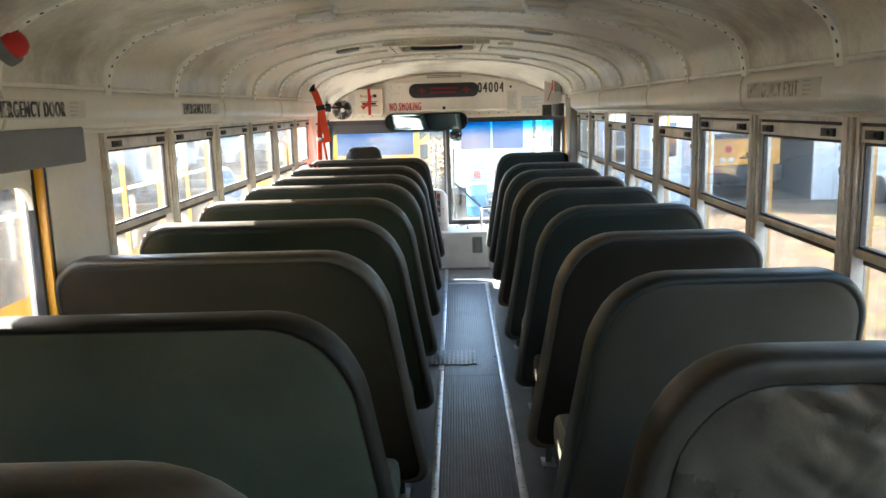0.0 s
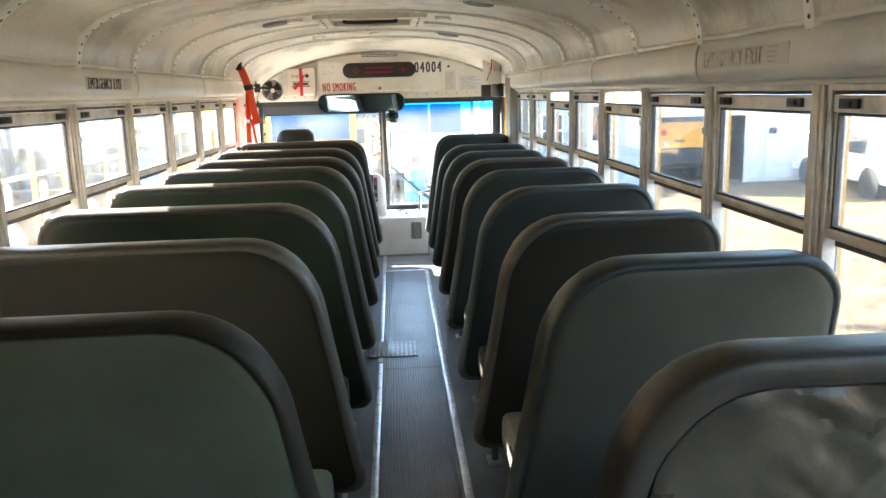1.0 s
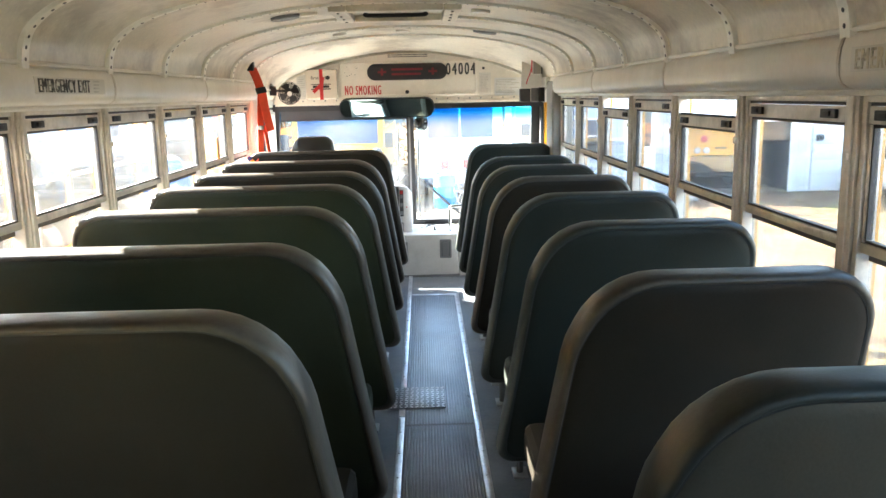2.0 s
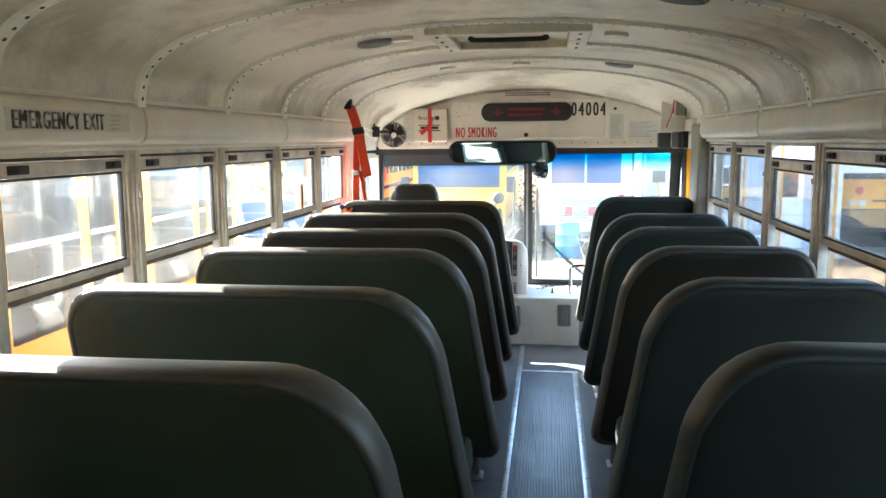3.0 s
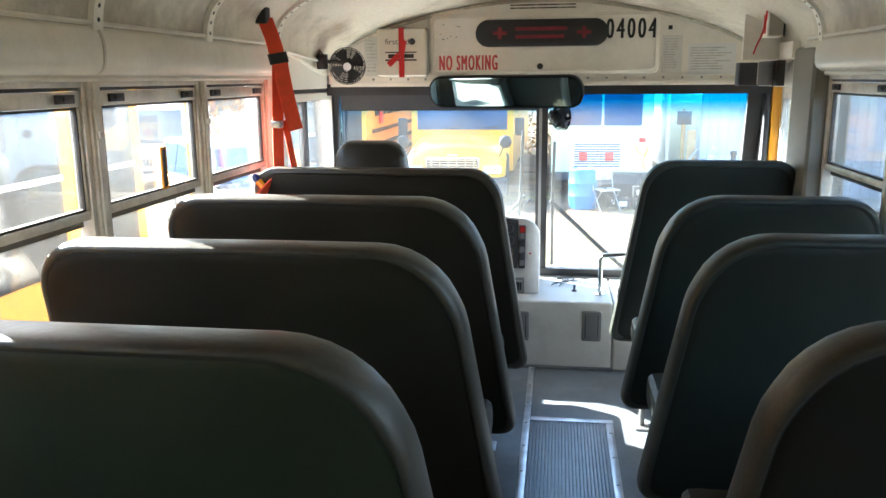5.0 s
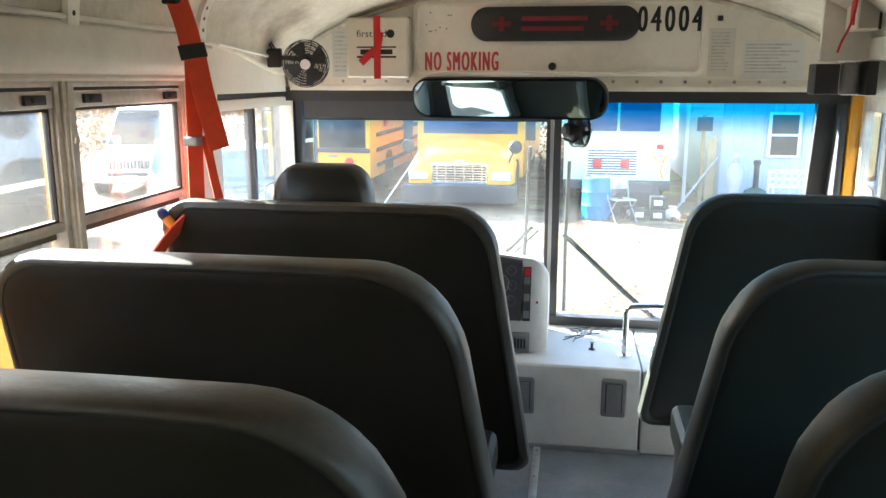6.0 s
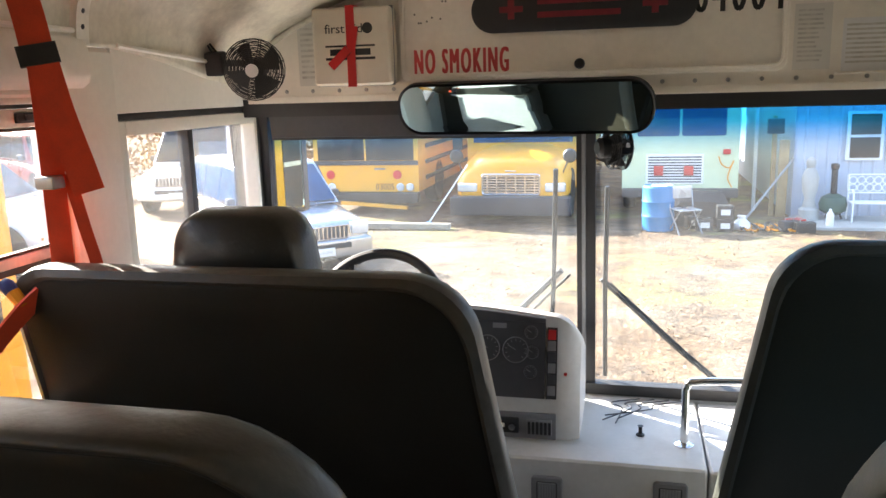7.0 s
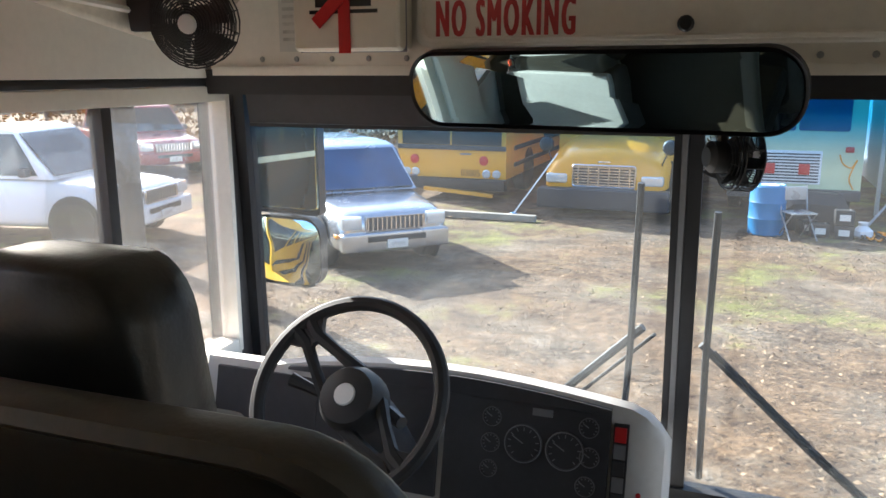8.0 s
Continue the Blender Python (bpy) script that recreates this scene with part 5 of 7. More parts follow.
def ribbon(pts, w, t=0.003, side=(0, 1, 0)):
    bm = bmesh.new()
    p = smooth_path(pts, 5)
    rings = []
    for i, q in enumerate(p):
        d = (p[min(i + 1, len(p) - 1)] - p[max(i - 1, 0)]).normalized()
        s = Vector(side)
        s = (s - d * s.dot(d)).normalized()
        nn = d.cross(s)
        rings.append([q - s * w / 2 - nn * t, q + s * w / 2 - nn * t, q + s * w / 2 + nn * t, q - s * w / 2 + nn * t])
    return loft(bm, rings, True, True, True)


part("hook", B(-1.115, -1.055, 8.09, 8.15, 1.70, 1.775, bev=0.012), BLACK, bl, "black anchor")
part("strap_upper", ribbon([(-1.07, 8.12, 1.72), (-1.035, 8.10, 1.64), (-1.01, 8.085, 1.56)], 0.062, side=(0.7, 0.6, 0.2)), ORANGE, bl)
part("sleeve", ribbon([(-1.016, 8.086, 1.585), (-1.005, 8.083, 1.545)], 0.076, 0.006, side=(0.7, 0.6, 0.2)), BLACK, bl, "black sleeve")
part("strap_loop", ribbon([(-1.005, 8.085, 1.56), (-0.995, 8.105, 1.45), (-0.98, 8.13, 1.34), (-0.97, 8.14, 1.28)], 0.062, side=(0.7, 0.6, 0.2)), ORANGE, bl)
part("strap_lower", ribbon([(-1.015, 8.09, 1.55), (-1.03, 8.11, 1.40), (-1.04, 8.12, 1.25), (-1.05, 8.13, 1.0), (-1.06, 8.14, 0.75)], 0.046, side=(0.7, 0.6, 0.1)), ORANGE, bl)
part("strap_tail", ribbon([(-1.01, 8.13, 1.32), (-1.0, 8.15, 1.2), (-0.99, 8.17, 1.08), (-0.99, 8.18, 0.9)], 0.026, side=(0.7, 0.6, 0.1)), ORANGE, bl)
part("buckle", B(-1.06, -1.015, 8.085, 8.13, 1.29, 1.318, bev=0.006), STEEL, bl, "steel buckle")
s2 = thing("strap_end", "orange strap pulled over the barrier with a dark buckle", "safety strap")
part("strap", ribbon([(-1.14, 7.85, 0.86), (-1.12, 7.95, 0.955), (-1.085, 8.02, 1.03), (-1.05, 8.06, 1.075)], 0.05, side=(0.2, -0.5, 0.8)), ORANGE, s2)
part("grip", tube(bmesh.new(), [(-1.075, 8.03, 1.052), (-1.100, 8.03, 1.082)], [0.013, 0.015], 10), AMBER, s2, "yellow grip")
part("tip", tube(bmesh.new(), [(-1.100, 8.03, 1.082), (-1.112, 8.03, 1.097), (-1.120, 8.03, 1.106)], [0.015, 0.016, 0.009], 10), mat("dark_blue_plastic", (0.015, 0.025, 0.12), 0.4, var=0.15), s2, "dark blue tip")

# boxes at the right front corner
fb = thing("fire_blanket_box", "cream wall box with red cord above the entrance", "wall box")
part("case", B(0.996, 1.070, 8.745, 8.86, 1.648, 1.785, bev=0.006), CREAM, fb)
# plate toned down in colour for the shade on the box front
part("door", B(1.002, 1.062, 8.739, 8.7445, 1.654, 1.780, bev=0.002), TANGREY, fb, "tan front plate with shade in its colour")
part("edge_seal", B(1.063, 1.070, 8.738, 8.7445, 1.650, 1.786), BLACK, fb, "black edge seal")
part("cord", tube(bmesh.new(), smooth_path([(0.990, 8.745, 1.79), (0.988, 8.743, 1.72), (0.975, 8.744, 1.66), (0.955, 8.745, 1.61), (0.945, 8.745, 1.575)], 5), 0.004, 6), REDM, fb, "red cord")
part("strip", B(0.9915, 0.9955, 8.765, 8.800, 1.665, 1.780), REDM, fb, "red edge")
dm = thing("door_engine", "dark grey door motor housing above the entrance", "door motor")
part("housing", B(0.912, 0.993, 8.85, 8.94, 1.437, 1.542, bev=0.006), DARK, dm)
part("cylinder", lathe(bmesh.new(), [(0.02, 0.0), (0.032, 0.004), (0.032, 0.108), (0.02, 0.112)], 18, pose(1.029, 8.86, 1.435)), GREYP, dm, "grey round cylinder")
part("bracket", B(1.064, 1.10, 8.80, 8.94, 1.436, 1.55, bev=0.004), BLACK, dm, "black end block")
part("mounting_board", B(0.925, 1.084, 8.862, 8.885, 1.552, 1.765, bev=0.004), CREAM, dm, "cream mounting board")
cv = part("front_corner_panel", B(1.085, 1.14, 8.661, FRONT - 0.002, 1.552, 1.628, bev=0.008), CREAM)
tagged(cv, "cream cover panel in the front corner above the entrance", "cover panel", kind="structure")


# ---- ceiling fittings ----
def ceiling_z(x):
    h = bow(0.0)[::-1]
    x = abs(x)
    for (x0, z0), (x1, z1) in zip(h, h[1:]):
        if x0 <= x <= x1:
            return z0 + (z1 - z0) * (x - x0) / (x1 - x0)
    return h[-1][1]


def dome(name, x, y, wx, wy, mt, label, cat):
    t = thing(name, label, cat, pose(x, y, ceiling_z(x) - 0.004, 0, math.degrees(math.atan2(ceiling_z(x - 0.02) - ceiling_z(x + 0.02), 0.04)), 0), group="ceiling fittings")
    part("rim", loft(bmesh.new(), [[(wx * k * math.cos(a), wy * k * math.sin(a), z) for a in [2 * math.pi * j / 28 for j in range(28)]] for z, k in ((0.01, 1.0), (-0.004, 1.0), (-0.010, 0.93), (-0.010, 0.86))], True, True, False), CREAM if mt is not DARK else GREYP, t)
    part("insert", loft(bmesh.new(), [[(wx * k * math.cos(a), wy * k * math.sin(a), z) for a in [2 * math.pi * j / 28 for j in range(28)]] for z, k in ((-0.006, 0.86), (-0.009, 0.8))], True, False, True), mt, t)


for x, y in ((-0.56, 6.57), (0.55, 5.68), (0.55, 7.83)):
    dome("ceiling_speaker", x, y, 0.08, 0.07, DARK, "dark oval speaker grille in the ceiling", "speaker")
for x, y in ((0.435, 6.6), (-0.45, 6.57), (-0.43, 7.97), (0.0, 8.0)):
    dome("ceiling_plate", x, y, 0.05, 0.04, CREAM, "small cream oval plate on the ceiling", "ceiling plate")
for x in (-0.44, 0.47):
    z = ceiling_z(x)
    t = thing("dome_lamp", "small white rectangular dome lamp, unlit", "ceiling lamp", pose(x, 4.65, z - 0.002, 0, -6 if x < 0 else 6, 0), group="ceiling lamps")
    part("base", B(-0.085, 0.085, -0.055, 0.055, -0.012, 0.006, bev=0.004), CREAM, t)
    part("diffuser", B(-0.075, 0.075, -0.045, 0.045, -0.035, -0.0122, bev=0.012, seg=3), WHITE, t, "white diffuser")
hf = thing("roof_hatch", "cream roof escape hatch with dark handle bracket", "roof hatch")
bm = bmesh.new()
for x0, x1, y0, y1 in ((-0.33, -0.24, 6.40, 7.0), (0.24, 0.33, 6.40, 7.0), (-0.24, 0.24, 6.40, 6.47), (-0.24, 0.24, 6.93, 7.0)):
    box(bm, x0, x1, y0, y1, 1.915, 1.975, bev=0.012, seg=3)
part("frame", bm, CEIL, hf)
part("lid", B(-0.245, 0.245, 6.465, 6.935, 1.955, 1.965), WHITEP, hf)
part("handle", tube(bmesh.new(), smooth_path([(-0.145, 6.50, 1.955), (-0.15, 6.50, 1.915), (-0.13, 6.50, 1.905), (0.13, 6.50, 1.905), (0.15, 6.50, 1.915), (0.145, 6.50, 1.955)], 4), 0.010, 8), BLACK, hf, "black handle bar")
for x in (-0.15, 0.15):
    part("handle_block", B(x - 0.02, x + 0.02, 6.475, 6.535, 1.925, 1.9545, bev=0.004), BLACK, hf)
hs = None
for i in range(4):
    for x in (-0.285, 0.285):
        m = pose(x, 6.46 + i * 0.16, 1.914, 180)
        if hs is None:
            hs = part("bolt", lathe(bmesh.new(), [(0.008, 0), (0.006, 0.004)], 8), DARK, hf, m=m)
        else:
            share(hs, "bolt", hf, m)

# ---- lettering on the cover rails ----
for side, y0, words, mt in ((-1, 4.95, "EMERGENCY EXIT", FADEINK), (-1, 3.46, "EMERGENCY DOOR", FADEINK), (1, 4.14, "EMERGENCY EXIT", WORNINK)):
    t = thing("exit_label", "printed label on the cover rail above the windows", "label", group="exit labels")
    L_ = 0.40
    a, b = (-1.0975, -1.0935) if side < 0 else (1.0935, 1.0975)
    part("backing", B(a, b, y0 - 0.02 if side < 0 else y0 - L_ - 0.14, y0 + L_ + 0.14 if side < 0 else y0 + 0.02, 1.535, 1.59), PAPER, t)
    part("lettering", bold_text(words, 0.045, L_, 3, 0.0026, 1.25), mt, t, m=pose(-1.0928 if side < 0 else 1.0928, y0, 1.540, 0, 0, 90 if side < 0 else -90))
    bm = bmesh.new()
    bars(bm, 0.43, 0.50, 1.538, 1.588, 4, 0, seed=3)
    part("small_writing", bm, GREYINK, t, m=pose(-1.0928 if side < 0 else 1.0928, y0, 0, 0, 0, 90 if side < 0 else -90))


# ---- wipers and outside mirrors ----
def wiper(x, y0, pts_arm, blade, label):
    t = thing("wiper", label, "wiper", group="wipers")
    part("arm", tube(bmesh.new(), pts_arm, 0.011, 6), BLACK, t)
    part("link", tube(bmesh.new(), [(p[0] + 0.03, p[1], p[2] - 0.015) for p in pts_arm], 0.005, 6), BLACK, t)
    part("blade", tube(bmesh.new(), blade, 0.009, 6), BLACK, t)
    part("pivot", lathe(bmesh.new(), [(0.02, 0), (0.02, 0.03), (0.012, 0.04)], 10, pose(*pts_arm[0], 90)), DARK, t)


wiper(0.5, 9.5, [ws_pt(0.50, -0.01, 0.05), ws_pt(0.33, 0.14, 0.05), ws_pt(0.06, 0.40, 0.05)], [ws_pt(0.075, 0.02, 0.04), ws_pt(0.072, 0.36, 0.045), ws_pt(0.078, 0.74, 0.04)], "black wiper resting upright on the windscreen")
wiper(-0.4, 9.5, [ws_pt(-0.46, 0.03, 0.05), ws_pt(-0.30, 0.2, 0.05), ws_pt(-0.08, 0.43, 0.05)], [ws_pt(-0.125, 0.10, 0.04), ws_pt(-0.11, 0.36, 0.045), ws_pt(-0.095, 0.80, 0.04)], "black wiper resting upright on the windscreen")


def outside_mirror(m, label, w=0.11):
    t = thing("outside_mirror", label, "bus mirror", m, group="outside mirrors")
    part("upper_housing", loft(bmesh.new(), [[(a, y, b) for a, b in rrect(-w * k, w * k, -0.02, 0.36, 0.02, 4)] for y, k in ((-0.002, 1.0), (0.05, 0.95))], True, False, True), DARK, t)
    part("upper_glass", plate(0.007 - w, w - 0.007, 0.0, 0.35, 0.02, 0.006, -0.001), MIRROR, t, "flat mirror glass")
    part("lower_housing", loft(bmesh.new(), [[(a, y, b) for a, b in rrect(-w * k, w * k, -0.29, -0.03, 0.07, 6)] for y, k in ((-0.002, 1.0), (0.06, 0.9))], True, False, True), DARK, t)
    rg = []
    for k in (1.0, 0.75, 0.5, 0.25, 0.02):
        rg.append([(a, -0.03 * (1 - k * k), b) for a, b in [(p[0] * k, -0.145 + (p[1] + 0.145) * k) for p in rrect(0.007 - w, w - 0.007, -0.28, -0.04, 0.065, 6)]])
    part("lower_glass", loft(bmesh.new(), rg, True, False, True), MIRROR, t, "convex mirror glass")
    part("arm", tube(bmesh.new(), [(0.0, 0.06, 0.45), (0.0, 0.06, -0.30)], 0.014, 8), BLACK, t)
    part("bracket", tube(bmesh.new(), smooth_path([(0.0, 0.06, 0.42), (0.05, 0.0, 0.48), (0.10, -0.1, 0.50)], 4), 0.014, 8), BLACK, t)


outside_mirror(pose(-1.425, 10.0, 0.965, 0, 0, -6), "black double outside mirror on the driver's side", 0.155)
outside_mirror(pose(1.46, 10.0, 1.02, 0, 0, 16), "black double outside mirror on the entrance side")

# ---- the yard ----
bm = bmesh.new()
nx, ny = 90, 90
for j in range(ny + 1):
    for i in range(nx + 1):
        u, v = (i / nx - 0.5) * 2, (j / ny - 0.5) * 2
        x, y = 400 * u * abs(u) ** 1.4, 15 + 400 * v * abs(v) ** 1.4
        z = GROUND + 0.03 * noise.noise((x * 0.35, y * 0.35, 0)) * (1 if abs(x) < 60 else 0)
        bm.verts.new((x, y, z))
bm.verts.ensure_lookup_table()
for j in range(ny):
    for i in range(nx):
        a = j * (nx + 1) + i
        bm.faces.new((bm.verts[a], bm.verts[a + 1], bm.verts[a + nx + 2], bm.verts[a + nx + 1]))
g = part("ground", bm, DIRT, angle=180)
tagged(g, "sunlit yard of gravel, dry grass and fallen leaves", "ground", kind="structure")


def wheel(parent, x, y, r, w=0.24, rim=STEEL):
    t = new("wheel")
    t.parent = parent
    t.matrix_basis = pose(x, y, r, 0, 90, 0)
    h = w / 2
    part("tyre", lathe(bmesh.new(), [(r * 0.62, -h), (r * 0.93, -h), (r, -h * 0.7), (r, h * 0.7), (r * 0.93, h), (r * 0.62, h)], 28), TYRE, t)
    part("rim", lathe(bmesh.new(), [(r * 0.61, -h * 0.7), (r * 0.3, -h * 0.5), (r * 0.1, -h * 0.8), (r * 0.1, h * 0.8), (r * 0.3, h * 0.5), (r * 0.61, h * 0.7)], 20), rim, t)
    return t


def body_loft(sections):
    """Car body from sections (y, half width low, half width high, z low, z mid, z high), nose first."""
    rings = []
    for y, w0, w1, z0, z1, z2 in sections:
        rings.append([(-w0 * 0.9, y, z0), (-w0, y, z0 + 0.1), (-w0, y, z1), (-w1, y, z2 - 0.03), (-w1 * 0.9, y, z2), (0, y, z2 + 0.02), (w1 * 0.9, y, z2), (w1, y, z2 - 0.03), (w0, y, z1), (w0, y, z0 + 0.1), (w0 * 0.9, y, z0)])
    return loft(bmesh.new(), rings, True, True, True)


def car(name, label, m, paint, kind="suv", lamp=True):
    """A parked car, nose towards -y, origin on the ground under its middle."""
    t = thing(name, label, "pickup truck" if kind == "pickup" else "car", m)
    L, W, H = (4.8, 0.92, 1.78) if kind == "suv" else (5.0, 0.98, 2.0) if kind == "van" else (5.3, 0.95, 1.82) if kind == "pickup" else (4.6, 0.88, 1.45)
    hood, belt = (1.02, 1.08) if kind != "sedan" else (0.86, 0.95)
    y0, y1 = -L / 2, L / 2
    part("body", body_loft([(y0, W * 0.82, W * 0.72, 0.36, 0.6, 0.72), (y0 + 0.06, W * 0.93, W * 0.84, 0.30, 0.65, hood - 0.14), (y0 + 0.3, W * 0.98, W * 0.88, 0.28, 0.7, hood - 0.06), (y0 + 1.15, W, W * 0.92, 0.28, 0.75, hood), (y0 + 1.3, W, W * 0.95, 0.28, 0.75, belt),
                            (y1 - 0.3, W, W * 0.95, 0.28, 0.75, belt), (y1 - 0.05, W * 0.97, W * 0.92, 0.32, 0.75, belt - 0.02), (y1, W * 0.88, W * 0.85, 0.4, 0.7, belt - 0.12)]), paint, t, angle=60).modifiers.new("round", "SUBSURF").render_levels = 2
    c1 = {"suv": y1 - 0.12, "van": y1 - 0.08, "pickup": y0 + 3.1, "sedan": y1 - 0.75}[kind]
    slope = {"suv": 0.18, "van": 0.08, "pickup": 0.15, "sedan": 0.75}[kind]
    rg = []
    for z, k in ((belt - 0.02, 0.0), (belt + (H - belt) * 0.5, 0.55), (H - 0.06, 0.93), (H, 1.08)):
        fy, by, hw = y0 + 1.2 + 0.75 * min(k, 1) + (0.2 if k > 1 else 0), c1 - slope * min(k, 1) - (0.15 if k > 1 else 0), W * (0.94 - 0.15 * k)
        rg.append([(-hw, fy, z), (hw, fy, z), (hw, by, z), (-hw, by, z)])
    cb_ = part("cabin", loft(bmesh.new(), rg, True, False, True), paint, t)
    bv = cb_.modifiers.new("round", "BEVEL")
    bv.width, bv.segments = 0.05, 3

    def pane(name, quad, off):
        n_ = (Vector(quad[1]) - Vector(quad[0])).cross(Vector(quad[3]) - Vector(quad[0])).normalized() * off
        part(name, loft(bmesh.new(), [[Vector(q) - n_ * 0.2 for q in quad], [Vector(q) + n_ for q in quad]], True, True, True), BUSGLASS if paint is SILVER else CARGLASS, t, "dark glass")
    za, zb = belt + 0.03, H - 0.10
    ka, kb = 0.03, 0.86

    def xs(k):
        return W * (0.94 - 0.15 * k)

    def fy(k):
        return y0 + 1.2 + 0.75 * k
    pane("windscreen", [(-xs(ka) + 0.07, fy(ka), za), (xs(ka) - 0.07, fy(ka), za), (xs(kb) - 0.08, fy(kb), zb), (-xs(kb) + 0.08, fy(kb), zb)], 0.012)
    n_side = 3 if kind in ("suv", "van") else 2 if kind == "sedan" else 1
    for s in (-1, 1):
        ya, yb = fy(0.35) + 0.22, c1 - slope * 0.4 - 0.12
        for i in range(n_side):
            a, b = ya + (yb - ya) * i / n_side, ya + (yb - ya) * (i + 1) / n_side - 0.06
            q = [(s * xs(ka), a - (0.22 if i == 0 else 0), za), (s * xs(ka), b, za), (s * xs(kb), b - (0.1 if i == n_side - 1 else 0), zb), (s * xs(kb), a + (0.2 if i == 0 else 0), zb)]
            pane("side_window", q if s > 0 else q[::-1], 0.010)
        part("wing_mirror", B(s * W - 0.10 if s < 0 else s * W - 0.04, s * W + 0.04 if s < 0 else s * W + 0.10, y0 + 1.55, y0 + 1.68, belt + 0.02, belt + 0.16, bev=0.03), DARK if kind != "sedan" else paint, t)
    if kind == "pickup":
        part("bed_recess", B(-W * 0.82, W * 0.82, c1 + 0.1, y1 - 0.1, belt - 0.03, belt + 0.026), BLACK, t)
    for s in (-1, 1):
        part("headlamp", B(s * W * 0.72 - 0.16, s * W * 0.72 + 0.14, y0 - 0.02, y0 + 0.22, hood - 0.33, hood - 0.14, bev=0.03), LENS, t, "clear headlamp")
        part("fog_lamp", lathe(bmesh.new(), [(0.055, 0), (0.05, 0.02)], 14, pose(s * W * 0.66, y0 - 0.0, 0.50, 90)), LENS, t)
        part("indicator", B(s * W * 0.93 - 0.03, s * W * 0.93 + 0.03, y0 + 0.10, y0 + 0.24, 0.56, 0.61, bev=0.008), AMBER, t)
        part("tail_lamp", B(s * W * 0.86 - 0.08, s * W * 0.86 + 0.08, y1 - 0.12, y1 + 0.015, 0.75, 1.0, bev=0.02), REDM, t)
    gr = part("grille", B(-W * 0.5, W * 0.5, y0 - 0.012, y0 + 0.08, hood - 0.36, hood - 0.16, bev=0.02), DARK, t, "dark grille")
    part("grille_frame", tube(bmesh.new(), [(a, y0 - 0.014, b) for a, b in rrect(-W * 0.5, W * 0.5, hood - 0.36, hood - 0.16, 0.03, 4)], 0.013, 6, True), CHROME, gr)
    bm_ = bmesh.new()
    for i in range(13):
        x = -W * 0.47 + W * 0.94 * i / 12
        box(bm_, x - 0.009, x + 0.009, y0 - 0.024, y0 - 0.0125, hood - 0.35, hood - 0.17)
    part("grille_bars", bm_, CHROME, gr)
    part("bumper", B(-W * 0.92, W * 0.92, y0 - 0.07, y0 + 0.2, 0.36, 0.64, bev=0.05, seg=3), paint, t)
    part("lower_intake", B(-W * 0.5, W * 0.5, y0 - 0.078, y0 - 0.06, 0.50, 0.585, bev=0.01), BLACK, t)
    part("number_plate", B(-0.16, 0.16, y0 - 0.10, y0 - 0.079, 0.40, 0.53, bev=0.004), PAPER, t, "pale number plate")
    part("plate_bars", B(-0.11, 0.11, y0 - 0.1035, y0 - 0.101, 0.44, 0.49), GREYINK, t)
    rw_ = 0.37 if kind != "sedan" else 0.32
    for s in (-1, 1):
        for y in (y0 + 0.88, y1 - 0.95):
            part("wheel_arch", lathe(bmesh.new(), [(rw_ * 1.2, -0.01), (rw_ * 1.2, 0.012), (rw_ * 1.05, 0.012)], 24, pose(s * (W - 0.002), y, rw_ + 0.02, 0, 90, 0)), BLACK, t)
            wheel(t, s * (W - 0.10), y, rw_, 0.23, CHROME if lamp else STEEL)
    return t


car("parked_suv", "silver sport utility car parked nose-on in the yard", pose(-5.6, 18.55, GROUND, 0, 0, 45) @ Matrix.Scale(0.895, 4), SILVER, "suv")
car("parked_car", "white saloon car parked nose-in before the garage", pose(11.75, 20.5, GROUND, 0, 0, 180), WHITECAR, "sedan")
car("parked_pickup", "white pickup truck with open bed parked in the lot", pose(-11.0, 17.2, GROUND, 0, 0, 100), WHITECAR, "pickup")
car("parked_suv", "dark red sport utility car parked in the lot", pose(-15.5, 25.5, GROUND, 0, 0, 60), REDCAR, "suv")
car("parked_van", "white van with dark grille parked nose-on in the lot", pose(-10.3, 24.9, GROUND, 0, 0, 14), WHITECAR, "van")
car("parked_pickup", "grey pickup truck parked in the lot", pose(-17.0, 18.5, GROUND, 0, 0, 75), GREYCAR, "pickup")


def bus_body(t, w, y0, y1, z0, z1, paint):
    """A rounded bus body between the noses, with rub rails."""
    sec = [(-w, z0), (-w, z1 - 0.35), (-w * 0.97, z1 - 0.16), (-w * 0.85, z1 - 0.05), (-w * 0.5, z1 + 0.01), (0, z1 + 0.03), (w * 0.5, z1 + 0.01), (w * 0.85, z1 - 0.05), (w * 0.97, z1 - 0.16), (w, z1 - 0.35), (w, z0)]
    part("body", prism(bmesh.new(), sec, "y", y0, y1), paint, t, angle=30)


def side_glass(t, s, w, ys, z0, z1, pitch=0.706):
    for y in ys:
        p = part("window", B(min(s * (w - 0.02), s * (w + 0.006)), max(s * (w - 0.02), s * (w + 0.006)), y + 0.05, y + pitch - 0.05, z0, z1, bev=0.01), CARGLASS, t, "dark side window")
        part("window_rail", B(min(s * (w + 0.006), s * (w + 0.014)), max(s * (w + 0.006), s * (w + 0.014)), y + 0.05, y + pitch - 0.05, (z0 + z1) / 2 - 0.015, (z0 + z1) / 2 + 0.015), ALU, p)


def rub_rails(t, s, w, y0, y1, zs):
    for z in zs:
        part("rub_rail", B(min(s * w, s * (w + 0.025)), max(s * w, s * (w + 0.025)), y0, y1, z - 0.05, z + 0.05, bev=0.012), BLACK, t, "black rub rail")


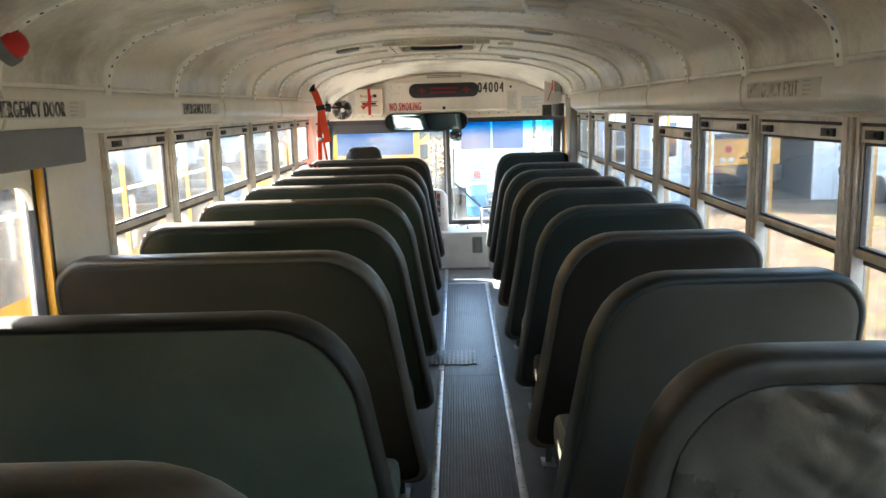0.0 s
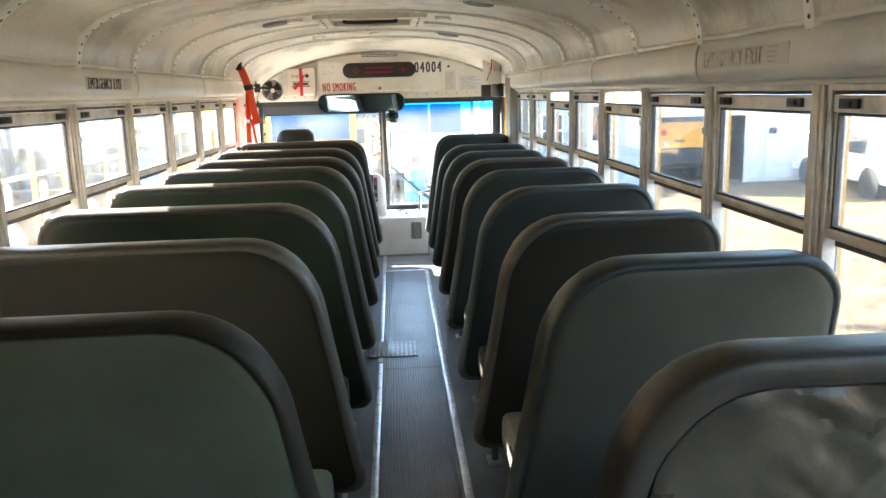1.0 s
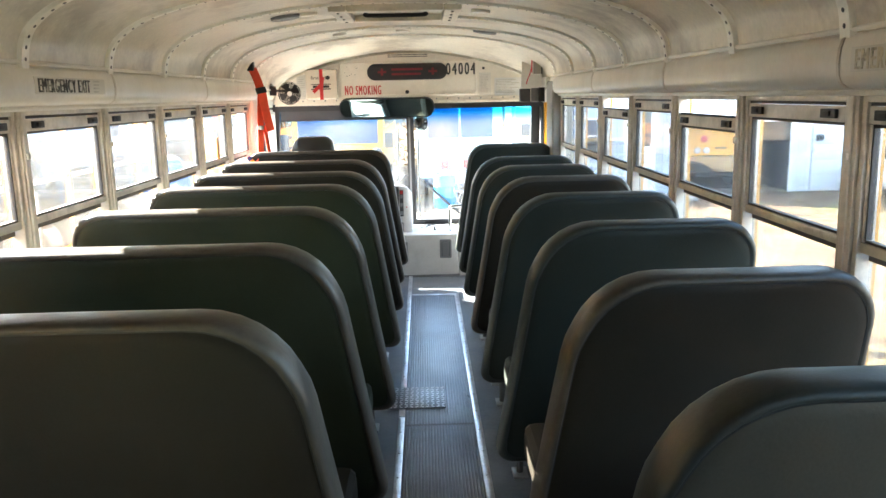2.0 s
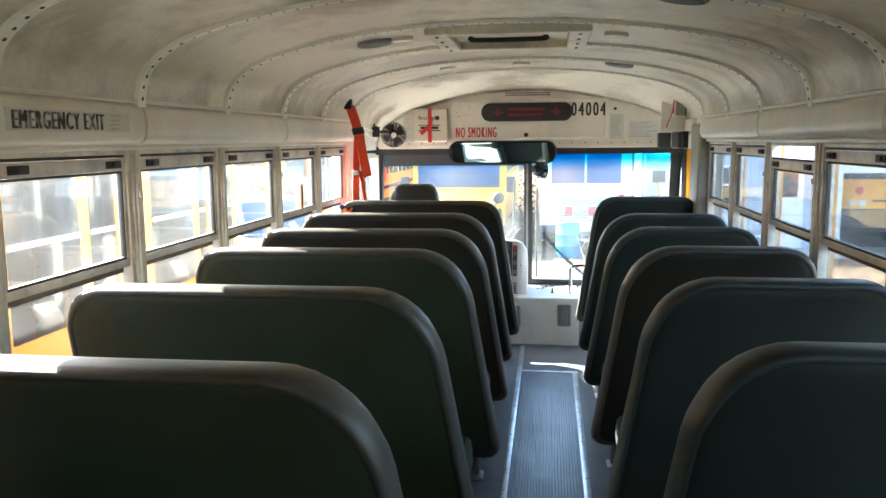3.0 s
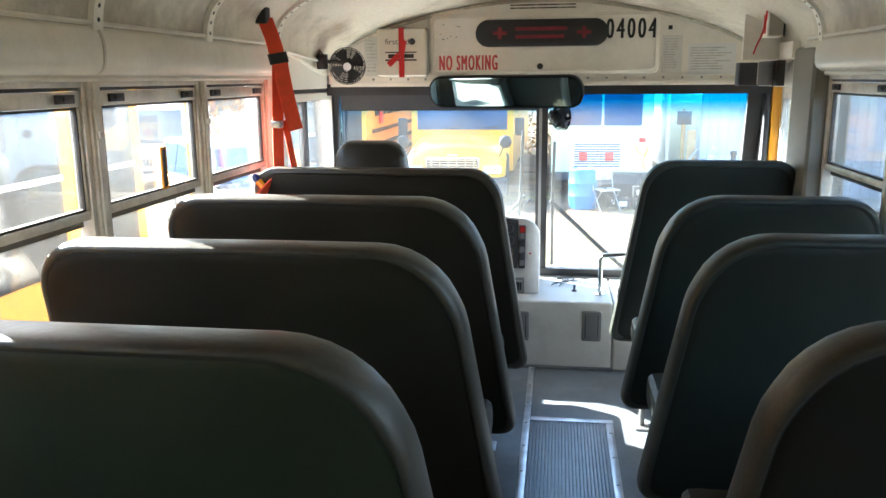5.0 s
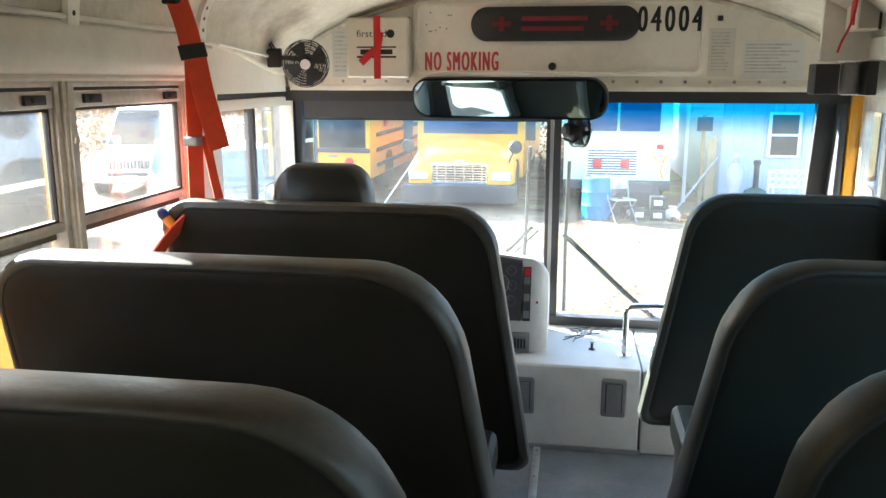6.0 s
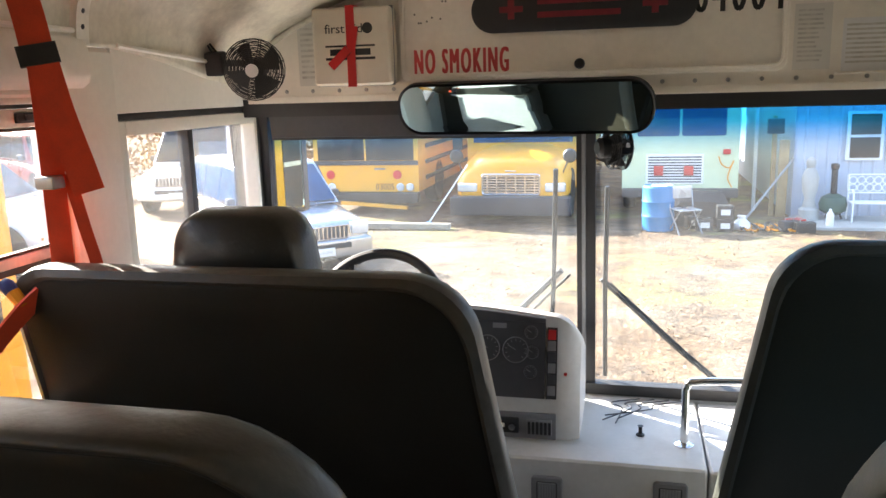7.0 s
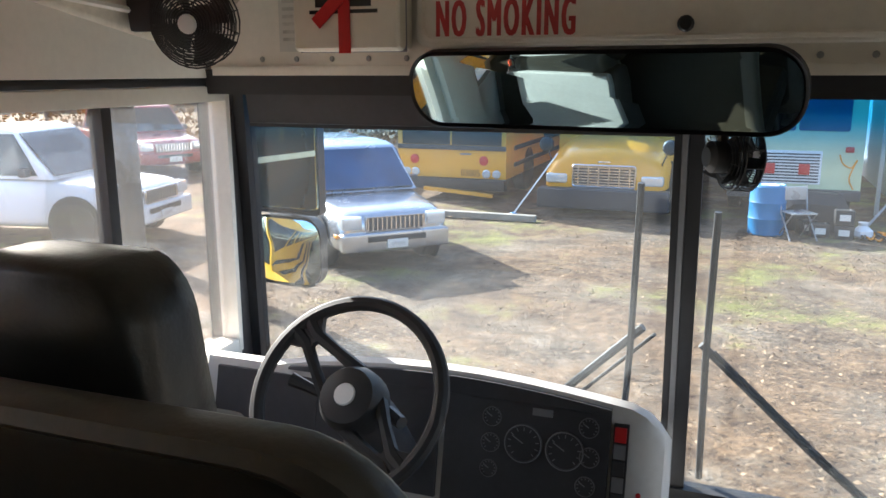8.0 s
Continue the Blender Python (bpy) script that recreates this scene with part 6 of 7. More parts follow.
# bus standing alongside, on the left: near side at x -2.38, nose at y 9.45
lb = thing("school_bus", "yellow school bus parked alongside with black rub rails", "school bus", pose(-3.6, 9.45, GROUND, 0, 0, 0))
bus_body(lb, 1.22, -11.25, 0.0, 0.45, 3.06, YELLOW)
side_glass(lb, 1, 1.22, [-0.05 - 0.706 * (i + 1) for i in range(15)], 1.70, 2.66)
rub_rails(lb, 1, 1.22, -11.2, -0.05, (1.30, 1.0, 0.7))
part("windscreen", B(-1.1, 1.1, -0.01, 0.012, 1.35, 2.5, bev=0.01), CARGLASS, lb, "dark windscreen")
part("bumper", B(-1.22, 1.22, 0.0, 0.22, 0.4, 0.7, bev=0.03), BLACK, lb, "black bumper")
for s in (-1, 1):
    for y in (-1.9, -8.9):
        wheel(lb, s * 1.08, y, 0.48, 0.28)

# flat-nosed yellow bus facing the yard
fbus = thing("school_bus", "flat-fronted yellow school bus with red lamps facing the yard", "school bus", pose(-5.55, 23.3, GROUND))
bus_body(fbus, 1.2, 0.0, 10.5, 0.45, 3.0, YELLOW)
part("windscreen_left", B(-1.1, -0.02, -0.012, 0.02, 1.135, 2.3, bev=0.01), CARGLASS, fbus, "dark windscreen half")
part("windscreen_right", B(0.02, 1.1, -0.012, 0.02, 1.135, 2.3, bev=0.01), CARGLASS, fbus, "dark windscreen half")
part("sill_band", B(-1.2, 1.2, -0.03, 0.0, 1.03, 1.13, bev=0.01), DARK, fbus)
part("bumper", B(-1.22, 1.22, -0.2, 0.05, 0.22, 0.45, bev=0.03), BLACK, fbus, "black bumper")
for x in (-0.82, 0.72):
    part("red_lamp", lathe(bmesh.new(), [(0.10, 0), (0.095, 0.02), (0.05, 0.03)], 20, pose(x, -0.001, 0.82, 90)), REDM, fbus, "round red lamp")
for x in (-1.0, -0.8, 0.78, 1.0):
    part("headlamp", lathe(bmesh.new(), [(0.09, 0), (0.09, 0.015), (0.07, 0.03)], 18, pose(x, -0.001, 0.55, 90)), LENS, fbus, "round headlamp")
part("fleet_number", text_bm("03005", 0.14, 0.42), BLACKINK, fbus, m=pose(0.22, -0.002, 0.49))
side_glass(fbus, 1, 1.2, [0.9 + 0.706 * i for i in range(12)], 1.75, 2.4)
rub_rails(fbus, 1, 1.2, 0.6, 10.4, (1.4, 1.05, 0.7))
part("marker_plate", B(0.2, 0.45, -0.002, 0.0, 0.93, 0.97), GREYP, fbus)
part("tow_board", B(-0.5, 1.0, -0.35, -0.25, 0.18, 0.25, m=pose(0, 0, 0, 0, 4, 0)), YELLOW, fbus, "yellow bar")
part("stop_arm", B(1.22, 1.25, 1.3, 1.7, 1.55, 1.95, bev=0.06), REDM, fbus, "red stop arm")
for s in (-1, 1):
    for y in (1.9, 8.3):
        wheel(fbus, s * 1.06, y, 0.5, 0.28)

# bonneted yellow bus
cb = thing("school_bus", "bonneted yellow school bus with chrome grille facing the yard", "school bus", pose(-2.15, 22.0, GROUND))
bus_body(cb, 1.2, 1.75, 11.5, 0.5, 3.05, YELLOW)
rings = []
for y, w, zt in ((0.0, 0.98, 1.06), (0.12, 1.08, 1.18), (0.5, 1.12, 1.28), (1.1, 1.13, 1.35), (1.76, 1.14, 1.41)):
    rings.append([(-w, y, 0.55), (-w, y, zt - 0.38), (-w * 0.86, y, zt - 0.14), (-w * 0.55, y, zt), (0, y, zt + 0.04), (w * 0.55, y, zt), (w * 0.86, y, zt - 0.14), (w, y, zt - 0.38), (w, y, 0.55)])
part("bonnet", loft(bmesh.new(), rings, True, True, True), YELLOW, cb, angle=45)
gr = part("grille", plate(-0.56, 0.56, 0.57, 0.96, 0.03, 0.01, -0.02), DARK, cb, "chrome barred grille")
part("grille_frame", tube(bmesh.new(), [(a, -0.022, b) for a, b in rrect(-0.56, 0.56, 0.57, 0.96, 0.04, 4)], 0.022, 6, True), CHROME, gr)
for i in range(7):
    part("grille_bar", B(-0.54, 0.54, -0.032, -0.0205, 0.60 + i * 0.052, 0.625 + i * 0.052), CHROME, gr)
for i in range(6):
    part("grille_upright", B(-0.47 + i * 0.185, -0.445 + i * 0.185, -0.036, -0.021, 0.58, 0.95), CHROME, gr)
for s in (-1, 1):
    part("headlamp", B(s * 0.86 - 0.20, s * 0.86 + 0.20, -0.03, 0.25, 0.62, 0.80, bev=0.05, seg=3), LENS, cb, "clear headlamp")
    mr = part("cross_mirror", lathe(bmesh.new(), [(0.02, -0.06), (0.11, -0.05), (0.14, 0.0), (0.11, 0.06), (0.03, 0.08)], 18, pose(s * 1.12, 0.25, 1.30, 90)), BLACK, cb, "black oval mirror on stalks")
    part("stalk", tube(bmesh.new(), [(s * 1.12, 0.25, 1.30), (s * 1.0, 0.2, 1.0), (s * 0.98, 0.3, 0.85)], 0.014, 6), BLACK, mr)
    part("side_mirror", B(s * 1.36 - 0.11, s * 1.36 + 0.11, 1.45, 1.5, 1.35, 1.75, bev=0.03), BLACK, cb, "black side mirror")
    for y in (0.95, 8.6):
        wheel(cb, s * 1.0, y, 0.5, 0.28)
part("bumper", B(-1.18, 1.18, -0.22, 0.10, 0.18, 0.55, bev=0.05, seg=3), DARK, cb, "black bumper")
part("maker_badge", B(-0.11, 0.11, -0.008, 0.02, 1.01, 1.04, bev=0.005), CHROME, cb)
part("windscreen", B(-1.06, 1.06, 1.735, 1.76, 1.46, 2.45, bev=0.01), BUSGLASS, cb, "dark windscreen")
for x in (-0.45, 0.45):
    part("wiper", tube(bmesh.new(), [(x, 1.73, 1.48), (x + 0.4, 1.725, 1.54)], 0.012, 6), BLACK, cb)
side_glass(cb, 1, 1.2, [2.6 + 0.706 * i for i in range(12)], 1.8, 2.45)

# cream step van with slatted grille and red lamps
ct = thing("cream_bus", "pale cream old bus with slatted grille and square red lamps", "old bus", pose(1.05, 23.0, GROUND))
bus_body(ct, 1.1, 0.0, 7.5, 0.55, 3.0, PALE)
for a, b in ((-0.82, -0.02), (0.03, 0.85)):
    part("windscreen", plate(a, b, 1.60, 2.35, 0.04, 0.0, -0.012), BUSGLASS, ct, "blue windscreen half")
gr = part("grille", plate(-0.64, 0.45, 0.66, 1.25, 0.02, 0.0, -0.012), WHITE, ct, "white grille panel")
for i in range(10):
    part("slat", B(-0.60, 0.41, -0.022, -0.0125, 0.69 + i * 0.054, 0.715 + i * 0.054), DARK, gr)
for x in (-0.40, 0.17):
    part("red_lamp", B(x - 0.09, x + 0.09, -0.05, -0.0225, 0.83, 1.02, bev=0.01), REDM, ct, "square red lamp")
part("hanging_strap", tube(bmesh.new(), smooth_path([(0.72, -0.03, 1.20), (0.78, -0.06, 1.05), (0.92, -0.05, 0.98), (1.0, -0.05, 1.12), (0.9, -0.04, 0.80), (0.98, -0.05, 0.60)], 5), 0.012, 6), AMBER, ct, "yellow strap")
part("side_lamp", B(0.80, 0.94, -0.06, 0.0, 1.24, 1.34, bev=0.02), REDM, ct)
part("bumper", B(-1.1, 1.1, -0.15, 0.05, 0.40, 0.58, bev=0.03), DARK, ct)
for s in (-1, 1):
    for y in (1.3, 5.8):
        wheel(ct, s * 0.95, y, 0.45, 0.26)


# ---- buildings ----
def ribbed_wall(bm, x0, x1, y, z0, z1, step=0.2, d=0.02):
    """Upright ribbed sheet facing -y."""
    prof, x = [], x0
    while x < x1 - 1e-6:
        e = min(x + step, x1)
        prof += [(x, y), (x + (e - x) * 0.7, y), (x + (e - x) * 0.78, y - d), (x + (e - x) * 0.92, y - d)]
        x = e
    prof.append((x1, y))
    loft(bm, [[(a, b, z0) for a, b in prof], [(a, b, z1) for a, b in prof]], loop=False)
    return bm


shed = thing("workshop_building", "pale metal-clad workshop with garage bays and a window", "workshop", pose(0, 0, 0))
Z0, Z1 = GROUND, 3.4
part("blue_siding", ribbed_wall(bmesh.new(), 3.16, 6.9, 23.0, Z0, Z1), SIDING, shed, "pale blue ribbed siding")
bm = bmesh.new()
box(bm, 3.16, 6.9, 23.02, 23.2, Z0, Z1)
box(bm, 3.14, 3.28, 23.02, 32.0, Z0, Z1)
part("side_wall", bm, SIDING, shed)
part("white_siding", ribbed_wall(bmesh.new(), 9.72, 10.22, 23.0, Z0, Z1), SIDEW, shed, "white ribbed siding")
ribs = ribbed_wall(bmesh.new(), 6.9, 7.0, 23.0, Z0, Z1)
ribbed_wall(ribs, 7.0, 9.72, 23.0, 0.66, Z1)
ribbed_wall(ribs, 10.22, 13.0, 23.0, 1.9, Z1)
ribbed_wall(ribs, 13.0, 22.0, 23.0, Z0, Z1)
part("white_siding", ribs, SIDEW, shed)
# bay walls take a dark colour in place of the unlit inside
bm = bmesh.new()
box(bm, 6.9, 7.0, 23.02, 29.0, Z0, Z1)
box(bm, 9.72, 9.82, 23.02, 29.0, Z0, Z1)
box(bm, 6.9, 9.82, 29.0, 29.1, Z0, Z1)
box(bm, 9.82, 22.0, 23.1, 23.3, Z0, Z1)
part("bay_walls", bm, DARK, shed, "open garage bay, walls darkened for its unlit inside")
part("bay_door_frame", B(9.64, 9.72, 22.93, 23.01, Z0, 0.66), WHITE, shed)
gd = part("garage_door", B(10.24, 12.98, 22.99, 23.05, Z0, 1.9), WHITE, shed, "white panelled garage door")
for i in range(7):
    part("panel", B(10.26, 12.96, 22.962, 22.988, Z0 + 0.02 + i * 0.405, Z0 + 0.385 + i * 0.405, bev=0.012), SIDEW, gd)
dr = part("personnel_door", B(5.28, 6.12, 22.93, 22.978, Z0, 1.15, bev=0.01), WHITE, shed, "white half-glazed door")
part("door_glass", B(5.42, 5.98, 22.918, 22.929, 0.1, 1.0, bev=0.005), CARGLASS, dr)
wn = part("window", B(4.02, 4.65, 22.92, 22.978, -0.06, 0.85, bev=0.01), WHITE, shed, "white sash window")
for z0, z1 in ((-0.01, 0.37), (0.42, 0.80)):
    part("pane", B(4.08, 4.59, 22.905, 22.919, z0, z1), CARGLASS, wn)
part("number_board", B(10.3, 10.5, 22.93, 22.96, 0.14, 0.30), BLACK, shed, "small dark sign on the garage door")
part("roof", prism(bmesh.new(), [(22.6, 3.38), (22.6, 3.5), (28.0, 5.2), (33.4, 3.5), (33.4, 3.38)], "x", 2.6, 22.3), ROOFM, shed)
nose_in = thing("garaged_bus", "yellow flat-fronted bus standing in the open garage bay", "school bus", pose(8.05, 23.6, GROUND))
bus_body(nose_in, 0.95, 0.0, 5.0, 0.95, 2.75, YELLOW)
part("windscreen", B(-0.88, 0.88, -0.012, 0.02, 1.66, 2.4, bev=0.02), BUSGLASS, nose_in, "pale reflecting windscreen")
part("bumper", B(-0.97, 0.97, -0.16, 0.1, 0.5, 0.93, bev=0.03), BLACK, nose_in, "black bumper")
part("chassis", B(-0.6, 0.6, 0.12, 4.6, 0.35, 0.94, bev=0.03), BLACK, nose_in)
part("red_lamp", lathe(bmesh.new(), [(0.10, 0), (0.09, 0.02), (0.05, 0.03)], 16, pose(-0.45, -0.001, 1.38, 90)), REDM, nose_in, "round red lamp")
for x in (-0.62, -0.38):
    part("headlamp", lathe(bmesh.new(), [(0.09, 0), (0.09, 0.015), (0.07, 0.03)], 16, pose(x, -0.001, 1.08, 90)), LENS, nose_in, "round headlamp")
part("number_bars", bars(bmesh.new(), -0.15, 0.3, 1.08, 1.2, 1, -0.002, seed=4), BLACKINK, nose_in)
for sx in (-1, 1):
    for y in (1.2, 4.0):
        wheel(nose_in, sx * 0.78, y, 0.46, 0.24)

# ---- things in the yard ----
brl = thing("barrel", "blue plastic barrel standing in the yard", "barrel", pose(0.615, 21.45, GROUND) @ Matrix.Scale(0.94, 4))
part("drum", lathe(bmesh.new(), [(0.27, 0.0), (0.295, 0.03), (0.30, 0.28), (0.31, 0.30), (0.30, 0.32), (0.30, 0.56), (0.31, 0.58), (0.30, 0.60), (0.295, 0.85), (0.27, 0.88), (0.26, 0.86)], 28), BLUEP, brl)
part("rag", B(-0.12, 0.16, -0.16, 0.1, 0.862, 0.885, bev=0.01), WHITE, brl, "white rag on the lid")

ch = thing("folding_chair", "grey folding chair beside the barrel", "chair", pose(1.08, 21.2, GROUND, 0, 0, 25))
part("seat", B(-0.21, 0.21, -0.2, 0.2, 0.42, 0.445, bev=0.01), GREYCAR, ch)
part("backrest", B(-0.21, 0.21, 0.20, 0.225, 0.60, 0.82, bev=0.01), GREYCAR, ch)
for s in (-1, 1):
    part("leg", tube(bmesh.new(), [(s * 0.22, 0.24, 0.85), (s * 0.22, 0.15, 0.42), (s * 0.22, -0.22, 0.0)], 0.013, 6), STEEL, ch)
    part("leg", tube(bmesh.new(), [(s * 0.20, -0.18, 0.43), (s * 0.20, 0.24, 0.0)], 0.013, 6), STEEL, ch)
crate = None
for i, (x, y, z, a) in enumerate(((1.42, 21.45, 0, 5), (1.78, 21.4, 0, -8), (1.76, 21.42, 0.24, 3), (1.25, 21.7, 0, 20))):
    m = pose(x, y, GROUND + z, 0, 0, a)
    if crate is None:
        crate = thing("battery_box", "black battery box with white label on the gravel", "battery", m, group="batteries")
        part("case", B(-0.14, 0.14, -0.1, 0.1, 0.0, 0.235, bev=0.012), BLACK, crate)
        part("label", B(-0.08, 0.08, -0.104, -0.1005, 0.07, 0.17), PAPER, crate, "white label")
        part("terminal", lathe(bmesh.new(), [(0.015, 0.23), (0.012, 0.25)], 8, pose(0.08, 0, 0)), STEEL, crate)
    else:
        copy_thing(crate, m)
tarp = part("covered_load", body_loft([(0, 0.5, 0.35, 0.0, 0.3, 0.45), (0.2, 0.55, 0.45, 0.0, 0.4, 0.62), (0.7, 0.55, 0.45, 0.0, 0.4, 0.58)]), BLACK, m=pose(1.35, 21.9, GROUND))
tagged(tarp, "dark covered heap behind the batteries", "tarpaulin")
for i in range(3):
    rr = random.Random(i)
    pts = [(2.0 + 1.0 * k / 14 + rr.uniform(-0.04, 0.04), 21.6 + 0.35 * math.sin(k * 1.3 + i * 2) + rr.uniform(-0.1, 0.1), GROUND + 0.04 + 0.02 * i) for k in range(15)]
    h = part("hose", tube(bmesh.new(), smooth_path(pts, 4), 0.02, 6), AMBER if i < 2 else BLACK)
    tagged(h, "loose yellow hose lying on the ground" if i < 2 else "loose black hose lying on the ground", "hose", "hoses")
for x, y, col_, lab_ in ((2.85, 21.5, DARK, "dark tool box on the ground"), (3.08, 21.35, BLACK, "black tool box on the ground"), (2.98, 21.7, REDM, "red tool box on the ground")):
    tb = thing("tool_box", lab_, "tool box", pose(x, y, GROUND, 0, 0, x * 40 % 30))
    part("case", B(-0.16, 0.16, -0.1, 0.1, 0, 0.2, bev=0.015), col_, tb)
    part("handle", tube(bmesh.new(), smooth_path([(-0.08, 0, 0.2), (-0.07, 0, 0.25), (0.07, 0, 0.25), (0.08, 0, 0.2)], 4), 0.008, 6), STEEL, tb)
bag = part("plastic_bag", lathe(bmesh.new(), [(0.10, 0), (0.16, 0.06), (0.15, 0.14), (0.06, 0.22), (0.08, 0.27)], 10, pose(2.06, 21.55, GROUND)), WHITE)
tagged(bag, "crumpled white plastic bag on the ground", "plastic bag")
bottle = part("spray_bottle", lathe(bmesh.new(), [(0.06, 0), (0.065, 0.02), (0.065, 0.2), (0.03, 0.26), (0.02, 0.3)], 14, pose(3.56, 21.75, GROUND + 0.07)), WHITE)
tagged(bottle, "white plastic bottle on the paving", "bottle")
stat = part("statue", lathe(bmesh.new(), [(0.20, 0), (0.20, 0.2), (0.13, 0.25), (0.10, 0.42), (0.15, 0.62), (0.17, 0.85), (0.12, 1.0), (0.07, 1.06), (0.10, 1.14), (0.09, 1.22), (0.02, 1.28)], 16, pose(3.35, 22.5, GROUND + 0.07) @ Matrix.Scale(0.9, 4)), CONC)
tagged(stat, "pale concrete garden statue against the siding", "statue")
sm = thing("smoker", "dark green outdoor stove with a tall black flue", "stove", pose(3.76, 22.5, GROUND + 0.07) @ Matrix.Scale(0.82, 4))
part("body", lathe(bmesh.new(), [(0.12, 0.1), (0.27, 0.2), (0.30, 0.35), (0.25, 0.5), (0.10, 0.58)], 20), mat("dark_green_iron", (0.03, 0.08, 0.06), 0.5, var=0.2), sm)
part("flue", lathe(bmesh.new(), [(0.07, 0.55), (0.065, 1.12), (0.09, 1.14), (0.09, 1.24), (0.02, 1.26)], 14), BLACK, sm)
for a in range(3):
    part("leg", tube(bmesh.new(), [(0.14 * math.cos(a * 2.1), 0.14 * math.sin(a * 2.1), 0.15), (0.2 * math.cos(a * 2.1), 0.2 * math.sin(a * 2.1), 0.0)], 0.02, 6), BLACK, sm)
bn = thing("garden_bench", "white ornate metal garden bench against the siding", "bench", pose(4.64, 22.45, GROUND) @ Matrix.Scale(0.93, 4))
for i in range(4):
    part("seat_slat", B(-0.68, 0.68, -0.35 + i * 0.1, -0.27 + i * 0.1, 0.43, 0.455, bev=0.006), WHITE, bn)
bm = bmesh.new()
for i in range(9):
    for j in range(2):
        tube(bm, [(-0.6 + i * 0.15 + 0.07 * math.cos(a), 0.08, 0.70 + j * 0.15 + 0.07 * math.sin(a)) for a in [2 * math.pi * k / 12 for k in range(12)]], 0.011, 5, True)
part("back_tracery", bm, WHITE, bn)
for z in (0.60, 0.96):
    part("back_rail", tube(bmesh.new(), [(-0.68, 0.08, z), (0.68, 0.08, z)], 0.016, 6), WHITE, bn)
for s in (-1, 1):
    part("end_frame", tube(bmesh.new(), smooth_path([(s * 0.68, 0.12, 0.0), (s * 0.68, 0.06, 0.45), (s * 0.68, 0.09, 0.97), (s * 0.68, 0.08, 0.66), (s * 0.68, -0.36, 0.66), (s * 0.68, -0.34, 0.0)], 4), 0.018, 6), WHITE, bn)
pl = part("leaning_pole", tube(bmesh.new(), [(2.1, 21.9, GROUND + 0.05), (3.12, 22.95, -0.02)], 0.022, 6), STEEL)
tagged(pl, "long pale pole leaning against the building corner", "pole")
pst = part("post", B(2.54, 2.61, 23.9, 23.97, GROUND, 3.4, bev=0.01), WHITE)
tagged(pst, "white post standing beside the workshop", "post")
mop = thing("mop", "long-handled mop leaning against the bonneted bus", "mop")
part("handle", tube(bmesh.new(), [(-3.66, 21.4, GROUND + 0.10), (-2.98, 21.9, 0.0)], 0.016, 6), WHITE, mop)
part("head", lathe(bmesh.new(), [(0.05, 0.12), (0.12, 0.05), (0.14, 0.0)], 12, pose(-3.66, 21.4, GROUND)), BLUEP, mop, "blue mop head")
slab = part("pavement", B(3.22, 6.8, 21.6, 22.95, GROUND - 0.05, GROUND + 0.07, bev=0.02), CONC)
tagged(slab, "pale concrete slab along the workshop wall", "pavement", kind="structure")
tmb = part("timber", B(-7.4, -3.2, 21.15, 21.3, GROUND, GROUND + 0.12, bev=0.02), mat("grey_timber", (0.35, 0.31, 0.25), 0.8, var=0.25, scale=3, bump=0.3))
tagged(tmb, "weathered timber lying on the ground before the buses", "timber")


# ---- trees and distance ----
def bare_tree(h, seed):
    """Trunk, forking limbs and fine twigs with some dry leaves."""
    rnd = random.Random(seed)
    t = thing("tree", "tall bare winter tree with a few dry leaves", "tree", group="yard trees")
    bm, tips = bmesh.new(), []

    def grow(p, d, l, r, lev):
        pts, q, e = [p], p, d
        for _ in range(3):
            e = (e + Vector((rnd.uniform(-1, 1), rnd.uniform(-1, 1), rnd.uniform(-0.3, 0.7))) * 0.17).normalized()
            q = q + e * l / 3
            pts.append(q)
        tube(bm, pts, [r, r * 0.85, r * 0.7, r * 0.5], 6 if lev < 2 else 4)
        if lev >= 3:
            tips.append(q)
            return
        for k in range(3 if lev else 5):
            s = pts[1 + k % 3]
            a = rnd.uniform(0, 6.28)
            nd = (e * 0.75 + Vector((math.cos(a), math.sin(a), 0.35)) * 0.75).normalized()
            grow(s, nd, l * rnd.uniform(0.5, 0.7), r * 0.5, lev + 1)
        grow(q, e, l * 0.6, r * 0.5, lev + 1)
    grow(Vector((0, 0, -0.2)), Vector((0, 0, 1)), h * 0.45, h * 0.018, 0)
    part("trunk", bm, BARK, t)
    lf = bmesh.new()
    for p in tips:
        for _ in range(5):
            c = p + Vector((rnd.gauss(0, 0.3), rnd.gauss(0, 0.3), rnd.gauss(0, 0.3)))
            a, b = Vector((rnd.gauss(0, 1), rnd.gauss(0, 1), rnd.gauss(0, 1))).normalized() * 0.09, Vector((rnd.gauss(0, 1), rnd.gauss(0, 1), rnd.gauss(0, 1))).normalized() * 0.06
            lf.faces.new([lf.verts.new(c - a), lf.verts.new(c + b), lf.verts.new(c + a), lf.verts.new(c - b)])
    part("crown", lf, DEADLEAF, t, "sparse brown leaves")
    return t


protos = [bare_tree(12, 1), bare_tree(14, 7), bare_tree(10, 12)]
rnd = random.Random(21)
spots = [(2.6, 36), (1.0, 40), (4.0, 39), (-1.5, 38), (-7.5, 37), (-10.5, 34), (-36, 42), (-12, 44), (-40, 30), (-38, 36), (-44, 40), (-23, 22), (-28, 24), (-26, 16), (-30, 18), (-25, 9), (-29, 5), (-13, 42), (-5, 43), (-32, 11), (8, 42), (14, 40), (-20, 42)]
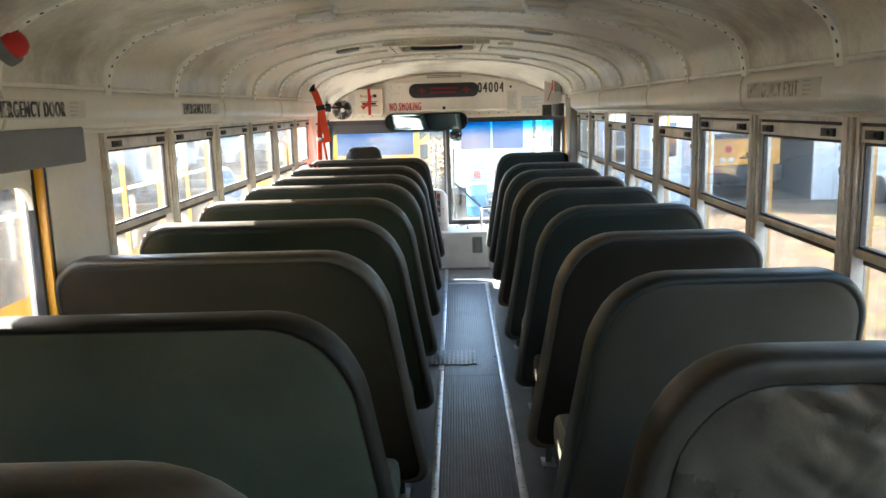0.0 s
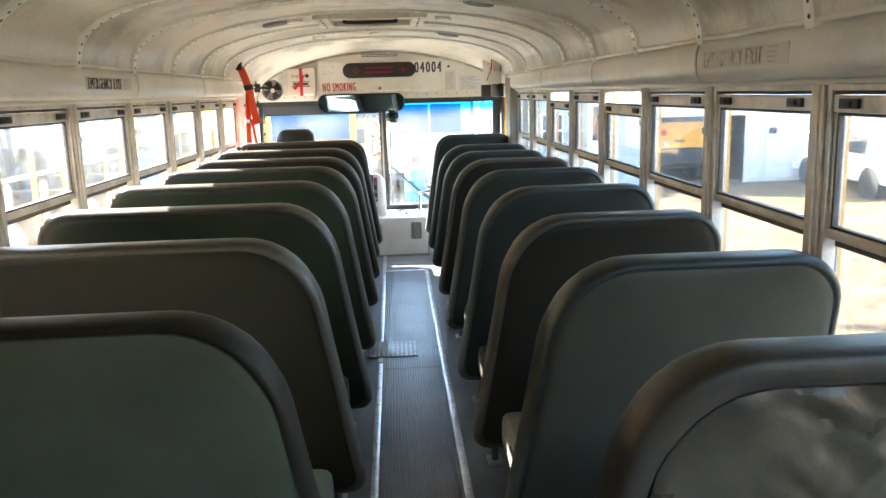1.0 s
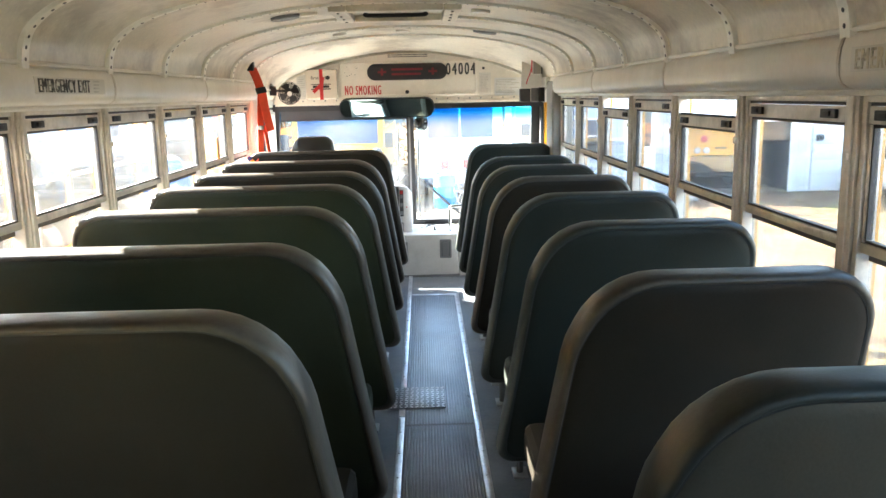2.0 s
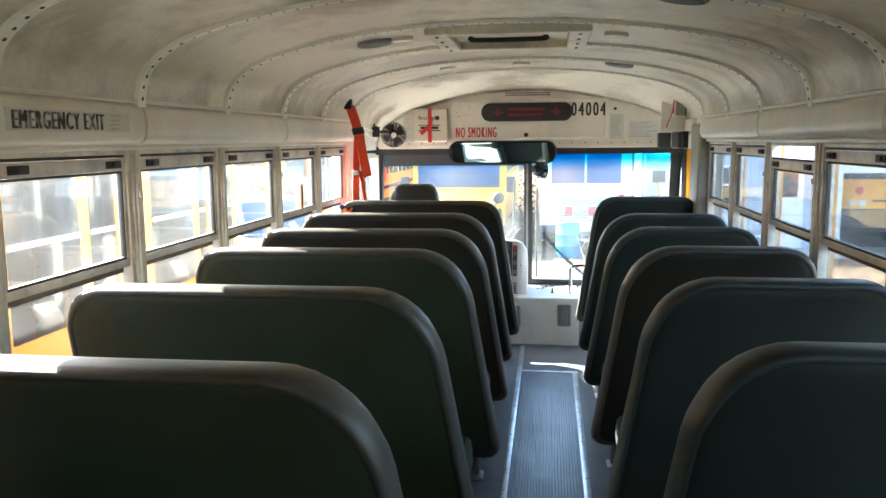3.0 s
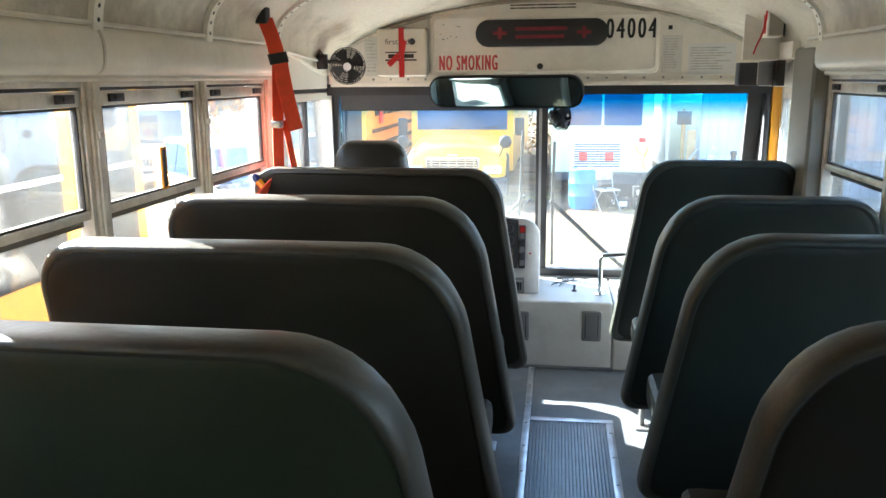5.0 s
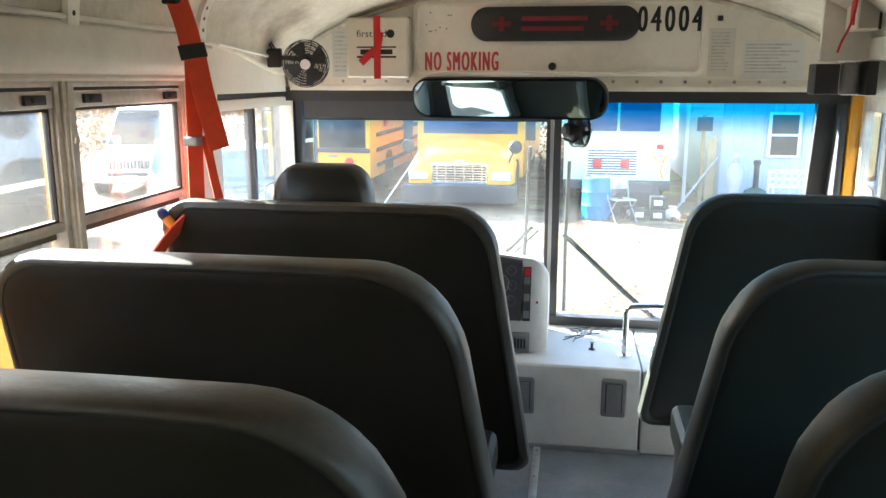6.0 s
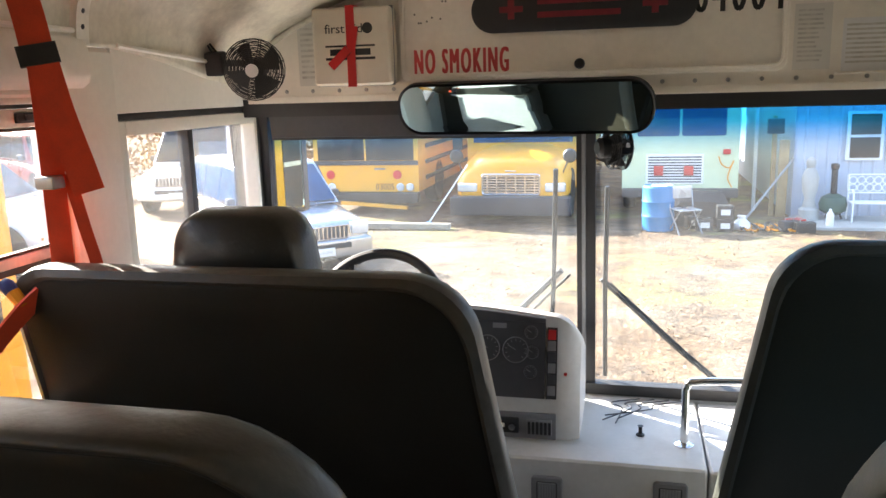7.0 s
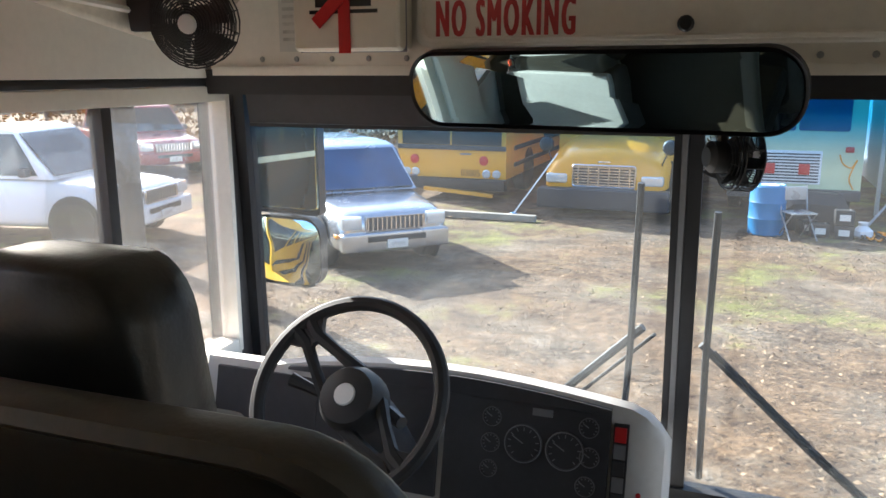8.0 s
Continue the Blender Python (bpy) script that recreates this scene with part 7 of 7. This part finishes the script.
for i, (x, y) in enumerate(spots):
    m = pose(x, y, GROUND, 0, 0, rnd.uniform(0, 360)) @ Matrix.Scale(rnd.uniform(0.85, 1.15), 4)
    if i < 3:
        protos[i].matrix_basis = pose(x, y, GROUND, 0, 0, 40 * i)
    else:
        copy_thing(protos[i % 3], pose(x, y, GROUND, 0, 0, rnd.uniform(0, 360)))
bm = bmesh.new()
ring = []
for k in range(241):
    a = 2 * math.pi * k / 240
    r = 62 + 8 * noise.noise((math.cos(a) * 3, math.sin(a) * 3, 2))
    h = 7.5 + 4 * noise.noise((math.cos(a) * 9, math.sin(a) * 9, 1)) + 2.5 * noise.noise((math.cos(a) * 60, math.sin(a) * 60, 4))
    ring.append([(r * math.cos(a), 12 + r * math.sin(a), GROUND - 0.5), ((r + 3) * math.cos(a), 12 + (r + 3) * math.sin(a), GROUND + h * 0.6), ((r + 6) * math.cos(a), 12 + (r + 6) * math.sin(a), GROUND + h)])
fw = part("far_woods", loft(bm, ring, loop=False), WOODS, angle=180)
tagged(fw, "brown leafless woods round the yard", "woods", kind="stuff")


def brush_clump(bm, c, r, n, rnd):
    """Leaves of a scrubby bush, thrown about a stem."""
    for _ in range(n):
        p = Vector((rnd.gauss(0, 0.5), rnd.gauss(0, 0.5), abs(rnd.gauss(0, 0.55)))) * r + Vector(c)
        a = Vector((rnd.gauss(0, 1), rnd.gauss(0, 1), rnd.gauss(0, 1))).normalized() * rnd.uniform(0.06, 0.14)
        b = Vector((rnd.gauss(0, 1), rnd.gauss(0, 1), rnd.gauss(0, 1))).normalized() * rnd.uniform(0.04, 0.09)
        bm.faces.new([bm.verts.new(p - a), bm.verts.new(p + b), bm.verts.new(p + a), bm.verts.new(p - b)])


rnd = random.Random(5)
bm, tw = bmesh.new(), bmesh.new()
for i in range(95):
    x = rnd.uniform(-34, 2.6)
    y = 34 + rnd.uniform(-1.5, 4) - (0 if x > -12 else (-x - 12) * 0.55)
    brush_clump(bm, (x, y, GROUND), rnd.uniform(1.2, 2.6), 170, rnd)
bs = part("brush", bm, DEADLEAF)
tagged(bs, "brown scrub and dry leaves along the edge of the yard", "scrub", kind="stuff")
up = thing("utility_pole", "dark weathered wooden pole standing in the lot", "pole", pose(-7.96, 16.5, GROUND))
part("shaft", lathe(bmesh.new(), [(0.18, -0.2), (0.175, 0.0), (0.16, 4.0), (0.12, 8.5)], 14), POLEWOOD, up)


# dry leaves lying on the yard
rnd = random.Random(8)
bm = bmesh.new()
for i in range(24000):
    x, y = rnd.uniform(-9, 9), rnd.uniform(10.5, 21.5)
    if noise.noise((x * 0.5, y * 0.5, 3)) + rnd.uniform(-0.5, 0.5) < 0:
        continue
    a, s, k = rnd.uniform(0, 6.28), rnd.uniform(0.012, 0.030), rnd.uniform(0.0, 0.015)
    c = Vector((x, y, GROUND + 0.035))
    u, v = Vector((math.cos(a), math.sin(a), rnd.uniform(-0.25, 0.25))) * s, Vector((-math.sin(a), math.cos(a), rnd.uniform(-0.25, 0.25))) * s * 0.6
    bm.faces.new([bm.verts.new(c - u), bm.verts.new(c + v + Vector((0, 0, k))), bm.verts.new(c + u), bm.verts.new(c - v)])
ll = part("leaf_litter", bm, LITTER)
tagged(ll, "scattered dry brown leaves on the gravel yard", "dead leaves", kind="stuff")

bd = part("leaning_board", B(2.88, 3.06, 0.0, 0.03, 0.0, 1.5, bev=0.004, m=pose(0, 23.12, GROUND, 3)), TAN)
tagged(bd, "narrow tan board leaning beside the workshop", "board")
mp = thing("meter_post", "dark meter box on a post beside the workshop", "meter post", pose(2.82, 23.3, GROUND))
part("post", B(-0.04, 0.04, -0.04, 0.04, 0, 1.95, bev=0.005), TAN, mp)
part("box", B(-0.15, 0.15, -0.16, -0.045, 1.61, 1.90, bev=0.015), DARK, mp, "dark meter box")
